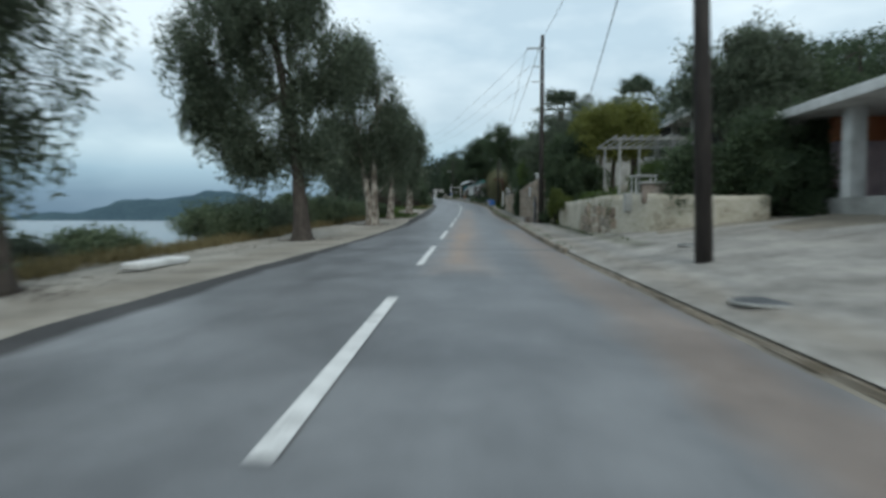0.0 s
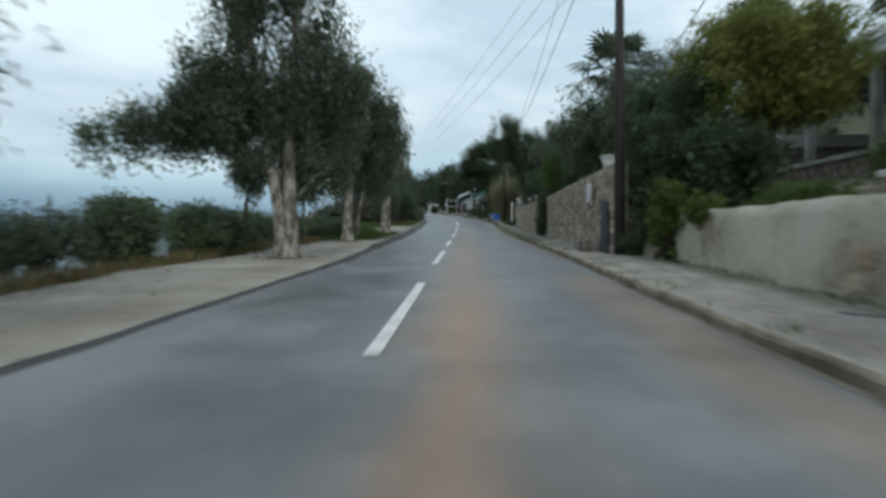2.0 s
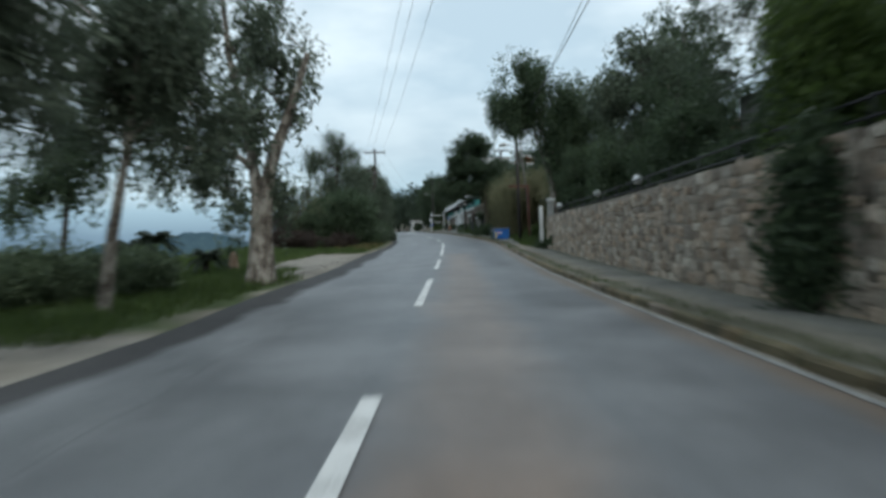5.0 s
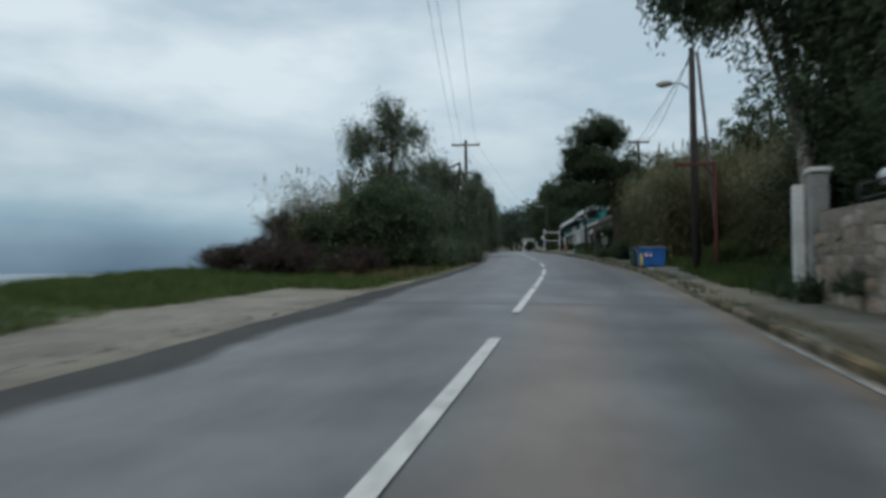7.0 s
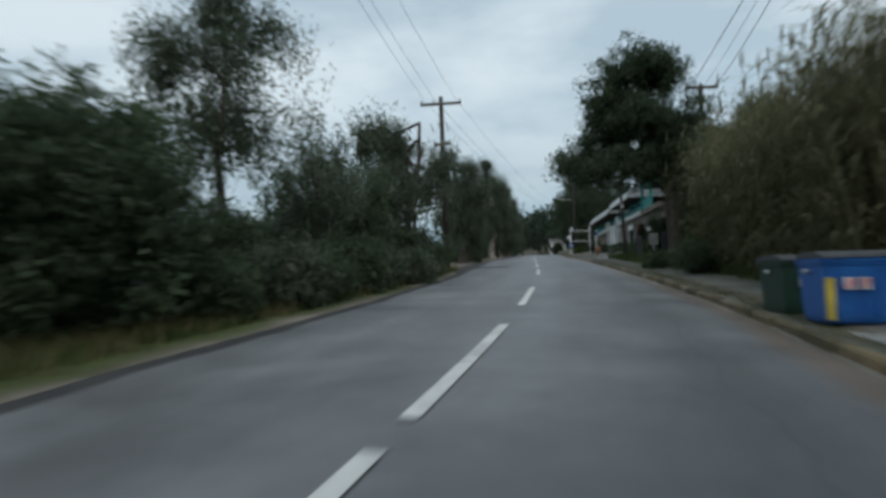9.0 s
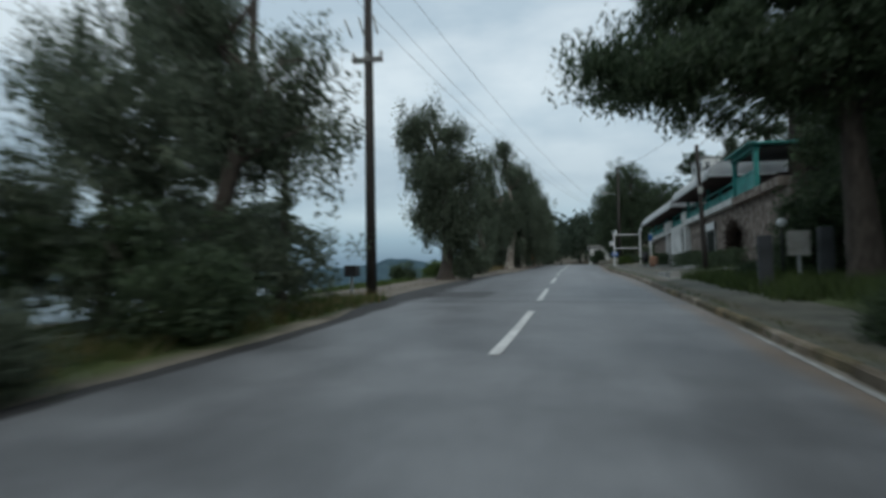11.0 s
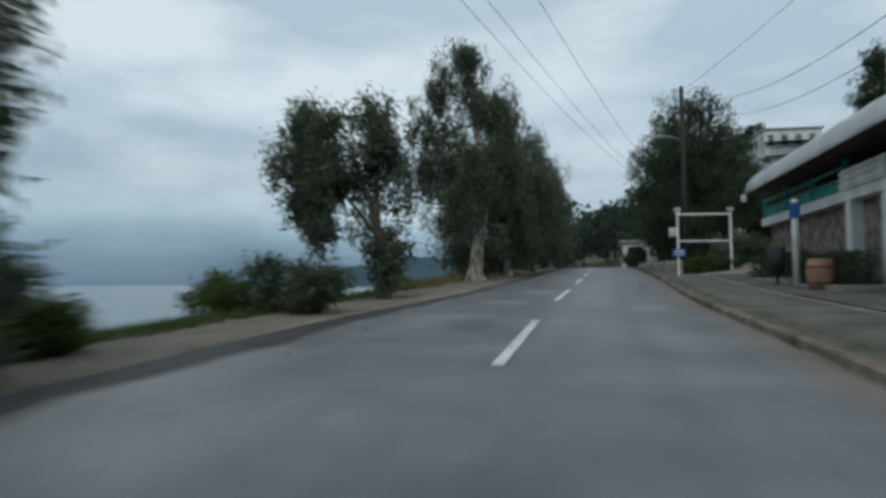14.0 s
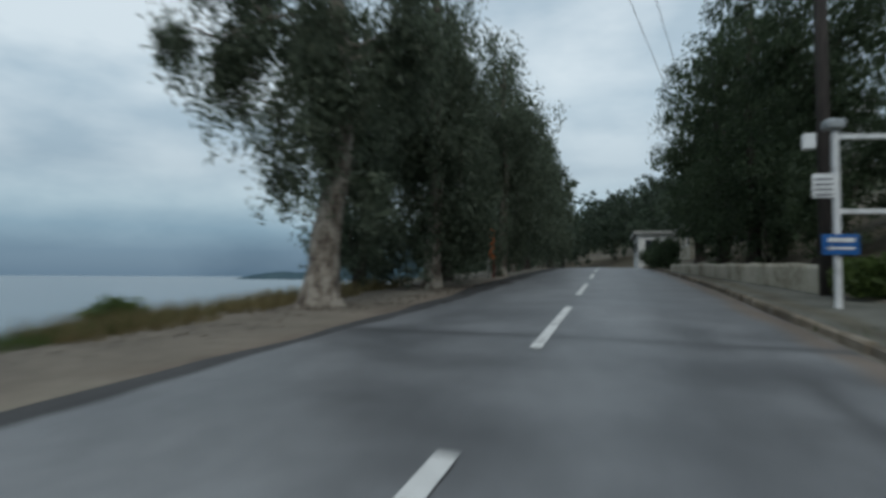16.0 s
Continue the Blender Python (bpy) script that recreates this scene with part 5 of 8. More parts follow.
pg = thing("garden_pergola", "light pergola of thin grey posts and slats behind the wall", "pergola", (5.3, 14.7, 1.9))
for x, y in ((0.0, 3.45), (1.2, 3.45), (2.4, 3.45), (0.0, 0.9), (2.4, 0.9)):
    part("post", box(x - 0.035, y - 0.035, -0.4, x + 0.035, y + 0.035, 1.68, 0.006), M_CONC, pg)
for y in (0.9, 3.45):
    part("beam", box(-0.25, y - 0.03, 1.68, 2.65, y + 0.03, 1.76, 0.006), M_CONC, pg)
for k in range(11):
    part("slat", box(-0.2 + k * 0.27, 0.6, 1.765, -0.13 + k * 0.27, 3.75, 1.80, 0.004), M_CONC, pg)
part("floor", box(0.0, -0.1, -0.6, 5.5, 5.5, -0.02, 0.02), M_CONC, pg)
bal = thing("balustrade", "low weathered balustrade with pale caps above the wall", "balustrade", (5.6, 14.15, 1.86))
for k in range(5):
    part("panel", box(0.05 + k * 0.95, -0.07, -0.3, 0.85 + k * 0.95, 0.07, 0.26, 0.02), M_STONEFACE, bal)
    part("cap", box(0.0 + k * 0.95, -0.12, 0.262, 0.9 + k * 0.95, 0.12, 0.34, 0.02), M_CONC, bal, "pale coping piece")
step_g = thing("garden_step", "low step with pale stone edging behind the wall", "step", (6.5, 22.5, 1.9), 58)
for k in range(3):
    part("edging", box(-1.6 + k * 1.06, -0.12, 0.2, -0.56 + k * 1.06, 0.12, 0.31, 0.02), M_CONC, step_g, "pale stone edging")
part("riser", box(-1.6, -0.09, -0.5, 1.58, 0.1, 0.2, 0.01), M_STONEFACE, step_g)
tb = thing("patio_table", "small white table on the shaded terrace", "table", (6.6, 17.9, 1.88))
part("top", box(-0.4, -0.4, 0.7, 0.4, 0.4, 0.74, 0.01), M_WHITE, tb)
for sx, sy in ((-0.33, -0.33), (0.33, -0.33), (0.33, 0.33), (-0.33, 0.33)):
    part("leg", box(sx - 0.025, sy - 0.025, 0, sx + 0.025, sy + 0.025, 0.7, 0.005), M_WHITE, tb)
wl = thing("wall_lamp", "lit warm lamp on the terrace column", "lamp", (11.6, 27.35, 4.85))
part("bracket", box(-0.03, -0.04, -0.1, 0.03, 0.06, 0.1), M_STEEL, wl)
bm = bmesh.new()
bmesh.ops.create_uvsphere(bm, u_segments=14, v_segments=8, radius=0.075, matrix=Matrix.Translation((0, -0.16, 0)))
part("bulb", bm, lamp_glow, wl, "glowing warm glass globe")
# ---- roofs glimpsed above the long stone wall ----
h3 = thing("grey_roof_house", "house with grey pitched roof behind the trees", "house", (8.8, 50, 3.2), 8)
part("wall", box(0, 0, -1, 7, 8, 3.3, 0.01), M_CONC, h3)
bm = bmesh.new()
q = [bm.verts.new(v) for v in ((-0.8, -0.8, 3.4), (-0.8, 8.8, 3.4), (3.5, 8.8, 5.6), (3.5, -0.8, 5.6), (7.8, -0.8, 3.4), (7.8, 8.8, 3.4))]
bm.faces.new(q[:4])
bm.faces.new((q[3], q[2], q[5], q[4]))
bmesh.ops.solidify(bm, geom=bm.faces[:], thickness=0.15)
part("roof", bm, M_SLATE, h3, "grey pitched roof")
w = part("window", box(-0.05, 2, 1.0, 0.02, 3.4, 2.4, 0.01), M_GLASS, h3)
part("window_frame", box(-0.07, 1.9, 0.9, -0.02, 3.5, 1.02, 0.01), M_WHITE, w)

# gate posts at the end of the stone wall
gp = thing("white_post", "tall white painted post at the wall's end", "post", (2.72, 69.2, ground(2.72, 69.2)))
part("shaft", box(-0.085, -0.085, -0.2, 0.085, 0.085, 2.1, 0.015), M_WHITE, gp)
gq = thing("gate_pillar", "pale rendered gate pillar with a cap at the wall's end", "pillar", (3.3, 70.0, ground(3.3, 70.0)))
part("shaft", box(-0.15, -0.15, -0.2, 0.15, 0.15, 2.15, 0.02), M_CONC, gq)
part("cap", box(-0.2, -0.2, 2.15, 0.2, 0.2, 2.25, 0.02), M_WHITE, gq, "pale pillar cap")
# globe lamps and railing over the stone wall
for y in (46.8, 54.9, 59.8, 67.2):
    x = garden_front(y) + 0.35
    gl = thing("globe_lamp", "white glass globe lamp on a short post", "lamp", (x, y, garden_top(y) - 0.1), group="globe lamps on the wall")
    part("post", tube([(0, 0, -0.1), (0, 0, 0.38)], [0.025, 0.025], 8), M_BLACK, gl)
    bm = bmesh.new()
    bmesh.ops.create_uvsphere(bm, u_segments=16, v_segments=10, radius=0.13, matrix=Matrix.Translation((0, 0, 0.5)))
    for f in bm.faces:
        f.smooth = True
    part("globe", bm, M_SIGNW, gl)
rail = thing("wall_railing", "low dark iron railing along the wall top", "railing", (3.6, 57, 3.5))
for zz in (0.12, 0.34):
    part("rail", tube([(garden_front(y) + 0.2 - 3.6, y - 57, garden_top(y) - 3.5 + zz) for y in np.arange(45.2, 69, 1.5)], [0.02] * len(np.arange(45.2, 69, 1.5)), 6), M_BLACK, rail)
for y in np.arange(45.4, 69, 1.6):
    x, zz = garden_front(y) + 0.2 - 3.6, garden_top(y) - 3.5
    part("post", tube([(x, y - 57, zz - 0.05), (x, y - 57, zz + 0.38)], [0.02, 0.02], 6), M_BLACK, rail)

# gate wall fittings
pq = thing("wall_plaque", "blank pale plaque fixed on the stone wall", "plaque", (3.52, 31.65, 2.6))
part("plate", box(-0.05, -0.3, -0.27, 0.0, 0.3, 0.27, 0.01), M_SIGNW, pq)
for k in range(3):
    part("text_bar", box(-0.056, -0.2, 0.12 - k * 0.13, -0.049, 0.2, 0.15 - k * 0.13, 0.0), M_CONC, pq)
dr = thing("gate_door", "dark arched iron door in the stone wall", "door", (3.70, 30.2, ground(3.7, 30.3)))
bm = bmesh.new()
arch = [(-0.47, 0.0), (0.47, 0.0), (0.47, 1.2)] + [(0.47 * math.cos(t), 1.2 + 0.28 * math.sin(t)) for t in np.linspace(0.25, math.pi - 0.25, 8)] + [(-0.47, 1.2)]
front = [bm.verts.new((-0.04, y, z)) for y, z in arch]
back = [bm.verts.new((0.05, y, z)) for y, z in arch]
bm.faces.new(front)
bm.faces.new(back[::-1])
for k in range(len(arch)):
    bm.faces.new((front[k - 1], front[k], back[k], back[k - 1]))
bmesh.ops.recalc_face_normals(bm, faces=bm.faces[:])
part("leaf", bm, M_DOOR, dr)
part("handle", box(-0.09, 0.25, 0.95, -0.035, 0.32, 1.1), M_STEEL, dr)
for zz in (0.3, 1.05):
    part("hinge_strap", box(-0.055, -0.42, zz, -0.036, 0.1, zz + 0.06), M_BLACK, dr)
ln = thing("planter_box", "pale tapered planter standing on the wall top", "planter", (4.0, 31.1, 3.2))
part("tub", tube([(0, 0, 0), (0, 0, 0.2), (0, 0, 0.4)], [0.15, 0.19, 0.24], 12), M_WHITE, ln)
part("rim", tube([(0, 0, 0.38), (0, 0, 0.44)], [0.27, 0.27], 12), M_WHITE, ln)
mb = thing("meter_box", "small brown stone box at the wall's foot", "box", (3.42, 31.2, ground(3.4, 31.2)))
part("body", box(-0.22, -0.4, -0.1, 0.3, 1.35, 0.36, 0.03), M_STONEFACE, mb)
part("door", box(-0.235, -0.25, 0.05, -0.215, 0.25, 0.34, 0.005), M_DKWALL, mb)

# ---- restaurant ----
BU = Vector((-0.18244, 0.98322, 0))
BTURN = math.degrees(math.atan2(0.18244, 0.98322))
rest = thing("restaurant", "two-storey restaurant with stone ground floor and white awnings", "building", (-3.01, 137.07, 5.3), BTURN)


def rz(v):
    return v - 5.3


part("ground_floor", box(0.3, -19.8, -0.9, 11, 11.8, rz(8.02), 0.02), M_STONEFACE, rest, "rubble-stone ground floor")
part("fascia", box(-0.04, -13.6, rz(7.80), 0.5, -2.2, rz(8.10), 0.01), M_WHITE, rest, "white fascia band")
part("fascia", box(-0.04, -2.2, rz(7.72), 0.5, 11.9, rz(8.02), 0.01), M_WHITE, rest, "white fascia band")
part("deck", box(0.5, -2.2, rz(7.9), 11, 11.8, rz(8.04), 0.0), M_CONC, rest)
part("deck", box(0.5, -16.2, rz(7.9), 11, -2.2, rz(8.1), 0.0), M_CONC, rest)
# maroon darkened to near black: the balcony's shade is in the colour
part("upper_wall", box(2.9, -16, rz(8.1), 11, 11.6, rz(9.6), 0.01), M_MAROON, rest, "maroon wall behind the balcony, shade put into its dark colour")
for u in (-2.75, 1.65, 3.75):
    part("column", box(-0.02, u - 0.17, -0.3, 0.32, u + 0.17, rz(8.2), 0.01), M_WHITE, rest)
part("white_panel", box(-0.08, -1.85, -0.25, 0.35, 1.4, rz(7.70), 0.02), M_WHITE, rest, "plain white wall panel")
part("parapet_block", box(-0.1, 1.4, rz(8.0), 0.45, 4.0, rz(8.55), 0.02), M_WHITE, rest)
for k in range(3):
    part("moulding", box(-0.13, 1.36, rz(8.08) + 0.17 * k, -0.09, 4.04, rz(8.14) + 0.17 * k, 0.006), M_WHITE, rest)
part("parapet_block", box(-0.1, -3.4, rz(8.08), 0.45, -2.2, rz(8.62), 0.02), M_WHITE, rest)
w = part("window", box(0.24, -9.25, rz(5.7), 0.31, -7.45, rz(7.4), 0.01), M_GLASS, rest, "dark window glass")
for u in (-9.3, -7.5):
    part("window_frame", box(0.2, u, rz(5.66), 0.28, u + 0.1, rz(7.42), 0.01), M_CONC, w)
part("window_frame", box(0.2, -9.2, rz(5.66), 0.28, -7.5, rz(5.74), 0.01), M_CONC, w)
part("blind", box(0.12, -9.4, rz(7.0), 0.2, -7.35, rz(7.42), 0.02), M_SIGNW, w, "pale blue-white roller blind box")


def awning(u0, u1, zlow, name="awning"):
    """A barrel-shaped canvas awning on bent hoops, with a scalloped valance."""
    prof_a = [(x - 0.85, zlow + dz) for x, dz in ((-0.02, -0.05), (0.0, 0.1), (0.08, 0.42), (0.3, 0.66), (0.8, 0.84), (1.8, 0.92), (4.7, 0.96))]
    bm = bmesh.new()
    n = max(2, int((u1 - u0) / 0.9))
    rows = []
    for k in range(n + 1):
        u = u0 + (u1 - u0) * k / n
        dip = 0.03 if k % 2 else 0.0
        rows.append([bm.verts.new((x, u, rz(z) - dip * (1 if 0 < i < 6 else 0))) for i, (x, z) in enumerate(prof_a)])
    for a, b in zip(rows, rows[1:]):
        for i in range(len(prof_a) - 1):
            f = bm.faces.new((a[i], a[i + 1], b[i + 1], b[i]))
            f.smooth = True
    for end in (rows[0], rows[-1]):
        low = bm.verts.new((3.85, end[0].co.y, rz(zlow) + 0.15))
        mid = bm.verts.new((0.35, end[0].co.y, rz(zlow) + 0.12))
        bm.faces.new(end[1:] + [low, mid])
    bmesh.ops.solidify(bm, geom=bm.faces[:], thickness=0.015)
    aw = part(name, bm, M_AWN, rest, "white curved canvas awning")
    # added dark board: stands in for shade on the white canvas underside
    part("shade_board", box(-0.73, u0 + 0.05, rz(zlow) + 0.02, 3.75, u1 - 0.05, rz(zlow) + 0.07, 0.0), M_MAROON, rest, "added dark board standing in for shade under the awning")
    for k in range(0, n + 1, 2):
        u = u0 + (u1 - u0) * k / n
        part("hoop", tube([(x + 0.04, u, rz(z) - 0.05) for x, z in prof_a[1:]], [0.012] * 6, 6), M_STEEL, aw)


awning(-12.75, -3.25, 9.16)
awning(-2.75, 10.9, 8.93)


def green_rail(u0, u1, zd, top_h):
    for zz in (0.36, 0.68):
        part("handrail", box(0.06, u0, rz(zd) + zz - 0.045, 0.14, u1, rz(zd) + zz + 0.045, 0.008), M_TEAL, rest, "teal painted handrail")
    part("screen", box(0.09, u0, rz(zd) + 0.05, 0.11, u1, rz(zd) + 0.3, 0.0), M_TEAL, rest, "teal balustrade panel")
    n = int((u1 - u0) / 2.2)
    for k in range(n + 1):
        u = u0 + (u1 - u0) * k / n
        part("rail_post", box(0.03, u - 0.06, rz(zd), 0.17, u + 0.06, rz(zd) + 0.74, 0.008), M_TEAL, rest, "teal post")
    for k in range(0, n + 1, 2):
        u = u0 + (u1 - u0) * k / n
        part("tall_post", box(0.04, u - 0.07, rz(zd), 0.18, u + 0.07, rz(zd) + top_h, 0.008), M_TEAL, rest, "teal post")


green_rail(-13.6, -3.5, 8.1, 1.1)
green_rail(4.1, 11.8, 8.02, 0.9)
green_rail(-2.1, 1.3, 8.02, 0.9)
for u in (-13.75, -16.75):
    part("pergola_post", box(0.0, u - 0.09, rz(7.9), 0.18, u + 0.09, rz(9.68), 0.01), M_TEAL, rest, "tall teal post")
part("pergola_beam", box(-0.05, -16.9, rz(9.62), 0.22, -13.6, rz(9.78), 0.01), M_TEAL, rest, "teal beam")
part("pergola_roof", box(-0.3, -17.1, rz(9.785), 3.4, -13.5, rz(9.86), 0.01), M_TEAL, rest, "teal slatted roof")
for u0, u1 in ((-16.65, -13.85),):
    part("pergola_rail", box(0.06, u0, rz(8.76), 0.14, u1, rz(8.86), 0.01), M_TEAL, rest, "teal handrail")
    part("pergola_screen", box(0.08, u0, rz(8.1), 0.12, u1, rz(8.74), 0.0), M_TEAL, rest, "teal balustrade panel")
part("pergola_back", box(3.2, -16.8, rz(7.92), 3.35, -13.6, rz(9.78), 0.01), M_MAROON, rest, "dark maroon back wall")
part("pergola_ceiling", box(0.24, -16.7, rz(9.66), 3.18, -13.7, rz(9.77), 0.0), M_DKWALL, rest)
part("pergola_floor", box(-0.06, -19.6, rz(7.72), 0.5, -13.6, rz(8.06), 0.01), M_STONEFACE, rest)
part("corner_lamp", box(-1.0, 10.75, rz(8.6), -0.82, 10.92, rz(8.88), 0.03), M_SIGNW, rest, "small white spotlight")

part("end_screen", box(0.6, -13.5, rz(8.1), 2.9, -13.35, rz(9.1), 0.0), M_MAROON, rest, "dark maroon end wall")
# planting and small things before the restaurant
step_c = (centre(120.8) + 6.5, 120.8)
solid("terrace_step", box(-1.9, -1.6, 0.0, 2.2, 1.8, 0.33, 0.02), M_CONC, "low dark concrete step before the clipped hedge", "step", at=(step_c[0], step_c[1], level(120.8)), turn=heading(120.8))
def at_bld(off, u):
    p = Vector((-3.01, 137.07, 0)) + BU * u + Vector((0.98322, 0.18244, 0)) * off
    return p.x, p.y


for k, (u0, u1) in enumerate(((-16.5, -9.6), (-9.4, -2.2), (1.6, 5.2), (5.4, 10.6))):
    x, y = at_bld(-0.55, (u0 + u1) / 2)
    hd = thing("clipped_hedge", "low clipped dark green hedge before the stone facade", "hedge", (x, y, ground(x, y)), BTURN, group="hedges before the restaurant")
    rng = np.random.default_rng(60 + k)
    L = (u1 - u0) / 2
    pts = np.stack([rng.uniform(-0.34, 0.34, 5200), rng.uniform(-L, L, 5200), rng.uniform(0.05, 0.92, 5200)], 1)
    part("foliage", quads("foliage", leaves(pts, 0.09, 0.05, rng, 0.0), L_DARK), L_DARK, hd)
    part("bed", box(-0.5, -L - 0.1, -0.3, 0.45, L + 0.1, 0.1, 0.02), M_CONC, hd, "low concrete bed edge")

x, y = at_bld(0.05, -13.3)
bush("wall_vine", x, y, 0.28, 1.0, 2.5, 6500, L_RED, "rust-brown climbing vine on the stone wall", 67, (0.1, 0.05), 0.2, category="vine")
sp_ = thing("sign_post", "white post with a small blue plate", "sign post", (-4.85, 141.7, ground(-4.85, 141.7)))
part("post", tube([(0, 0, -0.1), (0, 0, 2.5)], [0.09, 0.09], 10), M_WHITE, sp_)
part("plate", box(-0.14, -0.1, 1.95, 0.14, -0.05, 2.4, 0.01), M_SIGNB, sp_, "small blue plate")
tr = thing("litter_bin", "dark round litter bin beside the post", "bin", (-5.3, 142.2, ground(-5.3, 142.2)))
part("drum", tube([(0, 0, 0.35), (0, 0, 1.15)], [0.2, 0.26], 14), M_BLACK, tr)
part("stand", tube([(0, 0, -0.05), (0, 0, 0.4)], [0.04, 0.04], 8), M_BLACK, tr)
pt = thing("barrel_planter", "terracotta-brown barrel planter on the pavement", "planter", (-4.54, 139.6, ground(-4.54, 139.6)))
part("barrel", tube([(0, 0, 0), (0, 0, 0.25), (0, 0, 0.5), (0, 0, 0.8)], [0.27, 0.33, 0.34, 0.29], 16), M_TERRA, pt)
for zz in (0.2, 0.6):
    part("hoop", tube([(0.34 * math.cos(a), 0.34 * math.sin(a), zz) for a in np.linspace(0, 6.2832, 19)], [0.015] * 19, 5), M_RUST, pt)

# cabinet between stone posts under the pine
for x in (-0.85, 0.45):
    gp = thing("stone_post", "dark squared stone post under the pine", "post", (x, 110.1, ground(x, 110.1)), group="posts under the pine")
    part("shaft", box(-0.16, -0.16, -0.2, 0.16, 0.16, 1.35, 0.03), M_DKWALL, gp)
mbx = thing("notice_board", "pale blank notice board between stone posts", "board", (-0.12, 110.1, ground(-0.12, 110.1)))
part("board", box(-0.24, -0.05, 0.75, 0.24, 0.05, 1.35, 0.01), M_CONC, mbx)
part("leg", box(-0.03, -0.03, -0.2, 0.03, 0.03, 0.8), M_STEEL, mbx)
gl = thing("globe_lamp", "white glass globe lamp on a short post", "lamp", (-0.3, 111.3, ground(-0.3, 111.3)), group="globe lamps on the wall")
part("post", tube([(0, 0, -0.1), (0, 0, 1.5)], [0.03, 0.03], 8), M_BLACK, gl)
bm = bmesh.new()
bmesh.ops.create_uvsphere(bm, u_segments=16, v_segments=10, radius=0.12, matrix=Matrix.Translation((0, 0, 1.6)))
part("globe", bm, M_SIGNW, gl)

# ---- empty sign frame ----
zs = 5.98
sf = thing("roadside_sign", "empty white steel sign frame with floodlights", "sign", (-8.47, 151.96, zs), math.degrees(math.atan2(0.79, 2.24)))
LW = 2.375
for x in (0, LW):
    part("post", box(x - 0.045, -0.045, -0.3, x + 0.045, 0.045, 2.78, 0.006), M_SIGNW, sf)
for z in (2.70, 1.46):
    part("rail", box(0.04, -0.035, z - 0.04, LW - 0.04, 0.035, z + 0.04, 0.006), M_SIGNW, sf)
for x in (-0.02, LW):
    fl = part("floodlight", box(x - 0.16, -0.14, 2.82, x + 0.14, 0.1, 2.98, 0.03), M_STEEL, sf, "small grey floodlight")
    part("bracket", box(x - 0.02, -0.02, 2.74, x + 0.02, 0.02, 2.84, 0.0), M_STEEL, fl)
sg = part("notice", box(-0.4, -0.06, 1.68, -0.05, -0.03, 2.08, 0.008), M_SIGNW, sf, "small white notice plate")
for k in range(4):
    part("text_bar", box(-0.36, -0.066, 1.97 - k * 0.085, -0.09, -0.059, 2.0 - k * 0.085, 0.0), M_GREYBAR, sg, "grey bar of small lettering")
sb = part("direction_sign", box(-0.28, -0.10, 0.74, 0.3, -0.06, 1.08, 0.008), M_SIGNB, sf, "blue direction sign with white arrow")
part("text_bar", box(-0.2, -0.108, 0.95, 0.22, -0.099, 1.02, 0.0), M_SIGNW, sb, "white bar of lettering")
part("arrow_shaft", box(-0.16, -0.108, 0.83, 0.22, -0.099, 0.87, 0.0), M_SIGNW, sb, "white arrow")
bm = bmesh.new()
bm.faces.new([bm.verts.new(v) for v in ((-0.24, -0.104, 0.85), (-0.14, -0.104, 0.90), (-0.14, -0.104, 0.80))])
bmesh.ops.solidify(bm, geom=bm.faces[:], thickness=0.006)
part("arrow_head", bm, M_SIGNW, sb)
cb = thing("camera_box", "small white box on the pole", "box", (-8.55, 154.45, 9.1))
part("body", box(-0.12, -0.1, -0.16, 0.12, 0.1, 0.16, 0.02), M_SIGNW, cb)

# low cream wall beyond the frame
path_wall("wall_low", [(-8.3, 155.0), (-10.2, 163), (-12.4, 173)], ground, lambda x, y: level(y) + 0.78 - (y - 155) * 0.02, 0.25, M_CREAM, "low cream-rendered roadside wall with dark cap", 0.03)

# ---- houses far along the road ----
def cottage(x, y, w, d, h, label, turn=0, wall=None, flat=True, zz=None):
    z = ground(x, y) if zz is None else zz
    ob = thing("white_house", label, "house", (x, y, z), turn, group="houses along the hill")
    part("wall", box(0, 0, -1.5, w, d, h, 0.02), wall or M_WHITE, ob)
    if flat:
        part("roof", box(-0.35, -0.35, h, w + 0.35, d + 0.35, h + 0.25, 0.02), M_CONC, ob)
    else:
        bm = bmesh.new()
        q = [bm.verts.new(v) for v in ((-0.4, -0.4, h), (-0.4, d + 0.4, h), (w / 2, d + 0.4, h + w * 0.22), (w / 2, -0.4, h + w * 0.22), (w + 0.4, -0.4, h), (w + 0.4, d + 0.4, h))]
        bm.faces.new(q[:4])
        bm.faces.new((q[3], q[2], q[5], q[4]))
        bmesh.ops.solidify(bm, geom=bm.faces[:], thickness=0.15)
        part("roof", bm, M_TILE, ob)
    for k in range(max(1, int(w / 2.5))):
        wn = part("window", box(0.6 + k * 2.4, -0.05, h * 0.45, 1.6 + k * 2.4, 0.03, h * 0.82, 0.01), M_GLASS, ob)
        part("sill", box(0.5 + k * 2.4, -0.12, h * 0.45 - 0.08, 1.7 + k * 2.4, 0.0, h * 0.45, 0.01), M_WHITE, wn)
    for k in range(max(1, int(d / 3))):
        wn = part("window", box(-0.05, 0.8 + k * 2.8, h * 0.45, 0.03, 1.8 + k * 2.8, h * 0.82, 0.01), M_GLASS, ob)
        part("sill", box(-0.12, 0.7 + k * 2.8, h * 0.45 - 0.08, 0.0, 1.9 + k * 2.8, h * 0.45, 0.01), M_WHITE, wn)
    return ob


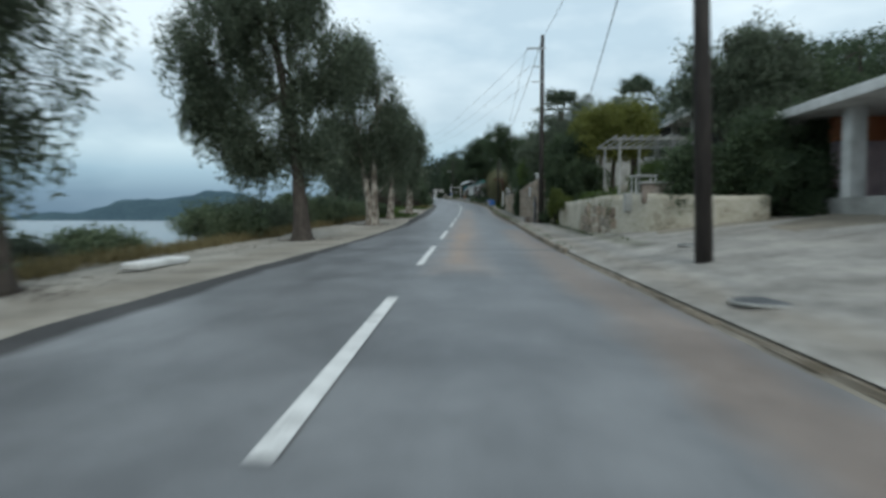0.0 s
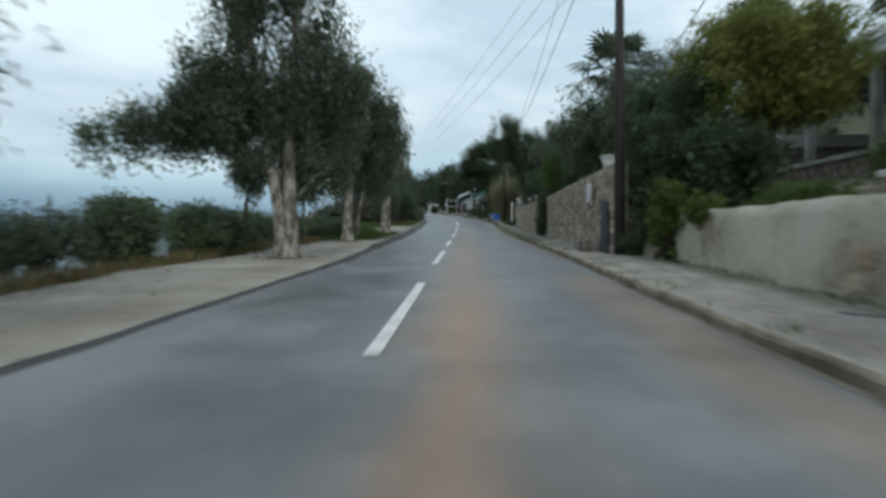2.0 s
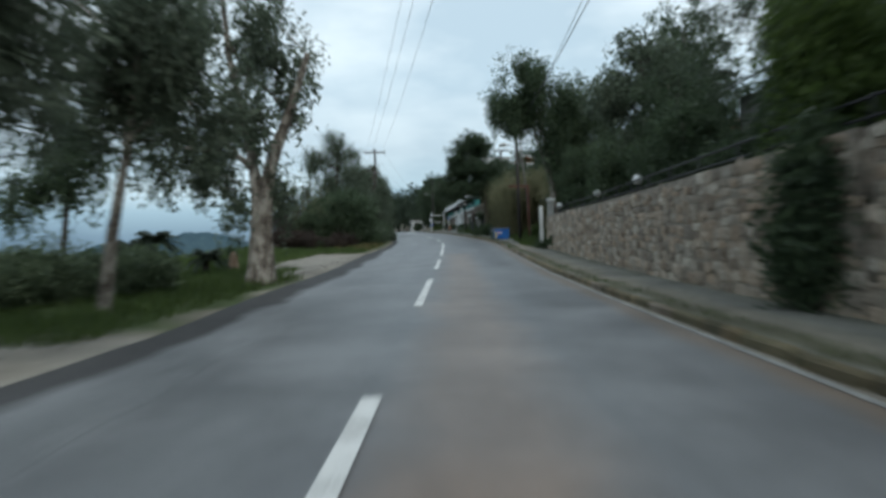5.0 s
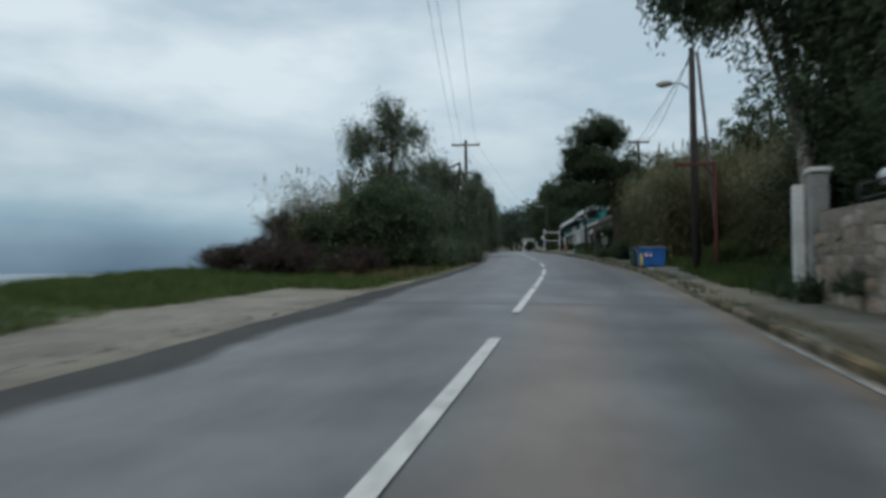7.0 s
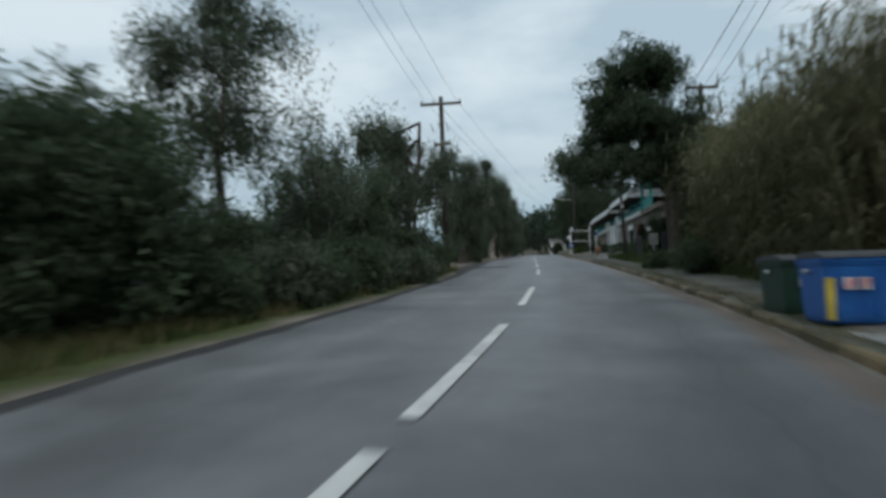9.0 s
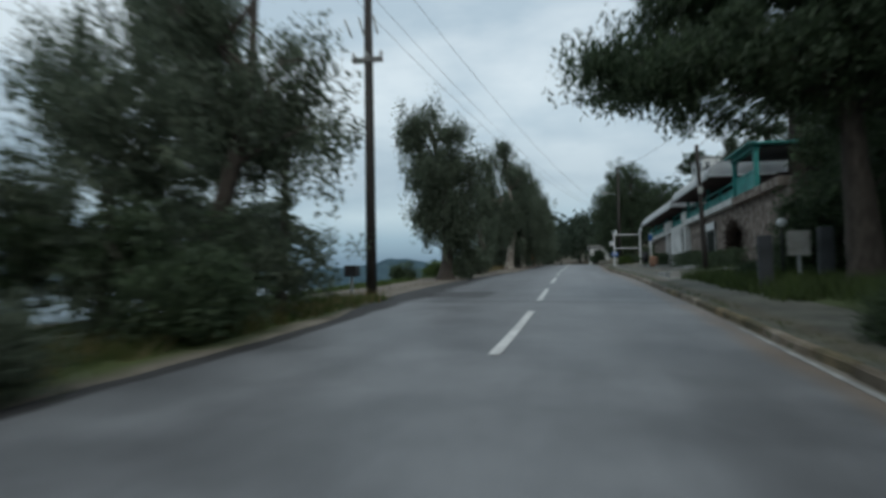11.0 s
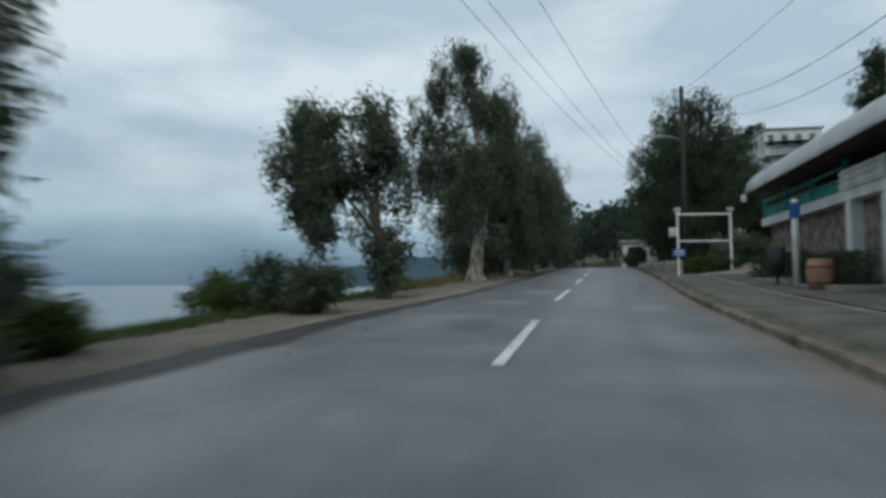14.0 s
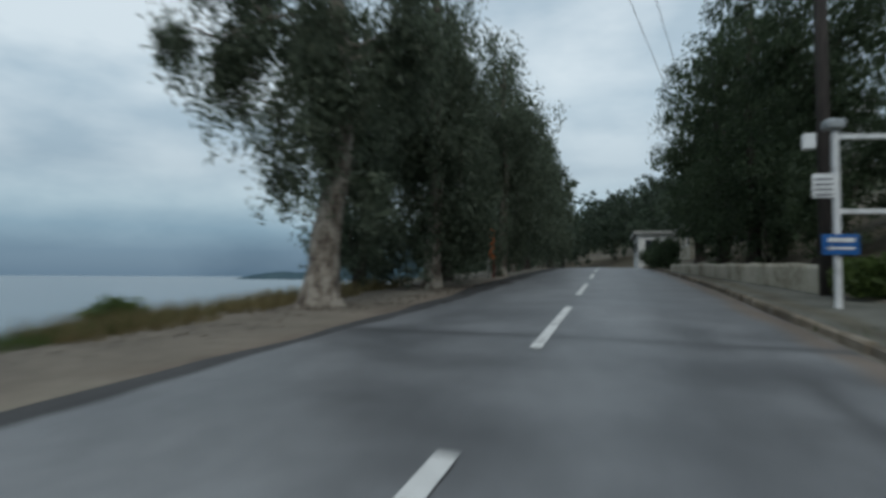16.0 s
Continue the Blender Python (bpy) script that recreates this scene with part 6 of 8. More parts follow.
cottage(-16.5, 196, 5, 9, 2.9, "plain white roadside house far along the road", 9)
cottage(-12.0, 188, 5, 7, 2.4, "small cream roadside house behind bushes", 9, M_CREAM)
hill_house = cottage(2.6, 250, 10.0, 9, 5.4, "white house with curved balconies on the wooded hill", 15, zz=28.0)
part("basement", box(0.1, 0.1, -14, 9.9, 8.9, -1.4, 0.02), M_CONC, hill_house)
for zz in (0.4, 2.9):
    bm = bmesh.new()
    arc = [(0.0, 0.0)] + [(5.0 - 5.4 * math.cos(a), -2.0 * math.sin(a)) for a in np.linspace(0, math.pi, 13)] + [(10.0, 0.0)]
    f = bm.faces.new([bm.verts.new((x, y, zz)) for x, y in arc])
    bmesh.ops.solidify(bm, geom=[f], thickness=0.16)
    bal = part("balcony", bm, M_WHITE, hill_house, "curved white balcony slab")
    part("parapet", tube([(x, y, zz + 0.75) for x, y in arc[1:-1]], [0.07] * 13, 6), M_WHITE, bal)
    for x, y in arc[1:-1:2]:
        part("baluster", tube([(x, y, zz - 0.05), (x, y, zz + 0.75)], [0.05, 0.05], 6), M_WHITE, bal)
cottage(14, 165, 8, 6, 4, "tiled white house on the wooded hill", 10, flat=False, zz=13.5)
cottage(22, 96, 7, 6, 3.2, "tiled house half hidden behind the cane bank", 10, flat=False)
cottage(10, 205, 8, 7, 5, "pale house among trees on the hill", 12, flat=False, zz=20)
cottage(16, 96 + 150, 8, 7, 5, "pale house among trees on the hill", 12, zz=28)

# ---- trees on the seaward verge ----
tree("eucalyptus", -6.1, 3.9, [(-0.1, 0, 2), (-0.5, 0.2, 4), (-0.8, 0.4, 6.5)], [(-1.0, 0.6, 6.6, 2.6, 2.6, 2.4), (-1.5, 1.0, 4.4, 1.8, 2.2, 1.8), (0.4, 1.2, 7.4, 1.7, 1.8, 1.1), (-0.8, 0.8, 2.6, 0.9, 1.3, 1.0), (-0.35, 0, 1.5, 0.75, 0.8, 1.2), (-0.3, 0, 3.2, 0.95, 1.1, 1.3), (0.0, 0.3, 5.0, 1.2, 1.3, 1.4)],
     46000, L_EUC, M_BARK, "old eucalyptus with dark trunk at the road's edge", 11, 0.3, (0.14, 0.06))
tree("eucalyptus", -5.6, 17.6, [(-0.1, 0, 1.5), (-0.2, 0.1, 3), (-0.7, 0.2, 5.5), (-1.2, 0.3, 8), (-1.4, 0.3, 10)],
     [(-2.3, 0.3, 8.0, 2.5, 2.4, 2.3), (-0.6, 0.5, 9.6, 1.6, 1.8, 1.8), (-3.6, 0.2, 6.6, 1.7, 1.8, 1.9), (0.3, 0.5, 7.0, 1.2, 1.6, 1.9), (-2.0, 0.6, 5.4, 1.9, 1.9, 1.6), (-0.2, 0.6, 4.4, 1.1, 1.4, 1.4), (-2.6, 0.2, 3.6, 0.9, 1.1, 0.9), (-2.6, 0.3, 10.2, 1.4, 1.6, 1.2), (-1.5, 0.2, 3.7, 1.3, 1.4, 1.2), (0.5, 0.4, 5.2, 1.3, 1.4, 1.3), (-3.6, 0, 4.6, 1.0, 1.2, 1.2), (1.4, 0.6, 6.6, 0.9, 1.1, 1.0), (-3.9, 0.2, 5.4, 1.2, 1.2, 1.2), (-2.1, 0.5, 2.9, 0.8, 0.9, 0.7), (0.5, 0.4, 3.2, 0.8, 0.9, 0.9)],
     92000, L_EUC, M_BARK, "broad dark eucalyptus with a stout brown trunk", 12, 0.30, (0.135, 0.06), gaps=0.4)
tree("eucalyptus", -5.55, 30.8, [(-0.08, 0, 0.7), (-0.2, 0, 1.5), (-0.48, 0.05, 2.9), (-0.9, 0.2, 5.4), (-1.3, 0.2, 8.0)],
     [(-0.9, 0.3, 8.0, 1.5, 1.8, 2.0), (0.8, 0.5, 6.9, 1.0, 1.4, 1.9), (-1.6, 0.2, 5.2, 1.2, 1.4, 1.2), (-3.4, 0.1, 4.1, 1.2, 0.9, 0.65), (0.3, 0.5, 4.6, 1.5, 1.4, 1.1), (-0.9, 0.4, 9.8, 1.1, 1.3, 1.1), (-2.6, 0.2, 4.3, 1.0, 0.9, 0.7), (-4.9, 0.0, 3.9, 1.0, 0.8, 0.55), (-0.8, 0.4, 3.9, 1.0, 1.2, 0.8), (-5.9, 0.0, 3.8, 0.75, 0.6, 0.4), (1.5, 0.5, 5.2, 0.8, 1.0, 1.2), (1.3, 0.4, 3.3, 0.8, 0.9, 0.9), (-1.4, 0.2, 4.2, 1.1, 1.1, 0.8), (-2.3, 0.1, 4.6, 0.8, 0.8, 0.6), (-3.0, 0.1, 4.9, 0.9, 0.8, 0.6), (-2.3, 0.1, 5.6, 1.1, 1.0, 0.8), (-3.1, 0.1, 4.3, 1.1, 0.9, 0.7), (-4.2, 0.0, 4.0, 1.0, 0.8, 0.5), (-2.4, 0.1, 4.0, 1.0, 0.9, 0.6), (-4.4, 0.0, 4.1, 0.8, 0.7, 0.4)],
     80000, L_EUC, M_EUC, "eucalyptus with a forked pale trunk and drooping branch", 13, 0.27, (0.14, 0.06), limbs=9, gaps=0.2, fork=[(0.14, 0.03, 0.7), (0.14, 0.03, 1.6), (0.06, 0.1, 3.0), (0.25, 0.2, 5.4), (0.3, 0.3, 8.0)])
tree("eucalyptus", -6.5, 43.2, [(0, 0, 1.2), (0.15, 0.1, 3), (0.3, 0.2, 5), (0.4, 0.2, 7)],
     [(0.5, 0.3, 6.6, 2.0, 2.0, 1.9), (1.7, 0.6, 5.4, 1.3, 1.6, 1.6), (-1.2, 0.2, 5.6, 1.5, 1.6, 1.4), (0.3, 0.5, 4.2, 1.5, 1.6, 1.0), (-2.2, 0.2, 4.4, 1.4, 1.5, 1.2), (1.5, 0.6, 3.6, 0.9, 1.2, 0.9), (0.3, 0.3, 7.9, 1.2, 1.3, 0.9), (-2.7, 0.3, 3.3, 1.2, 1.3, 1.0), (-1.0, 0.2, 3.0, 1.0, 1.0, 0.8)],
     40000, L_EUC, M_EUC, "eucalyptus with a pale trunk on the gravel verge", 14, 0.24, gaps=0.2)
tree("eucalyptus", -9.4, 37.2, [(0, 0, 1.0), (0.1, 0.1, 2), (0.2, 0.2, 3)], [(0.3, 0.2, 3.4, 0.9, 1.0, 0.9), (0.9, 0.4, 2.7, 0.7, 0.8, 0.6)],
     6000, L_EUC, M_BARK, "slim dark young eucalyptus at the back of the verge", 18, 0.1)
tree("eucalyptus", -7.4, 49.5, [(0.2, 0, 1.5), (0.5, 0.1, 3.2), (0.7, 0.2, 5)], [(0.7, 0.3, 5.2, 1.6, 1.7, 1.6), (1.6, 0.6, 4.2, 1.0, 1.2, 1.1), (-0.5, 0.2, 4.3, 1.2, 1.3, 1.1)],
     12000, L_EUC, M_EUC, "slim leaning eucalyptus on the verge", 15, 0.13)
tree("eucalyptus", -6.7, 55.8, [(-0.05, 0, 1.2), (0.0, 0.1, 2.6), (-0.3, 0.2, 4.5), (-0.8, 0.3, 6.5), (-1.0, 0.4, 8.5)],
     [(-1.0, 0.3, 7.6, 2.0, 2.0, 1.7), (0.5, 0.5, 6.4, 1.1, 1.4, 1.4), (-2.6, 0.2, 5.6, 1.5, 1.6, 1.5), (-0.4, 0.5, 4.7, 1.3, 1.4, 0.9), (0.9, 0.5, 4.5, 0.8, 1.0, 1.0), (-3.0, 0.2, 3.8, 0.8, 0.9, 0.9), (-1.0, 0.3, 3.1, 0.6, 0.7, 0.9), (0.4, 0.3, 2.9, 0.35, 0.5, 0.7), (-2.0, 0.3, 4.4, 1.0, 1.1, 1.1), (0.5, 0.2, 3.6, 0.6, 0.6, 0.9), (-0.9, 0.2, 2.3, 0.6, 0.6, 0.8), (-1.6, 0.3, 3.3, 0.9, 0.9, 0.9), (0.2, -0.4, 4.3, 0.7, 0.5, 0.8), (-0.2, -0.45, 3.2, 0.5, 0.35, 0.7), (0.75, 0.1, 2.4, 0.35, 0.4, 0.7), (-3.4, 0.1, 4.8, 1.0, 1.1, 0.8), (1.3, 0.3, 5.2, 0.5, 0.6, 0.8)],
     20000, L_EUC, M_EUC, "eucalyptus with ragged hanging foliage on green grass", 16, 0.26, gaps=0.64, limbs=9, fork=[(0.15, 0.05, 2.0), (0.35, 0.1, 3.4), (1.0, 0.2, 5.0), (1.5, 0.3, 6.6)])
tree("young_pine", -12.6, 56, [(0, 0, 1.5), (0.2, 0, 3), (0.3, 0, 4.5)], [(0.2, 0, 4.2, 1.4, 1.4, 1.2), (-0.6, 0.2, 3.0, 1.1, 1.2, 0.8)], 6000, L_DARK, M_BARK, "slender dark tree on the slope", 17, 0.1)
for k, (x, y, h) in enumerate(((-10.9, 57.8, 1.5), (-12.2, 58.6, 1.3), (-10.6, 61.0, 0.7), (-13.2, 55.0, 1.1))):
    palm("yucca_palm", x, y, h, "short spiky yucca palm above the shore", 30 + k, 22, 0.75, 0.12, 12)
bush("shrub", -9.6, 8.5, 1.0, 1.3, 0.9, 3500, L_OLIVE, "grey-green shrub at the top of the slope", 40)
for k, (x, y, rx, h) in enumerate(((-11.0, 14, 1.4, 0.9), (-9.6, 19.5, 1.9, 1.5), (-10.4, 25, 2.0, 2.0), (-9.6, 28.6, 1.2, 2.0), (-9.0, 33, 1.6, 1.5), (-10.5, 36, 2.3, 2.0), (-10, 42, 2.0, 1.9), (-12.6, 47.5, 2.2, 1.8), (-9.0, 1.5, 1.2, 1.1), (-9.4, 54, 1.2, 1.0), (-10.6, 51.5, 1.4, 1.3), (-12.0, 54.5, 1.4, 1.2))):
    bush("scrub_bush", x, y, rx, rx * 1.2, h, 10000, (L_SCRUB, L_EUC)[k % 3 == 2], "untidy dark green scrub above the shore", 41 + k, (0.16, 0.06), 0.4, group="scrub above the shore")
solid("stone_slab", box(-0.22, -1.1, 0, 0.22, 1.1, 0.16, 0.04), M_WHITE, "low white painted stone slab on the verge", "slab", at=(-5.85, 8.1, ground(-5.85, 8.1) + 0.01), turn=3)

stump = thing("tree_stump", "short weathered brown tree stump with a sprouting tuft on the grass", "stump", (-10.0, 62.2, ground(-10.0, 62.2)))
part("bole", bole([(0, 0, -0.15), (0.02, 0, 0.15), (0.0, 0.01, 0.45), (0.03, 0, 0.72), (0.02, 0, 0.74)], [0.24, 0.19, 0.17, 0.16, 0.06], 7), M_STUMP, stump, "split greyish-brown wood")
rng = np.random.default_rng(17)
part("sprouts", quads("sprouts", leaves(cloud([(-0.14, 0, 0.8, 0.18, 0.16, 0.16), (-0.22, 0, 0.5, 0.12, 0.12, 0.2)], 500, 0.1, rng), 0.09, 0.035, rng, 0.3), L_DARK), L_DARK, stump, "dark green leafy sprouts")

# brambles, shrubs and canes before the utility pole
for k, (x, y, rx, ry, h) in enumerate(((-13.7, 76.6, 1.3, 1.2, 0.9), (-12.2, 76.4, 1.3, 1.2, 1.05), (-10.7, 76.8, 1.3, 1.2, 1.1), (-9.2, 77.6, 1.2, 1.3, 1.1), (-12.6, 78.4, 1.6, 1.3, 1.2))):
    bush("bramble_bush", x, y, rx, ry, h, 5200, L_RED, "tangle of rust-brown brambles on the bank", 55 + k, (0.09, 0.045), 0.25, group="brambles on the bank")
bush("evergreen_bush", -9.4, 82.2, 2.1, 2.2, 3.9, 34000, L_DARK, "large rounded dark evergreen bush beside the road", 60, (0.16, 0.075), 0.45, gaps=0.08)
bush("evergreen_bush", -11.4, 80.4, 1.5, 1.5, 2.5, 10000, L_DARK, "rounded dark evergreen bush beside the road", 63, (0.16, 0.06), 0.4)
bush("twiggy_shrub", -13.6, 81.0, 1.7, 1.5, 2.6, 5500, L_TWIG, "half-bare twiggy brown shrub beside the evergreen", 64, (0.34, 0.022), 0.35, droop=-0.5, shell=0.2)
bush("undergrowth", -10.4, 87.0, 1.3, 1.8, 2.3, 9000, L_DARK, "dark tangled undergrowth along the verge", 65, (0.14, 0.055), 0.35, group="undergrowth by the thicket")
bush("undergrowth", -11.6, 92.0, 1.5, 1.8, 2.2, 9000, L_EUC, "dark tangled undergrowth along the verge", 66, (0.14, 0.055), 0.35, group="undergrowth by the thicket")
bush("evergreen_bush", -11.8, 85.0, 2.2, 2.0, 3.9, 22000, L_DARK, "large rounded dark evergreen bush beside the road", 61, (0.16, 0.04), 0.4)
tree("tall_tree", -12.0, 89.5, [(0.1, 0, 2), (-0.1, 0, 4), (0.2, 0, 6), (0.1, 0, 8.4)],
     [(0.0, 0, 8.2, 1.2, 1.2, 1.6), (0.9, 0.3, 7.0, 1.5, 1.5, 1.4), (-1.4, 0, 6.8, 1.4, 1.4, 1.5), (-0.2, 0.2, 4.8, 1.9, 1.9, 1.6), (1.6, 0.4, 4.6, 1.3, 1.4, 1.3), (-2.0, 0, 4.0, 1.3, 1.4, 1.4)],
     26000, L_EUC, M_BARK, "tall thin-leaved tree above the roadside thicket", 62, 0.16, (0.15, 0.05), 0.5)
for k, (x, y, h, r) in enumerate(((-10.8, 92.5, 5.2, 1.5), (-11.0, 96, 4.6, 1.6), (-11.6, 100.5, 5.2, 1.7), (-13.2, 96, 5.5, 1.8))):
    tree("roadside_tree", x, y, [(0.1, 0, h * 0.25), (0.0, 0.2, h * 0.5), (0.15, 0.2, h * 0.8)], [(0, 0, h * 0.78, r * 0.8, r * 0.8, h * 0.22), (0.4, 0.3, h * 0.5, r, r, h * 0.25), (-0.6, -0.2, h * 0.45, r, r, h * 0.25), (0.1, 0, h * 0.2, r * 0.9, r, h * 0.2)],
         9500, (L_EUC, L_DARK)[k % 2], M_BARK, "bushy dark tree in the roadside thicket", 70 + k, 0.12, (0.16, 0.06), 0.45, group="roadside thicket", gaps=0.5)
tree("roadside_tree", -12.6, 106.8, [(0.1, 0, 2.0), (0.1, 0, 4.0), (0.2, 0, 6.0)], [(0.6, 0.3, 4.7, 1.2, 1.3, 0.9), (-0.5, 0, 5.4, 1.4, 1.4, 1.2), (0.3, 0.2, 6.4, 1.0, 1.0, 0.8), (-1.4, 0, 4.2, 1.2, 1.2, 1.0)],
     11000, L_EUC, M_BARK, "bushy dark tree in the roadside thicket", 77, 0.14, (0.16, 0.06), 0.45, group="roadside thicket", gaps=0.55)
tree("eucalyptus", -12.4, 103.4, [(0.4, 0, 1.5), (0.9, 0.1, 3), (1.3, 0.2, 5), (1.4, 0.2, 7.5)],
     [(-0.9, 0.3, 7.1, 1.7, 1.8, 1.3), (0.6, 0.3, 6.2, 1.3, 1.5, 1.0), (1.8, 0.5, 4.9, 1.2, 1.4, 1.3), (-1.4, 0.2, 6.8, 2.0, 2.0, 1.9), (-3.2, 0.2, 5.2, 1.8, 1.8, 1.8), (2.2, 0.6, 3.6, 1.0, 1.2, 0.9), (0.0, 0.3, 4.6, 1.8, 1.8, 1.2), (-1.6, 0.2, 3.0, 1.8, 1.8, 1.2)],
     25000, L_EUC, M_BARK, "broad eucalyptus over dark undergrowth by the pole", 76, 0.26, gaps=0.6, limbs=10)
for k, (x, y, rx, h) in enumerate(((-10.0, 100.5, 1.4, 2.0), (-11.0, 104, 1.8, 2.4), (-13.4, 100, 1.8, 2.6), (-9.2, 93.5, 1.0, 1.4), (-8.7, 88.5, 1.0, 1.2), (-14.5, 104, 2.0, 2.4), (-8.4, 84.6, 1.0, 1.1), (-8.3, 86.8, 0.9, 1.3), (-8.9, 91.0, 1.0, 1.5), (-8.9, 96.2, 0.9, 1.2))):
    bush("undergrowth", x, y, rx, rx * 1.3, h, 7000, (L_DARK, L_EUC)[k % 2], "dark tangled undergrowth along the verge", 80 + k, (0.14, 0.055), 0.35, group="undergrowth by the thicket")
canes("cane_clump", lambda a, b: (-10.9 - 2.1 * a, 79.0 + 3.0 * b), 34, 3.8, "sparse tall canes with feathery plumes", 90, blades=11)
canes("dry_shoots", lambda a, b: (-12.9 - 4.4 * a, 85 + 4 * b), 340, 4.4, "bare thin upright shoots behind the bush", 91, False, 9, leaf=L_TWIG)

tree("eucalyptus", -14.5, 124.2, [(0.05, 0, 1.3), (0.1, -0.1, 2.6), (0.0, -0.2, 4.6), (-0.3, -0.3, 6.5), (-0.8, -0.4, 8.4)],
     [(-1.5, -0.4, 8.3, 1.2, 1.4, 1.0), (0.4, -0.3, 7.3, 1.3, 1.4, 1.4), (0.0, -0.2, 5.9, 1.7, 1.8, 1.5), (0.2, -0.1, 4.2, 1.6, 1.7, 1.5), (1.9, -0.2, 6.0, 0.9, 0.9, 1.0), (-0.9, -0.3, 3.5, 1.2, 1.2, 1.0), (0.9, 0.0, 3.2, 1.2, 1.2, 1.0), (-1.1, -0.3, 5.6, 1.2, 1.2, 1.2), (0.2, 0, 2.8, 1.6, 1.5, 1.0), (-0.7, 0, 4.4, 0.8, 1.2, 1.2), (-1.6, -0.4, 7.2, 0.8, 1.0, 0.8), (1.1, 0, 2.6, 0.7, 0.7, 0.8), (-1.0, 0, 2.6, 0.8, 0.9, 0.9), (-2.3, -0.4, 7.9, 0.5, 0.6, 0.3), (-0.6, -0.3, 9.1, 0.5, 0.6, 0.6)],
     44000, L_EUC, M_BARK, "tall uneven eucalyptus leaning seaward on the verge", 100, 0.34, limbs=9, gaps=0.3)
bush("shrub", -13.3, 124.5, 1.0, 0.9, 1.8, 5000, L_EUC, "leafy suckers at the tree's foot", 101)
tree("eucalyptus", -17.1, 139.6, [(0, 0, 1.2), (-0.3, 0, 2.6), (-1.1, 0, 4.6)],
     [(-0.1, 0, 5.0, 1.0, 1.1, 1.2), (-1.8, 0, 4.0, 1.4, 1.3, 1.6), (-3.0, 0, 4.6, 1.2, 1.3, 1.5), (-0.2, 0, 3.2, 1.1, 1.2, 1.3), (0.1, 0, 1.5, 0.75, 0.9, 1.0), (-0.3, 0, 6.2, 0.6, 0.8, 0.7), (-1.9, 0, 6.0, 0.9, 1.0, 0.9), (-3.4, 0, 6.3, 0.8, 1.0, 0.8), (-4.1, 0, 5.4, 0.7, 0.8, 1.0), (-2.4, 0, 2.5, 0.8, 0.9, 0.6), (-3.3, 0, 3.3, 0.7, 0.8, 0.8), (0.6, 0, 4.1, 0.4, 0.5, 0.6)],
     31000, L_EUC, M_BARK, "small weeping eucalyptus whose foliage reaches the ground", 102, 0.2, clump=0.42, gaps=0.3, limbs=5)
tree("eucalyptus", -18.3, 151.5, [(0.1, 0, 1.4), (0.45, 0.1, 3.2), (0.4, 0.2, 5.5), (0.0, 0.3, 8), (-0.4, 0.4, 11)],
     [(-0.3, 0.4, 10.6, 1.7, 1.8, 1.9), (-2.3, 0.2, 8.4, 1.7, 1.7, 1.6), (0.9, 0.6, 8.4, 1.6, 1.8, 2.0), (-1.2, 0.3, 6.2, 1.5, 1.7, 1.4), (1.2, 0.8, 5.6, 1.3, 1.6, 1.6), (-2.8, 0.1, 6.0, 0.9, 1.0, 1.2), (-0.5, 0.4, 12.0, 0.9, 1.0, 0.8), (-1.5, 0.2, 4.4, 0.8, 0.9, 0.9), (-3.2, 0.1, 6.3, 1.1, 1.0, 0.6), (-4.4, 0.0, 6.6, 0.8, 0.7, 0.4), (-2.4, 0.1, 4.8, 0.9, 0.9, 0.8), (-1.2, 0.2, 3.0, 0.7, 0.8, 0.8), (-2.3, 0.2, 9.4, 1.2, 1.2, 1.0), (-1.4, 0.3, 11.4, 1.2, 1.2, 0.9), (0.1, -0.7, 6.6, 0.7, 0.5, 0.9), (0.6, -0.6, 4.4, 0.6, 0.5, 0.7), (-2.3, 0.2, 10.0, 1.0, 1.1, 0.8), (0.3, -0.6, 3.4, 0.9, 0.5, 1.0), (0.1, -0.5, 5.4, 0.9, 0.5, 1.2), (-0.2, -0.5, 8.0, 1.0, 0.6, 1.4), (-0.9, -0.2, 2.2, 0.7, 0.6, 0.9), (1.2, -0.1, 2.6, 0.7, 0.7, 1.0)],
     38000, L_EUC, M_EUC, "large eucalyptus with a pale leaning trunk over the sea", 103, 0.36, limbs=9, gaps=0.62)
for k, (x, y, h, r) in enumerate(((-18.6, 158, 11.5, 2.2), (-20.6, 163.5, 12.5, 2.6), (-19.6, 168, 11.5, 2.3), (-22.5, 160, 11, 2.3), (-21.2, 175, 12, 2.6), (-22.5, 182, 12, 2.8), (-23.5, 190, 11.5, 2.8), (-25, 199, 11, 2.8))):
    tree("eucalyptus", x, y, [(0.1, 0, h * 0.18), (0.25, 0.1, h * 0.4), (0.0, 0.2, h * 0.65), (0.1, 0.2, h * 0.9)],
         [(-0.3, 0.2, h * 0.86, r * 0.6, r * 0.7, h * 0.13), (0.2, 0.3, h * 0.66, r * 0.85, r, h * 0.16), (-0.6, 0.1, h * 0.6, r * 0.9, r, h * 0.16), (0.5, 0.3, h * 0.42, r * 0.85, r, h * 0.14), (-0.6, 0, h * 0.38, r * 0.9, r, h * 0.13), (0.9, 0.2, h * 0.24, r * 0.5, r * 0.6, h * 0.09), (-0.4, 0.4, h * 0.15, r * 0.8, r * 0.9, h * 0.1), (0.5, 0.9, h * 0.2, r * 0.8, r * 0.9, h * 0.1)],
         25000 if k < 4 else 13500, L_EUC, M_EUC if k % 2 == 0 else M_BARK, "tall eucalyptus in the dense seaward row", 110 + k, 0.24, (0.22, 0.07) if k < 4 else (0.3, 0.1), 0.6, group="eucalyptus row", gaps=0.26)
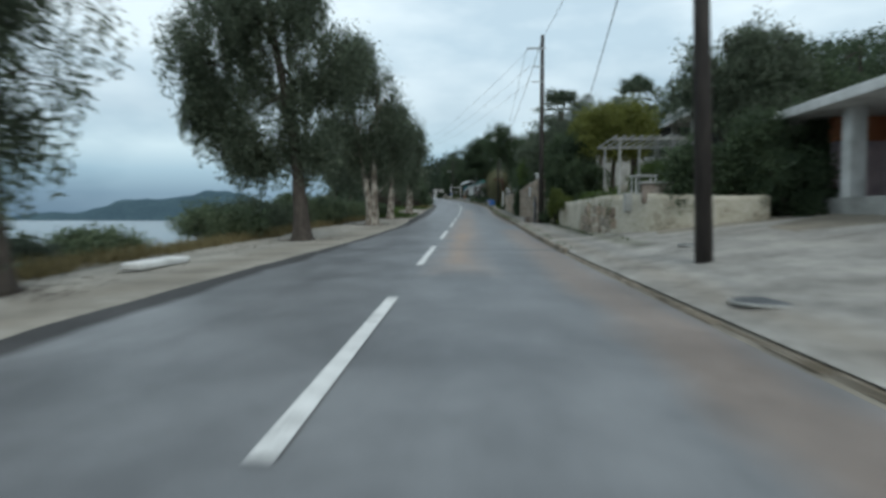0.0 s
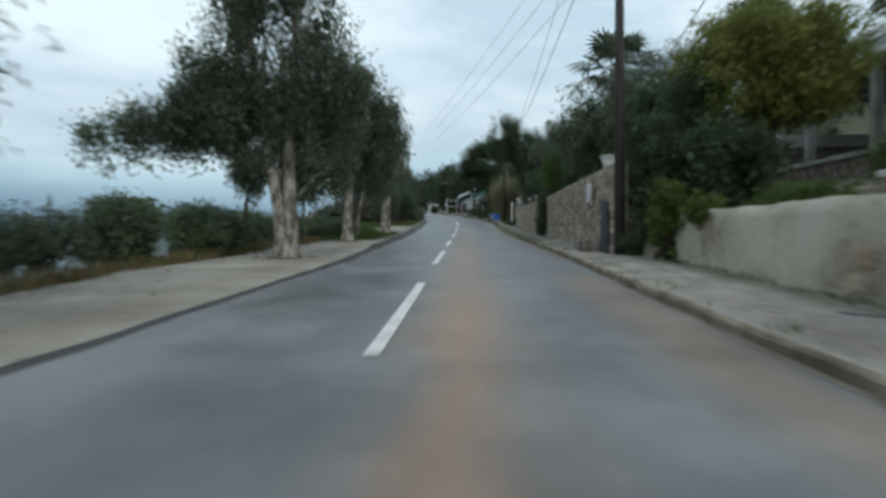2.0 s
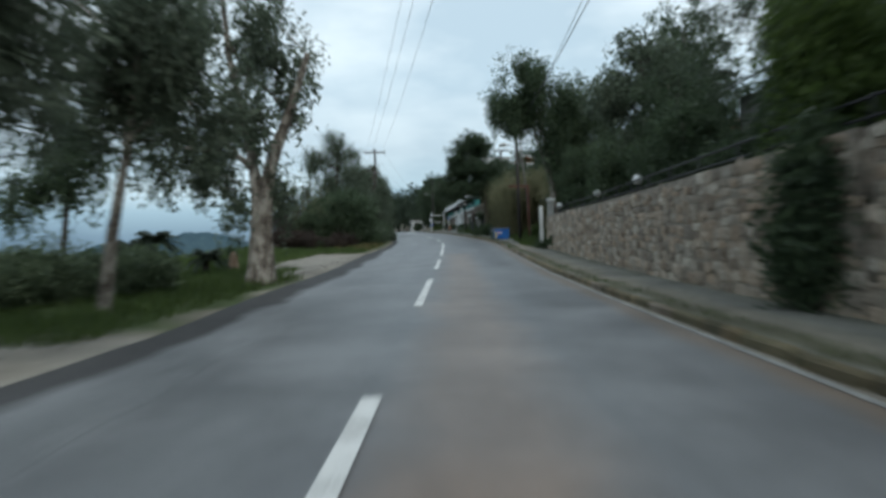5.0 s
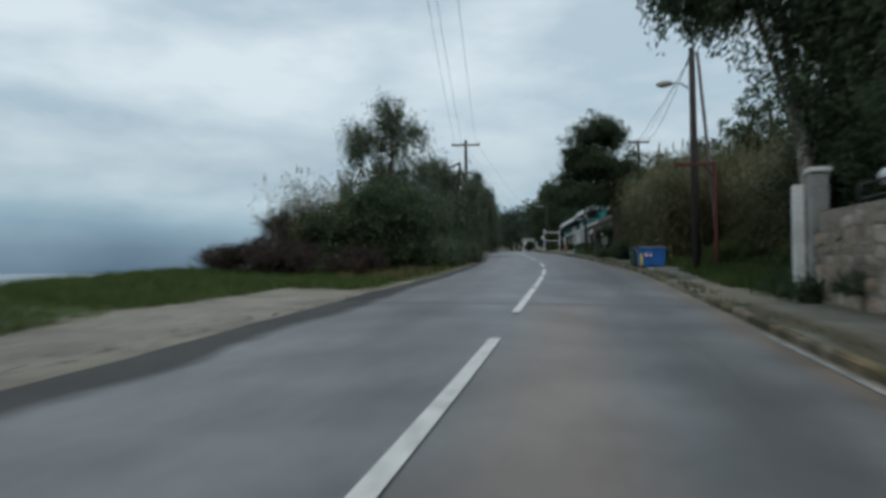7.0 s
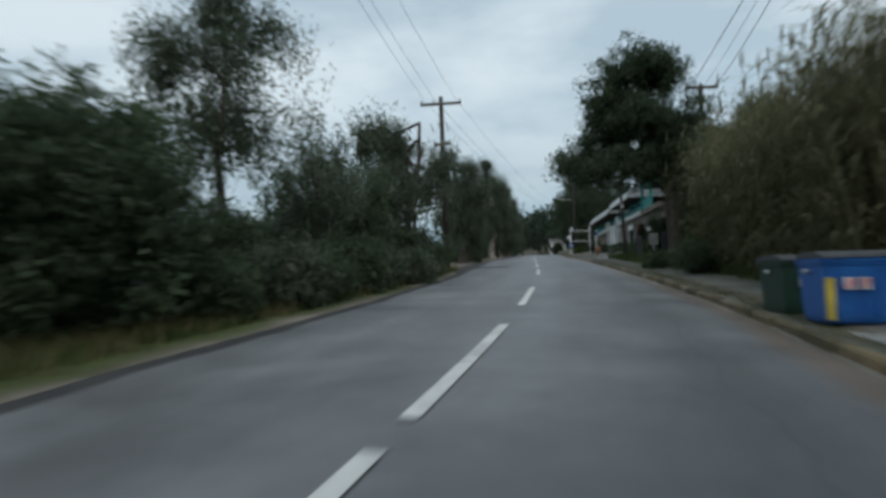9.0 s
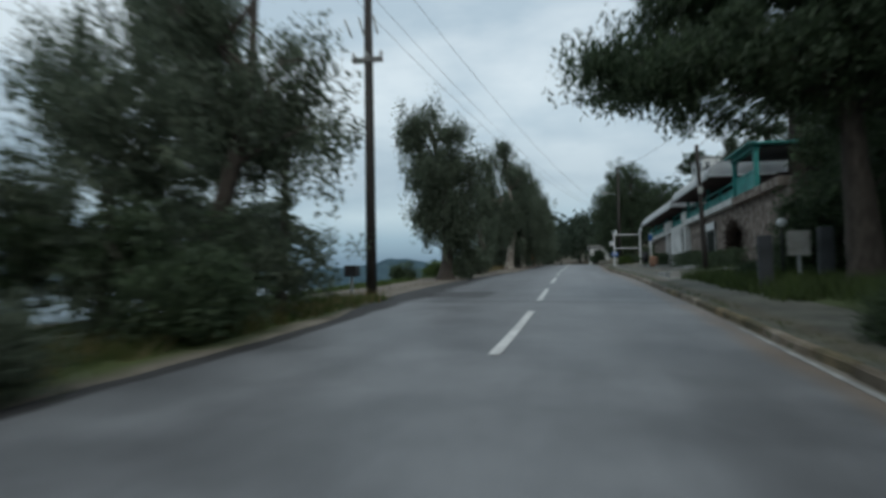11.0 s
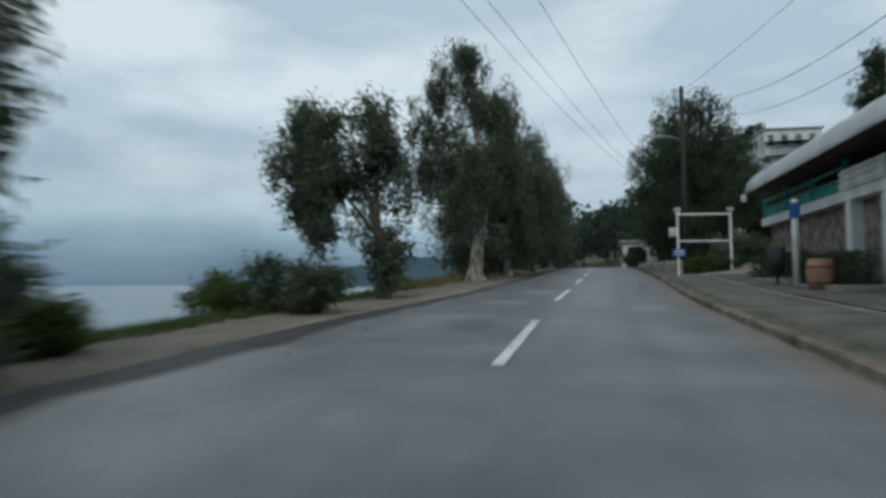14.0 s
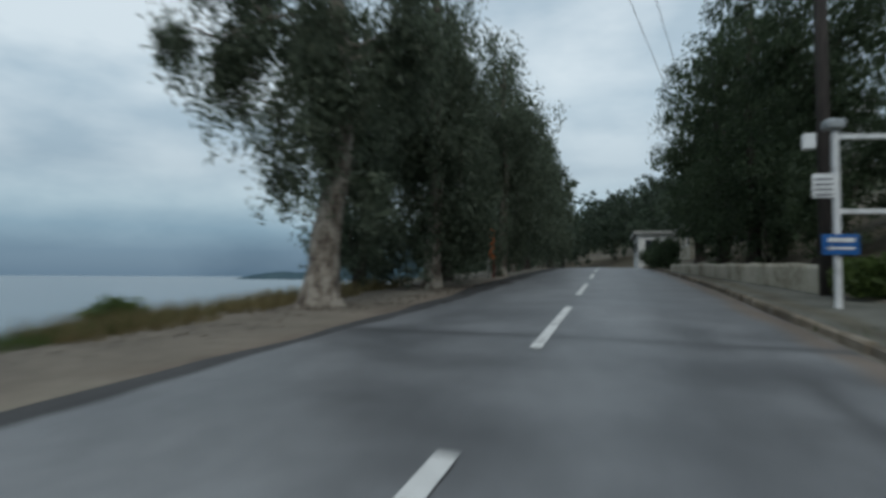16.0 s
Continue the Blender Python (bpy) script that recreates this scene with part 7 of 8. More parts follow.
for k, (x, y, rx, h) in enumerate(((-17.2, 124.5, 0.8, 1.0), (-15.8, 127, 0.7, 0.8), (-15.7, 133.8, 0.9, 1.2), (-17.4, 134.3, 1.2, 1.35), (-19.3, 134.5, 1.3, 1.3), (-20.8, 157, 1.4, 2.6), (-21.8, 166, 1.2, 1.8), (-21, 148.5, 0.5, 0.45))):
    bush("verge_shrub", x, y, rx, rx * 1.1, h, 4200, (L_DARK, L_GREEN, L_EUC)[k % 3], "leafy shrub at the edge of the bank", 120 + k, (0.14, 0.05), 0.3, group="shrubs on the bank")
lb = thing("roadside_box", "small dark box on a post beside the pole", "box", (-13.4, 112.0, ground(-13.4, 112)))
part("post", box(-0.04, -0.04, -0.1, 0.04, 0.04, 0.75), M_STEEL, lb)
part("body", box(-0.24, -0.16, 0.6, 0.24, 0.16, 0.98, 0.03), M_BLACK, lb)
ob_ = thing("orange_barrier", "worn orange plastic road barrier stood on end", "barrier", (-19.1, 165.2, ground(-19.1, 165.2)), 10)
part("panel", box(-0.12, -0.06, 0.75, 0.12, 0.06, 2.1, 0.03), M_ORNG, ob_)
part("leg", box(-0.2, -0.05, -0.05, -0.1, 0.05, 0.8, 0.01), M_CONC, ob_)
part("leg", box(0.05, -0.05, -0.05, 0.13, 0.05, 0.8, 0.01), M_RUST, ob_)
part("arm", tube([(-0.05, 0, 1.85), (-0.35, 0, 1.75), (-0.75, 0, 1.78)], [0.03, 0.025, 0.02], 6), M_CONC, ob_)

# ---- gardens on the landward side ----
bush("hedge_mass", 9.4, 12.9, 1.25, 0.9, 2.05, 14000, L_DARK, "dense dark evergreen hedge beside the forecourt", 130, (0.1, 0.05), 0.25, "hedge", z=0.95)
bush("garden_shrub", 7.2, 13.9, 1.1, 0.6, 2.5, 12000, L_DARK, "tall dark garden shrub behind the cream wall", 131, (0.12, 0.055), 0.35)
bush("garden_shrub", 8.7, 13.9, 1.2, 0.7, 2.9, 12000, L_DARK, "tall dark garden shrub behind the cream wall", 132, (0.12, 0.055), 0.35)
bush("garden_shrub", 10.3, 14.0, 1.1, 0.8, 3.0, 12000, L_DARK, "tall dark garden shrub behind the cream wall", 129, (0.12, 0.055), 0.35)
bush("garden_shrub", 5.45, 18.2, 0.4, 0.9, 1.3, 4000, L_GREEN, "fresh green shrub over the wall top", 133)
bush("garden_shrub", 5.45, 16.2, 0.4, 0.8, 1.2, 4000, L_GREEN, "fresh green shrub over the wall top", 134)
tree("yellow_tree", 7.7, 29.2, [(0, 0, 1), (0.1, 0, 2.0), (0.1, 0, 3.0)], [(-0.6, 0, 3.6, 1.6, 1.6, 0.9), (0.7, 0.2, 3.9, 1.4, 1.6, 1.0), (1.5, 0.4, 3.7, 1.0, 1.4, 0.9), (-1.6, 0, 2.8, 1.0, 1.3, 0.9), (0.4, 0, 2.6, 1.6, 1.6, 0.9)],
     30000, L_YEL, M_BARK, "rounded yellow-green leafy garden tree", 135, 0.14, (0.14, 0.07), 0.4, 0.2)
tree("garden_tree", 8.8, 16.4, [(0, 0, 1.2), (0.1, 0, 2.4), (0.2, 0, 3.8)], [(0, 0, 4.2, 1.4, 1.4, 1.1), (1.2, 0.3, 4.6, 1.2, 1.3, 0.9), (1.6, 0.2, 3.6, 1.4, 1.4, 1.0), (-0.7, 0, 3.2, 1.0, 1.1, 0.8), (0.8, 0, 2.4, 1.4, 1.3, 0.9)],
     26000, L_EUC, M_BARK, "spreading dark garden tree beside the terrace", 128, 0.16, (0.13, 0.06), 0.42, 0.3)
tree("olive_tree", 6.9, 36.5, [(0, 0, 1), (0.1, 0, 2.4), (0.1, 0, 4)], [(0, 0, 4.6, 1.8, 1.9, 1.4), (-1.0, 0.3, 3.6, 1.2, 1.5, 1.1), (1.1, 0, 3.5, 1.3, 1.5, 1.1)], 15000, L_OLIVE, M_BARK, "grey-leaved olive tree in a walled garden", 136, 0.16, (0.1, 0.035), 0.4, 0.1)
tree("olive_tree", 6.4, 50.5, [(0, 0, 1), (0.1, 0, 2.4), (0.1, 0, 3.6)], [(0, 0, 4.0, 2.1, 2.2, 1.4), (-1.6, 0.3, 3.0, 1.2, 1.5, 1.1), (1.3, 0, 3.2, 1.5, 1.5, 1.1)], 18000, L_OLIVE, M_BARK, "grey-leaved olive tree in a walled garden", 137, 0.16, (0.1, 0.035), 0.4, 0.1)
tree("bare_tree", 8.2, 36, [(0, 0, 1.6), (0.2, 0, 3.2), (0.3, 0, 5.2)], [(0.2, 0, 5.2, 1.3, 1.3, 1.2), (-0.8, 0.1, 4.4, 1.0, 1.1, 1.1), (1.2, 0, 4.4, 1.0, 1.1, 1.1)], 2600, L_OLIVE, M_BARK, "thin-leaved garden tree with twiggy crown", 138, 0.12, (0.1, 0.03), 0.4, 0.1, limbs=9)
palm("palm_tree", 10.7, 37.4, 8.6 - ground(10.7, 37.4), "tall fan palm with stiff grey-green fronds", 140, 17, 2.3, fan=True, low=-0.15)
palm("palm_tree", 6.2, 41.5, 8.7 - ground(6.2, 41.5), "tall fan palm with stiff grey-green fronds", 141, 18, 2.2, fan=True, low=-0.15)
palm("palm_tree", 1.7, 121.6, 4.3, "thick-trunked palm on the restaurant terrace", 142, 44, 2.5, 0.27, 26, z=8.1, low=-0.5)
palm("palm_tree", 4.9, 157, 18.3 - ground(4.9, 157), "tall palm above the restaurant roofs", 144, 36, 2.4, 0.26, 22)
palm("date_palm", -16.3, 108.9, 2.3, "short date palm with long arching fronds beside the pole", 145, 46, 2.9, 0.32, 30, low=-0.5)
tree("conifer", 14.6, 43, [(0, 0, 2.4), (0, 0, 4.8), (0, 0, 7.0)], [(0, 0, 7.2, 0.5, 0.5, 0.9), (0, 0, 6.0, 1.0, 1.0, 0.9), (0, 0, 4.8, 1.5, 1.5, 1.0), (0, 0, 3.6, 1.8, 1.8, 1.1), (0, 0, 2.2, 2.1, 2.1, 1.1)], 14000, L_PINE, M_BARK, "dark pointed conifer behind the gardens", 143, 0.16, (0.18, 0.04), 0.35, 0.2)
for k, (x, y, rx, ry, h, lf) in enumerate(((4.95, 28.9, 0.8, 0.7, 3.4, L_DARK), (5.9, 29.6, 1.1, 0.9, 3.6, L_PINE), (5.0, 31.8, 0.7, 1.0, 4.0, L_DARK), (5.4, 33.5, 1.2, 1.6, 4.0, L_DARK), (6.4, 33.6, 1.4, 1.4, 4.2, L_DARK),
                                             (5.2, 44.6, 1.2, 1.5, 2.9, L_DARK), (3.62, 46.2, 0.28, 0.7, 2.3, L_DARK), (5.2, 48.3, 1.1, 2.0, 3.0, L_PINE), (4.9, 54.8, 1.1, 1.5, 2.9, L_PINE), (5.9, 57.8, 1.7, 2.0, 4.3, L_PINE), (4.6, 60.5, 1.2, 2.0, 2.8, L_DARK), (4.2, 46.9, 0.65, 1.1, 3.4, L_GREEN),
                                             (6.2, 27.6, 1.0, 1.0, 2.3, L_DARK), (8.6, 24.6, 0.9, 0.8, 1.3, L_GREEN), (5.9, 23.6, 0.6, 1.2, 0.9, L_GREEN), (6.0, 65.2, 1.4, 1.8, 3.0, L_DARK), (4.7, 68.0, 1.3, 1.5, 3.6, L_DARK), (5.6, 70.8, 1.5, 1.4, 4.6, L_DARK), (5.0, 74.6, 1.4, 1.6, 4.2, L_PINE), (7.2, 60.5, 1.8, 2.0, 5.5, L_PINE), (5.0, 51.3, 0.9, 1.4, 1.5, L_DARK))):
    bush("garden_bush", x, y, rx, ry, h, 11000, lf, "dense dark evergreen shrub behind the garden wall" if lf is not L_GREEN else "fresh green shrub behind the garden wall", 150 + k, (0.12, 0.055), 0.35, group="garden shrubs")
bush("hanging_shrub", 4.52, 27.1, 0.36, 0.8, 1.75, 9000, L_HANG, "light green shrub hanging over the wall", 168, (0.1, 0.05), 0.2)
bush("hanging_shrub", 4.75, 25.4, 0.26, 0.5, 0.6, 3000, L_HANG, "light green shrub hanging over the wall", 169, (0.1, 0.05), 0.2, z=1.5)
tree("garden_tree", 3.75, 71.9, [(0, 0, 1.2), (-0.05, 0, 2.4), (-0.25, 0.1, 4.4), (-0.6, 0.2, 7)],
     [(-1.8, 0.2, 7.5, 1.6, 1.7, 1.5), (-1.3, 0.3, 8.9, 1.6, 1.5, 1.2), (1.2, 0, 7.0, 1.7, 1.8, 1.6), (-2.0, 0.2, 7.0, 1.1, 1.3, 0.9), (0.6, 0.2, 5.7, 1.6, 1.6, 1.1), (1.4, 0.2, 6.2, 1.4, 1.4, 1.2), (0.9, 0.1, 4.9, 1.1, 1.2, 0.9), (1.6, 0.2, 4.4, 1.6, 1.5, 1.2), (0.6, -0.2, 4.0, 1.0, 1.2, 0.8), (2.7, 0.2, 5.6, 1.5, 1.5, 1.4), (3.0, 0, 3.4, 1.3, 1.4, 1.2)],
     75000, L_DARK, M_EUC, "tall dark leafy tree with grey trunk beyond the wall's end", 170, 0.26, (0.15, 0.075), 0.5, 0.6, gaps=0.45)
for k, (x, y, h) in enumerate(((5.9, 62.3, 7.2), (8.8, 66, 9.0), (10.5, 58, 9.5), (13, 54, 8.0), (5.6, 40.5, 6.0))):
    tree("garden_tree", x, y, [(0, 0, h * 0.25), (0.1, 0, h * 0.5), (0, 0, h * 0.8)], [(0, 0, h * 0.82, 1.4, 1.4, h * 0.16), (0.8, 0, h * 0.6, 1.5, 1.6, h * 0.18), (-0.9, 0, h * 0.58, 1.4, 1.5, h * 0.17), (0, 0, h * 0.4, 1.7, 1.7, h * 0.14)],
         13000, (L_EUC, L_DARK)[k % 2], M_BARK, "tall garden tree behind the stone wall", 171 + k, 0.16, (0.2, 0.075), 0.5, 0.3, group="trees in the gardens")
for k, (x, y, h, r) in enumerate(((2.9, 70.6, 0.45, 0.5), (2.75, 69.0, 0.4, 0.4), (3.1, 67.6, 0.35, 0.4), (4.2, 29.0, 0.6, 0.45))):
    bush("weed_tuft", x, y, r, r * 1.6, h, 1500, L_DARK, "weeds at the foot of the wall", 180 + k, (0.1, 0.03), 0.15, group="weeds by the wall")

# cane bank and big pine
canes("cane_bank", lambda a, b: (1.9 - 1.0 * b + (5.0 + 1.4 * b) * a, 84.6 + 17.5 * b), 1800, 4.6, "dense bank of tall yellow-green canes with plumes", 190, fill=17000)
canes("cane_bank", lambda a, b: (4.3 + 4.0 * a, 74.5 + 10.0 * b), 650, 3.6, "dense bank of tall yellow-green canes with plumes", 191, fill=9000)
for k, (x, y, rx, h) in enumerate(((4.2, 73, 1.0, 0.8), (5.4, 75, 1.2, 1.1), (3.6, 79.6, 0.9, 0.8), (0.6, 95.5, 0.9, 1.0), (1.2, 99.5, 1.0, 1.2), (-0.2, 101.2, 0.7, 0.6))):
    bush("bank_weeds", x, y, rx, rx * 1.4, h, 4500, (L_GRASS, L_DARK)[k % 2], "rank green weeds under the canes", 192 + k, (0.16, 0.03), 0.25, group="weeds under the canes")
tree("pine_tree", 0.9, 108.6, [(-0.05, 0, 1.8), (-0.2, -0.1, 3.6), (-0.6, -0.2, 5.6), (-1.2, -0.3, 8.6)],
     [(-5.0, -2.4, 4.5, 1.0, 1.2, 0.6), (-3.8, -2.4, 4.2, 1.3, 1.4, 0.75), (-2.5, -2.4, 4.5, 1.4, 1.4, 0.8), (-1.6, -0.3, 10.0, 1.7, 1.6, 1.2), (-0.4, -0.1, 9.6, 1.4, 1.8, 1.2), (-2.4, -0.4, 7.6, 2.0, 1.8, 1.3), (0.0, -0.2, 7.0, 2.0, 1.9, 1.4), (-0.8, 0, 5.6, 2.0, 1.8, 1.2), (1.0, 0.4, 2.9, 1.5, 1.4, 1.2), (-3.1, -0.3, 6.3, 1.5, 1.5, 1.1), (-3.4, -0.3, 7.4, 1.3, 1.3, 1.0), (-2.6, -0.4, 9.7, 1.5, 1.6, 0.9), (-0.9, -0.2, 9.2, 1.6, 2.0, 1.3), (-3.2, -0.5, 8.2, 1.6, 1.6, 1.3), (-1.6, -1.0, 7.2, 2.2, 2.2, 1.3), (0.3, -0.4, 7.4, 1.6, 2.0, 1.4), (-4.4, -0.2, 5.2, 1.5, 1.6, 1.1), (1.6, -0.8, 4.8, 1.7, 1.9, 1.4), (-2.4, -0.8, 4.9, 1.8, 1.9, 1.0), (2.4, 0, 3.4, 1.4, 1.6, 1.5), (-0.2, 0.0, 5.2, 1.8, 1.8, 1.3), (2.0, -1.5, 4.6, 1.4, 1.6, 1.3), (-1.0, 0.3, 4.3, 1.6, 1.6, 0.9), (-3.2, 0.3, 4.5, 1.3, 1.3, 0.7)],
     105000, L_PINE, M_BARK, "big dark pine spreading over the pavement", 213, 0.34, (0.16, 0.07), 0.42, 0.0, 0.15, limbs=6, gaps=0.2)
tree("pine_tree", 3.6, 104.5, [(0, 0, 2), (0.1, 0, 4.0), (0.3, 0, 5.4)], [(0.7, 0, 5.7, 1.4, 2, 1.1), (-0.9, 0, 4.6, 1.4, 1.8, 1.1), (1.2, 0, 4.8, 1.7, 1.8, 1.2), (0, 0, 3.4, 1.9, 1.9, 1.4)], 18000, L_PINE, M_BARK, "dark pine behind the roadside", 201, 0.26, (0.17, 0.04), 0.45, 0.0)
for k, (x, y, rx, h) in enumerate(((2.6, 109.5, 1.4, 2.6), (3.6, 112.5, 1.6, 3.0), (1.7, 113.6, 0.9, 1.2), (0.9, 116.5, 0.9, 1.1), (-0.6, 113.5, 0.5, 0.4), (0.5, 111.7, 1.1, 2.6), (1.7, 111.2, 1.2, 3.2), (3.0, 110.8, 1.3, 3.4))):
    bush("garden_bush", x, y, rx, rx * 1.2, h, 7000, L_DARK, "dark shrub in the shade of the pine", 205 + k, group="garden shrubs")

# dark trees behind the sign frame
for k, (x, y, h, r, lf) in enumerate(((-7.4, 160.5, 10.2, 2.3, L_PINE), (-9.0, 165.5, 11.5, 2.7, L_PINE), (-4.4, 158.5, 3.9, 1.9, L_PINE), (-10.0, 172.5, 11.5, 2.5, L_PINE), (-3.4, 165, 3.6, 2.0, L_PINE), (-11.2, 180, 9.8, 2.2, L_PINE), (-6, 175, 8.5, 3, L_PINE), (-8, 184, 11, 3, L_PINE))):
    tree("evergreen_tree", x, y, [(0, 0, h * 0.25), (-0.2, 0, h * 0.5), (0, 0, h * 0.85)],
         [(0, 0, h * 0.82, r * 0.75, r * 0.75, h * 0.16), (r * 0.4, 0, h * 0.62, r * 0.8, r * 0.8, h * 0.18), (-r * 0.4, 0, h * 0.6, r * 0.8, r * 0.8, h * 0.18), (0, 0, h * 0.4, r, r, h * 0.18), (0, -0.4, h * 0.22, r * 0.8, r * 0.8, h * 0.12)],
         22000 if k < 4 else 11000, lf, M_BARK, "tall dense dark evergreen above the low wall", 210 + k, 0.24, (0.16, 0.07) if k < 4 else (0.24, 0.1), 0.5, 0.2, group="evergreens above the wall", gaps=0.05)
for k, (x, y, rx, h) in enumerate(((-12.9, 177, 0.8, 1.9), (-13.5, 181, 0.9, 1.7), (-14.3, 186, 1.0, 1.6), (-7.4, 153.8, 0.8, 0.5), (-6.6, 153.7, 0.9, 0.6), (-5.4, 155, 1.0, 1.2), (-7.4, 159.5, 1.2, 2.8), (-8.6, 164.5, 1.3, 2.8), (-10.0, 170.5, 1.3, 2.8)  )):
    bush("roadside_bush", x, y, rx, rx * 1.5, h, 5000, L_DARK if k != 3 else L_GREEN, "dark bush along the roadside wall", 220 + k, group="bushes along the wall")

# ---- grass ----
grass("verge_grass", [(-9.5, -5.3, 47, 62), (-13, -7.0, 60, 76), (-9, -4.6, 72.6, 110), (-11, -8.6, 112, 142), (-9.6, -6.9, 127, 150), (-9.6, -7.6, 112, 124), (-5.6, -4.2, 46, 58)], 104000, L_GRASS, "short green grass on the verge", 300, 0.2)
grass("verge_dry_grass", [(-5.6, -4.5, 76, 110), (-6.8, -4.9, 76, 106), (-12, -8, 143, 170), (-9, -7.2, 5, 46)], 20000, L_DRY, "tufts of dry straw-coloured grass", 301, 0.28)
grass("bank_grass", [(5.0, 8.5, 69.8, 84), (5.4, 7.5, 84, 104), (5.8, 7.2, 103, 114), (5.0, 6.6, 107, 118.5)], 36000, L_RANK, "rank green grass under the cane bank", 302, 0.34)

def litter(name, spots, n, label, seed):
    """Fallen leaves lying round the feet of trees and in the gutter: spots of (x, y, spread across, spread along)."""
    rng = np.random.default_rng(seed)
    vs = []
    for x, y, sx, sy in spots:
        for _ in range(n):
            px, py = x + rng.normal() * sx, y + rng.normal() * sy
            p = np.array([px, py, ground(px, py) + rng.uniform(0.0, 0.05)])
            a, ln = rng.uniform(0, 6.28), rng.uniform(0.06, 0.14)
            u = np.array([math.cos(a), math.sin(a), rng.uniform(-0.2, 0.4)]) * ln
            w = np.array([-math.sin(a), math.cos(a), rng.uniform(-0.3, 0.3)]) * ln * 0.22
            vs.append([p - u * 0.5, p + w, p + u * 0.5, p - w])
    solid(name, quads(name, np.array(vs), L_RED), L_RED, label, "leaves", kind="stuff")


litter("leaf_litter", [(-6.1, 3.9, 0.7, 0.6), (-5.6, 17.6, 0.6, 0.6), (-5.6, 30.8, 0.6, 0.6), (-6.5, 43.2, 0.6, 0.7), (-6.7, 55.8, 0.5, 0.6), (-14.5, 124.2, 0.7, 0.8), (-17.1, 139.6, 0.7, 0.8), (-18.3, 151.5, 0.9, 0.9),
                       (centre(60) - 4.6, 60, 0.2, 5), (centre(35) - 6.6, 35, 0.5, 8), (centre(118) - 5.6, 118, 0.4, 6), (centre(150) - 5.2, 150, 0.8, 5), (centre(12) - 6.2, 12, 0.7, 6),
                       (centre(156) - 3.9, 157, 0.4, 5)], 420, "brown fallen leaves on the verge", 304)
grass("footway_grass", [(4.7, 5.8, 72.5, 80), (5.4, 6.4, 80, 90)], 9000, L_GRASS, "rank green grass spreading over the footway", 307, 0.26)
grass("gutter_weeds", [(3.74, 3.95, 40, 75), (3.72, 3.9, 96, 150), (5.35, 5.6, 12, 29), (3.74, 3.9, 12, 40), (3.72, 4.05, 76, 98)], 6000, L_RANK, "thin weeds along the kerb", 305, 0.10)
grass("bank_edge_grass", [(-8.6, -6.3, 146, 160), (-8.0, -7.0, 2, 46)], 11000, L_DRY, "dry tufts along the top of the bank", 306, 0.34)

for k, (x, y, h, r) in enumerate(((20.5, 30, 6.2, 2.3), (24.5, 29, 6.6, 2.8), (23, 36, 7.0, 2.6), (29, 33, 7.5, 3.0), (17.5, 37, 8.7, 2.4), (34, 36, 8, 3.2), (19, 24, 5.2, 2.2))):
    tree("hill_pine", x, y, [(0, 0, h * 0.3), (0.1, 0, h * 0.6), (0, 0, h * 0.9)], [(0, 0, h * 0.86, r * 0.7, r * 0.7, h * 0.12), (r * 0.5, 0, h * 0.68, r * 0.7, r * 0.8, h * 0.13), (-r * 0.5, 0, h * 0.66, r * 0.7, r * 0.8, h * 0.13), (0, 0, h * 0.46, r * 0.9, r * 0.9, h * 0.15)],
         8500, (L_PINE, L_DARK)[k % 2], M_BARK, "dark pine on the slope behind the houses", 330 + k, 0.2, (0.22, 0.07), 0.5, 0.0, group="pines behind the houses")

for k, (x, y, h, r, lf) in enumerate(((2.3, 116.6, 6.6, 1.4, L_DARK), (3.6, 113.6, 7.0, 1.8, L_PINE), (4.2, 115.5, 6.4, 1.7, L_DARK), (2.7, 112.8, 7.4, 2.0, L_PINE), (11.4, 17.6, 5.0, 1.8, L_DARK), (11.6, 20.6, 5.2, 1.6, L_DARK), (8, 151, 11.5, 2.2, L_PINE), (-1.6, 167, 3.2, 1.8, L_PINE), (12, 140, 10.5, 2.4, L_PINE), (7.0, 88, 7.6, 2.1, L_DARK), (-3.2, 212, 9.5, 2.4, L_PINE), (2.8, 167, 9.5, 1.4, L_PINE), (6, 160, 6.5, 2.2, L_DARK))):
    tree("evergreen_tree", x, y, [(0, 0, h * 0.3), (0.1, 0, h * 0.6), (0, 0, h * 0.9)], [(0, 0, h * 0.84, r * 0.75, r * 0.75, h * 0.13), (r * 0.4, 0, h * 0.66, r * 0.75, r * 0.8, h * 0.15), (-r * 0.4, 0, h * 0.62, r * 0.75, r * 0.8, h * 0.15), (0, 0, h * 0.44, r * 0.95, r * 0.95, h * 0.17), (0, 0, h * 0.2, r * 0.8, r * 0.8, h * 0.14)],
         12500, lf, M_BARK, "dense dark evergreen tree among the gardens", 350 + k, 0.16, (0.17, 0.075), 0.45, 0.1, group="garden evergreens")

tree("hill_pine", 1.2, 262, [(0, 0, 6), (0.2, 0, 11), (0, 0, 15)], [(0, 0, 15.2, 3.0, 2.6, 1.8), (-2.2, 0, 13.6, 2.6, 2.4, 1.7), (2.6, 0, 14.0, 2.4, 2.4, 1.6), (0, 0, 12.0, 3.4, 3.0, 2.0)],
     6000, L_PINE, M_BARK, "dark umbrella pine behind the white hill house", 345, 0.3, (0.5, 0.2), 0.8, 0.0, group="pines behind the houses")

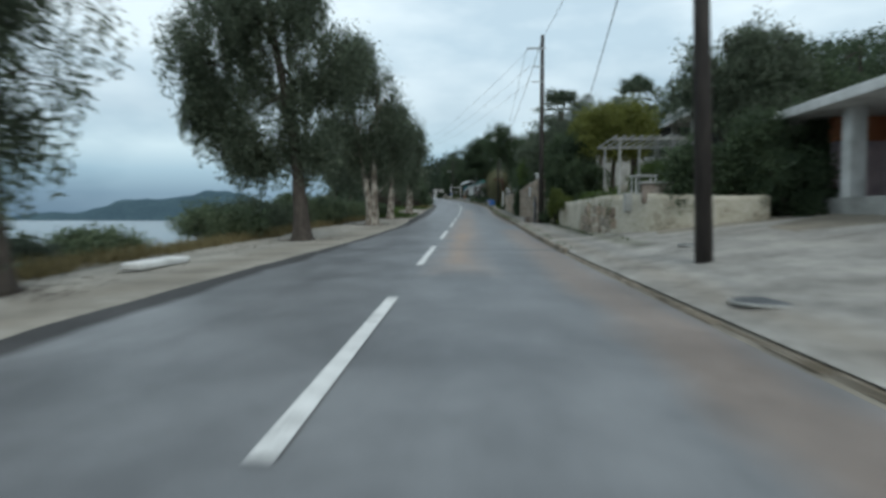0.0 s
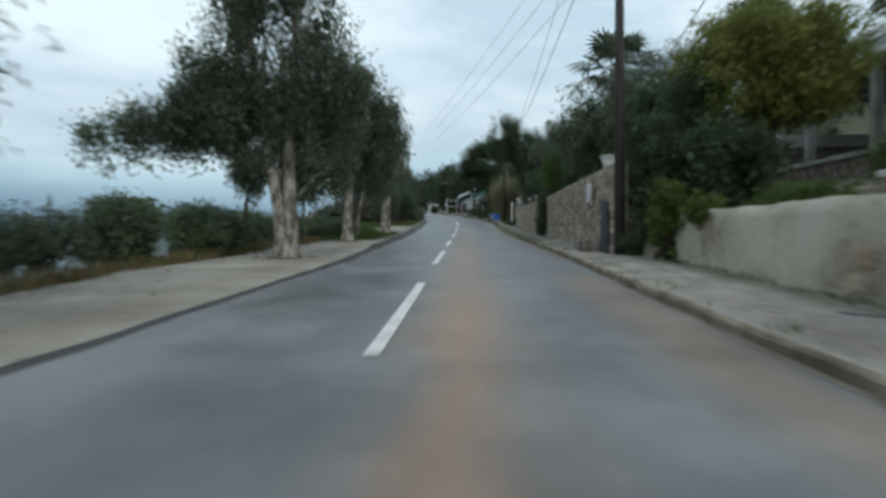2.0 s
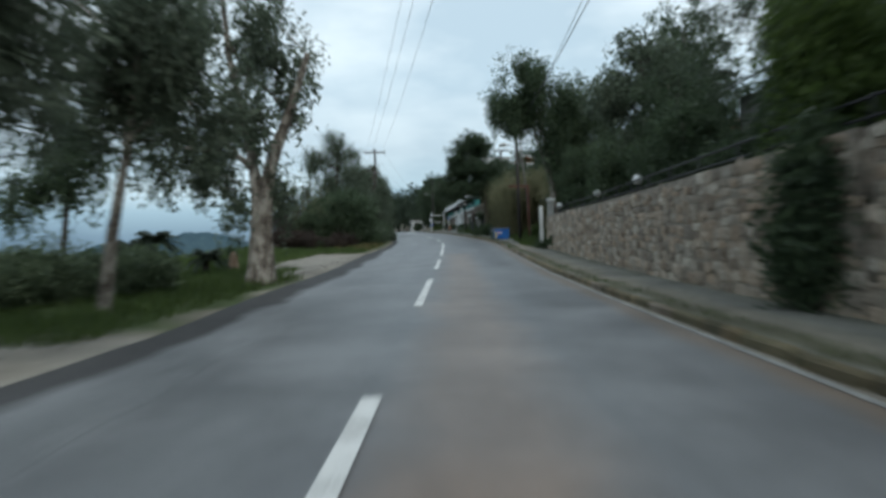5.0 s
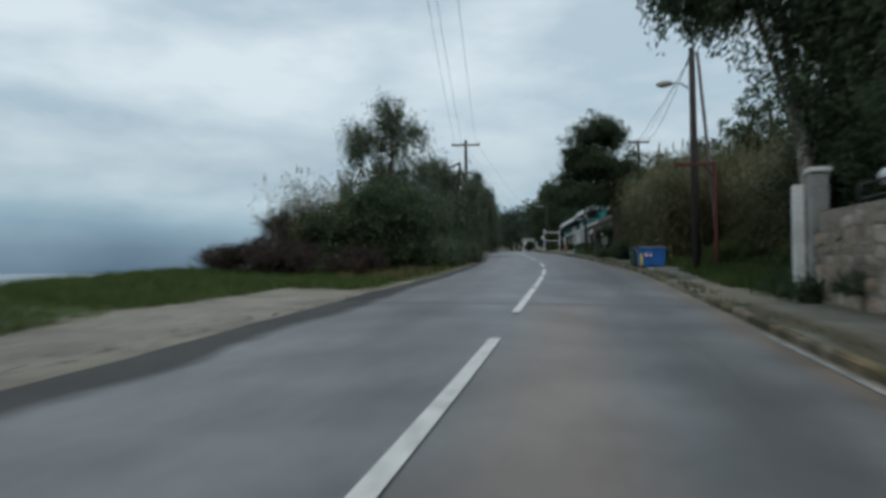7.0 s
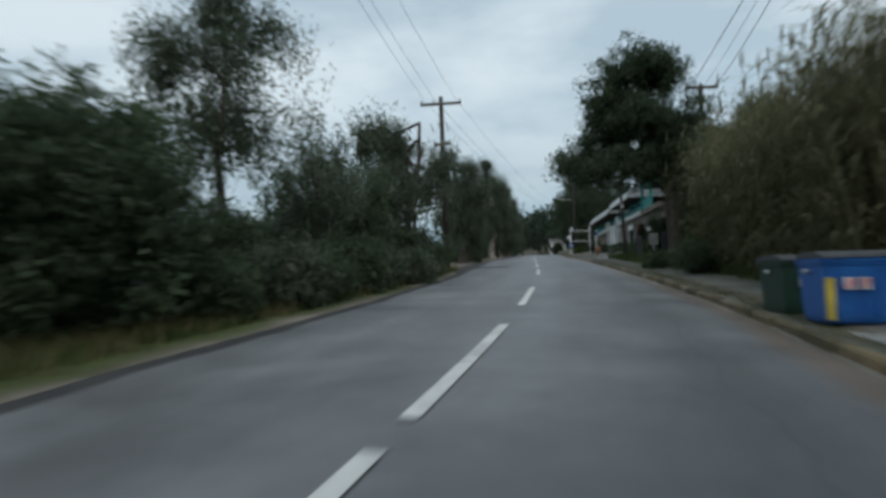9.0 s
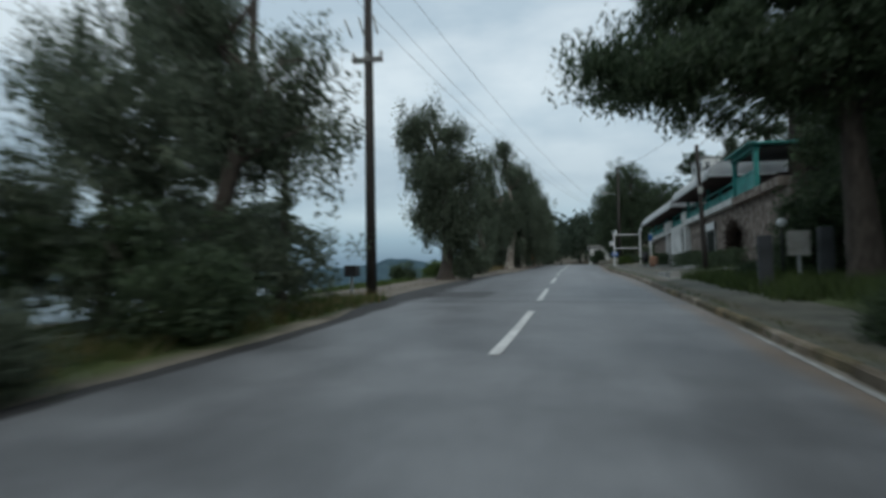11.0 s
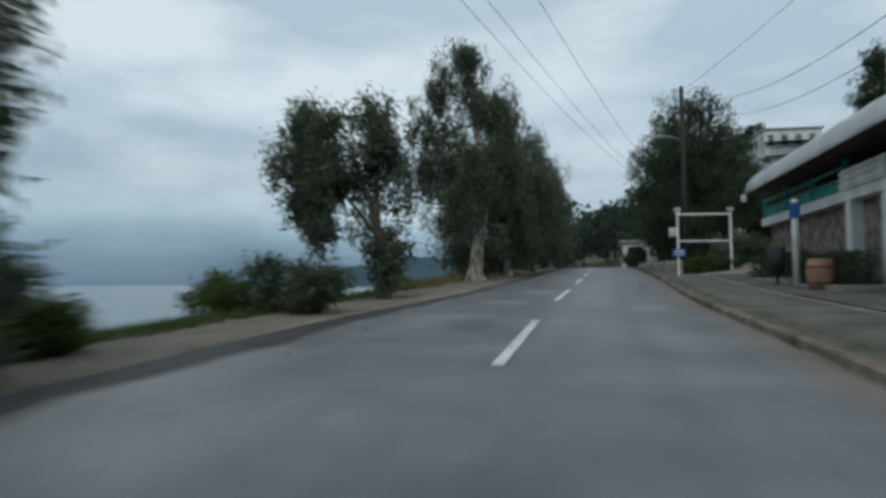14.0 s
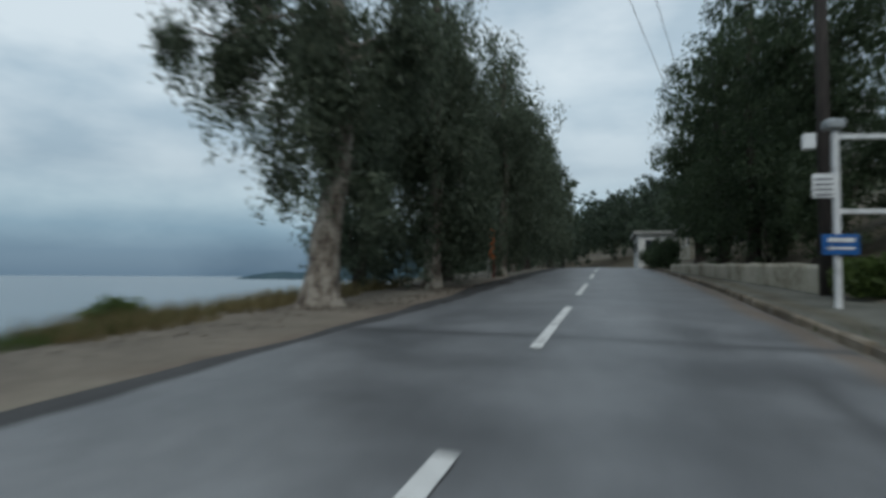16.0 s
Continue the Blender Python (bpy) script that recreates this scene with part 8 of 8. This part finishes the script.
# ---- woods on the hill ----
wr = random.Random(8)
spots = []
for _ in range(150):
    y = wr.uniform(-10, 230)
    d = wr.uniform(22, 85) if y < 112 else wr.uniform(17, 80)
    spots.append((centre(y) + d, y, wr.uniform(5, 9), wr.uniform(2.0, 3.4)))
spots = [q for q in spots if not (-12 < q[0] < 16 and 165 < q[1] < 252)]
woods("hillside_trees", spots, "mixed dark trees covering the hillside", 310, L_FAR, 470, (0.54, 0.28))
spots = []
for _ in range(110):
    y = wr.uniform(205, 330)
    spots.append((centre(y) + wr.uniform(6, 60), y, wr.uniform(6, 10), wr.uniform(2.2, 3.6)))
for _ in range(90):
    y = wr.uniform(215, 300)
    spots.append((centre(y) + wr.uniform(4, 45), y, wr.uniform(9, 13), wr.uniform(2.6, 3.8)))
for _ in range(50):
    y = wr.uniform(200, 300)
    spots.append((centre(y) - wr.uniform(6, 16), y, wr.uniform(7, 10), wr.uniform(2.2, 3.4)))
for _ in range(70):
    spots.append((wr.uniform(-90, 40), wr.uniform(300, 345), wr.uniform(8, 14), wr.uniform(3, 4.5)))
spots = [q for q in spots if not (-10 < q[0] < 16 and 195 < q[1] < 252)]
woods("far_trees", spots, "dark wooded hillside closing the end of the road", 311, L_FAR, 370, (0.74, 0.40))

# ---- stone walls, piece by piece ----
def core_wall(name, fr, y0, y1, top, label, thick=0.42):
    bm = bmesh.new()
    cols = []
    for y in np.arange(y0, y1 + 0.01, 0.5):
        z0, z1 = ground(fr(y), y) - 0.3, top(y)
        cols.append([bm.verts.new(v) for v in ((fr(y), y, z0), (fr(y), y, z1), (fr(y) + thick, y, z1), (fr(y) + thick, y, z0))])
    for a, b in zip(cols, cols[1:]):
        for k in range(3):
            bm.faces.new((a[k], a[k + 1], b[k + 1], b[k]))
    bm.faces.new(cols[0])
    bm.faces.new(cols[-1])
    bmesh.ops.recalc_face_normals(bm, faces=bm.faces[:])
    return solid(name, bm, M_MORTAR, label, "wall", kind="structure")


wall_g = core_wall("wall_gate", gate_front, 29.56, 45.2, gate_top, "tall warm fieldstone wall with an arched door")
stone_face(wall_g, gate_front, 29.56, 45.2, foot(gate_front), gate_top, skip=((29.72, 30.68, ground(3.7, 30.3) + 1.5),), limit=300, course=0.165, seed=1)
wall_s = core_wall("wall_garden", garden_front, 45.4, 69.0, garden_top, "long grey-beige fieldstone garden wall")
stone_face(wall_s, garden_front, 45.4, 57.4, foot(garden_front), garden_top, limit=300, course=0.19, seed=2)
wall_t = core_wall("wall_garden_end", lambda y: garden_front(y) - 0.004, 57.4, 69.0, lambda y: garden_top(y) + 0.004, "far end of the fieldstone garden wall")
stone_face(wall_t, garden_front, 57.4, 69.0, foot(garden_front), garden_top, limit=300, course=0.19, seed=3)

cream_front = lambda y: float(np.interp(y, [15.4, 17, 22, 27], [5.12, 4.9, 4.85, 4.66])) - 0.01
stone_face(bpy.data.objects["wall_cream"], cream_front, 15.5, 20.5, lambda y: ground(4.9, y) + 0.25, lambda y: 1.55 + 0.2 * noise.noise(Vector((y * 1.5, 0, 0))), limit=80, course=0.3, seed=4)

# ---- kerb stones ----
kerb_meshes = []
for s in range(5):
    r = random.Random(s)
    bm = box(-0.075, -0.49, -0.25, 0.075, 0.49, 0.125, 0.03)
    for v in bm.verts:
        v.co += Vector((r.uniform(-0.008, 0.008), r.uniform(-0.006, 0.006), r.uniform(-0.012, 0.008)))
    for stone in (M_KERB, M_KERBMOSS):
        me = as_mesh("kerb_stone", bm.copy())
        me.materials.append(stone)
        kerb_meshes.append(me)
    bm.free()
kerb = thing("kerb", "weathered concrete kerb stained brown and ochre", "kerb", (centre(90) + 3.62, 90, level(90)), kind="structure")
r = random.Random(9)
for k in range(-12, 196):
    y = k + 0.5
    dip = 0.09 if y < 12 or 69.5 < y < 76 else 0.0
    ob = new("kerb_stone", kerb_meshes[2 * r.randrange(5) + (38 < y < 112 and r.random() < 0.82)])
    ob.parent = kerb
    ob.matrix_basis = pose(-centre(90) - 3.62, -90, -level(90)) @ pose(centre(y) + 3.62 + r.uniform(-0.01, 0.01), y, level(y) - dip + r.uniform(-0.012, 0.008), math.degrees(math.atan2(level(y + 1) - level(y - 1), 2)), 0, heading(y))
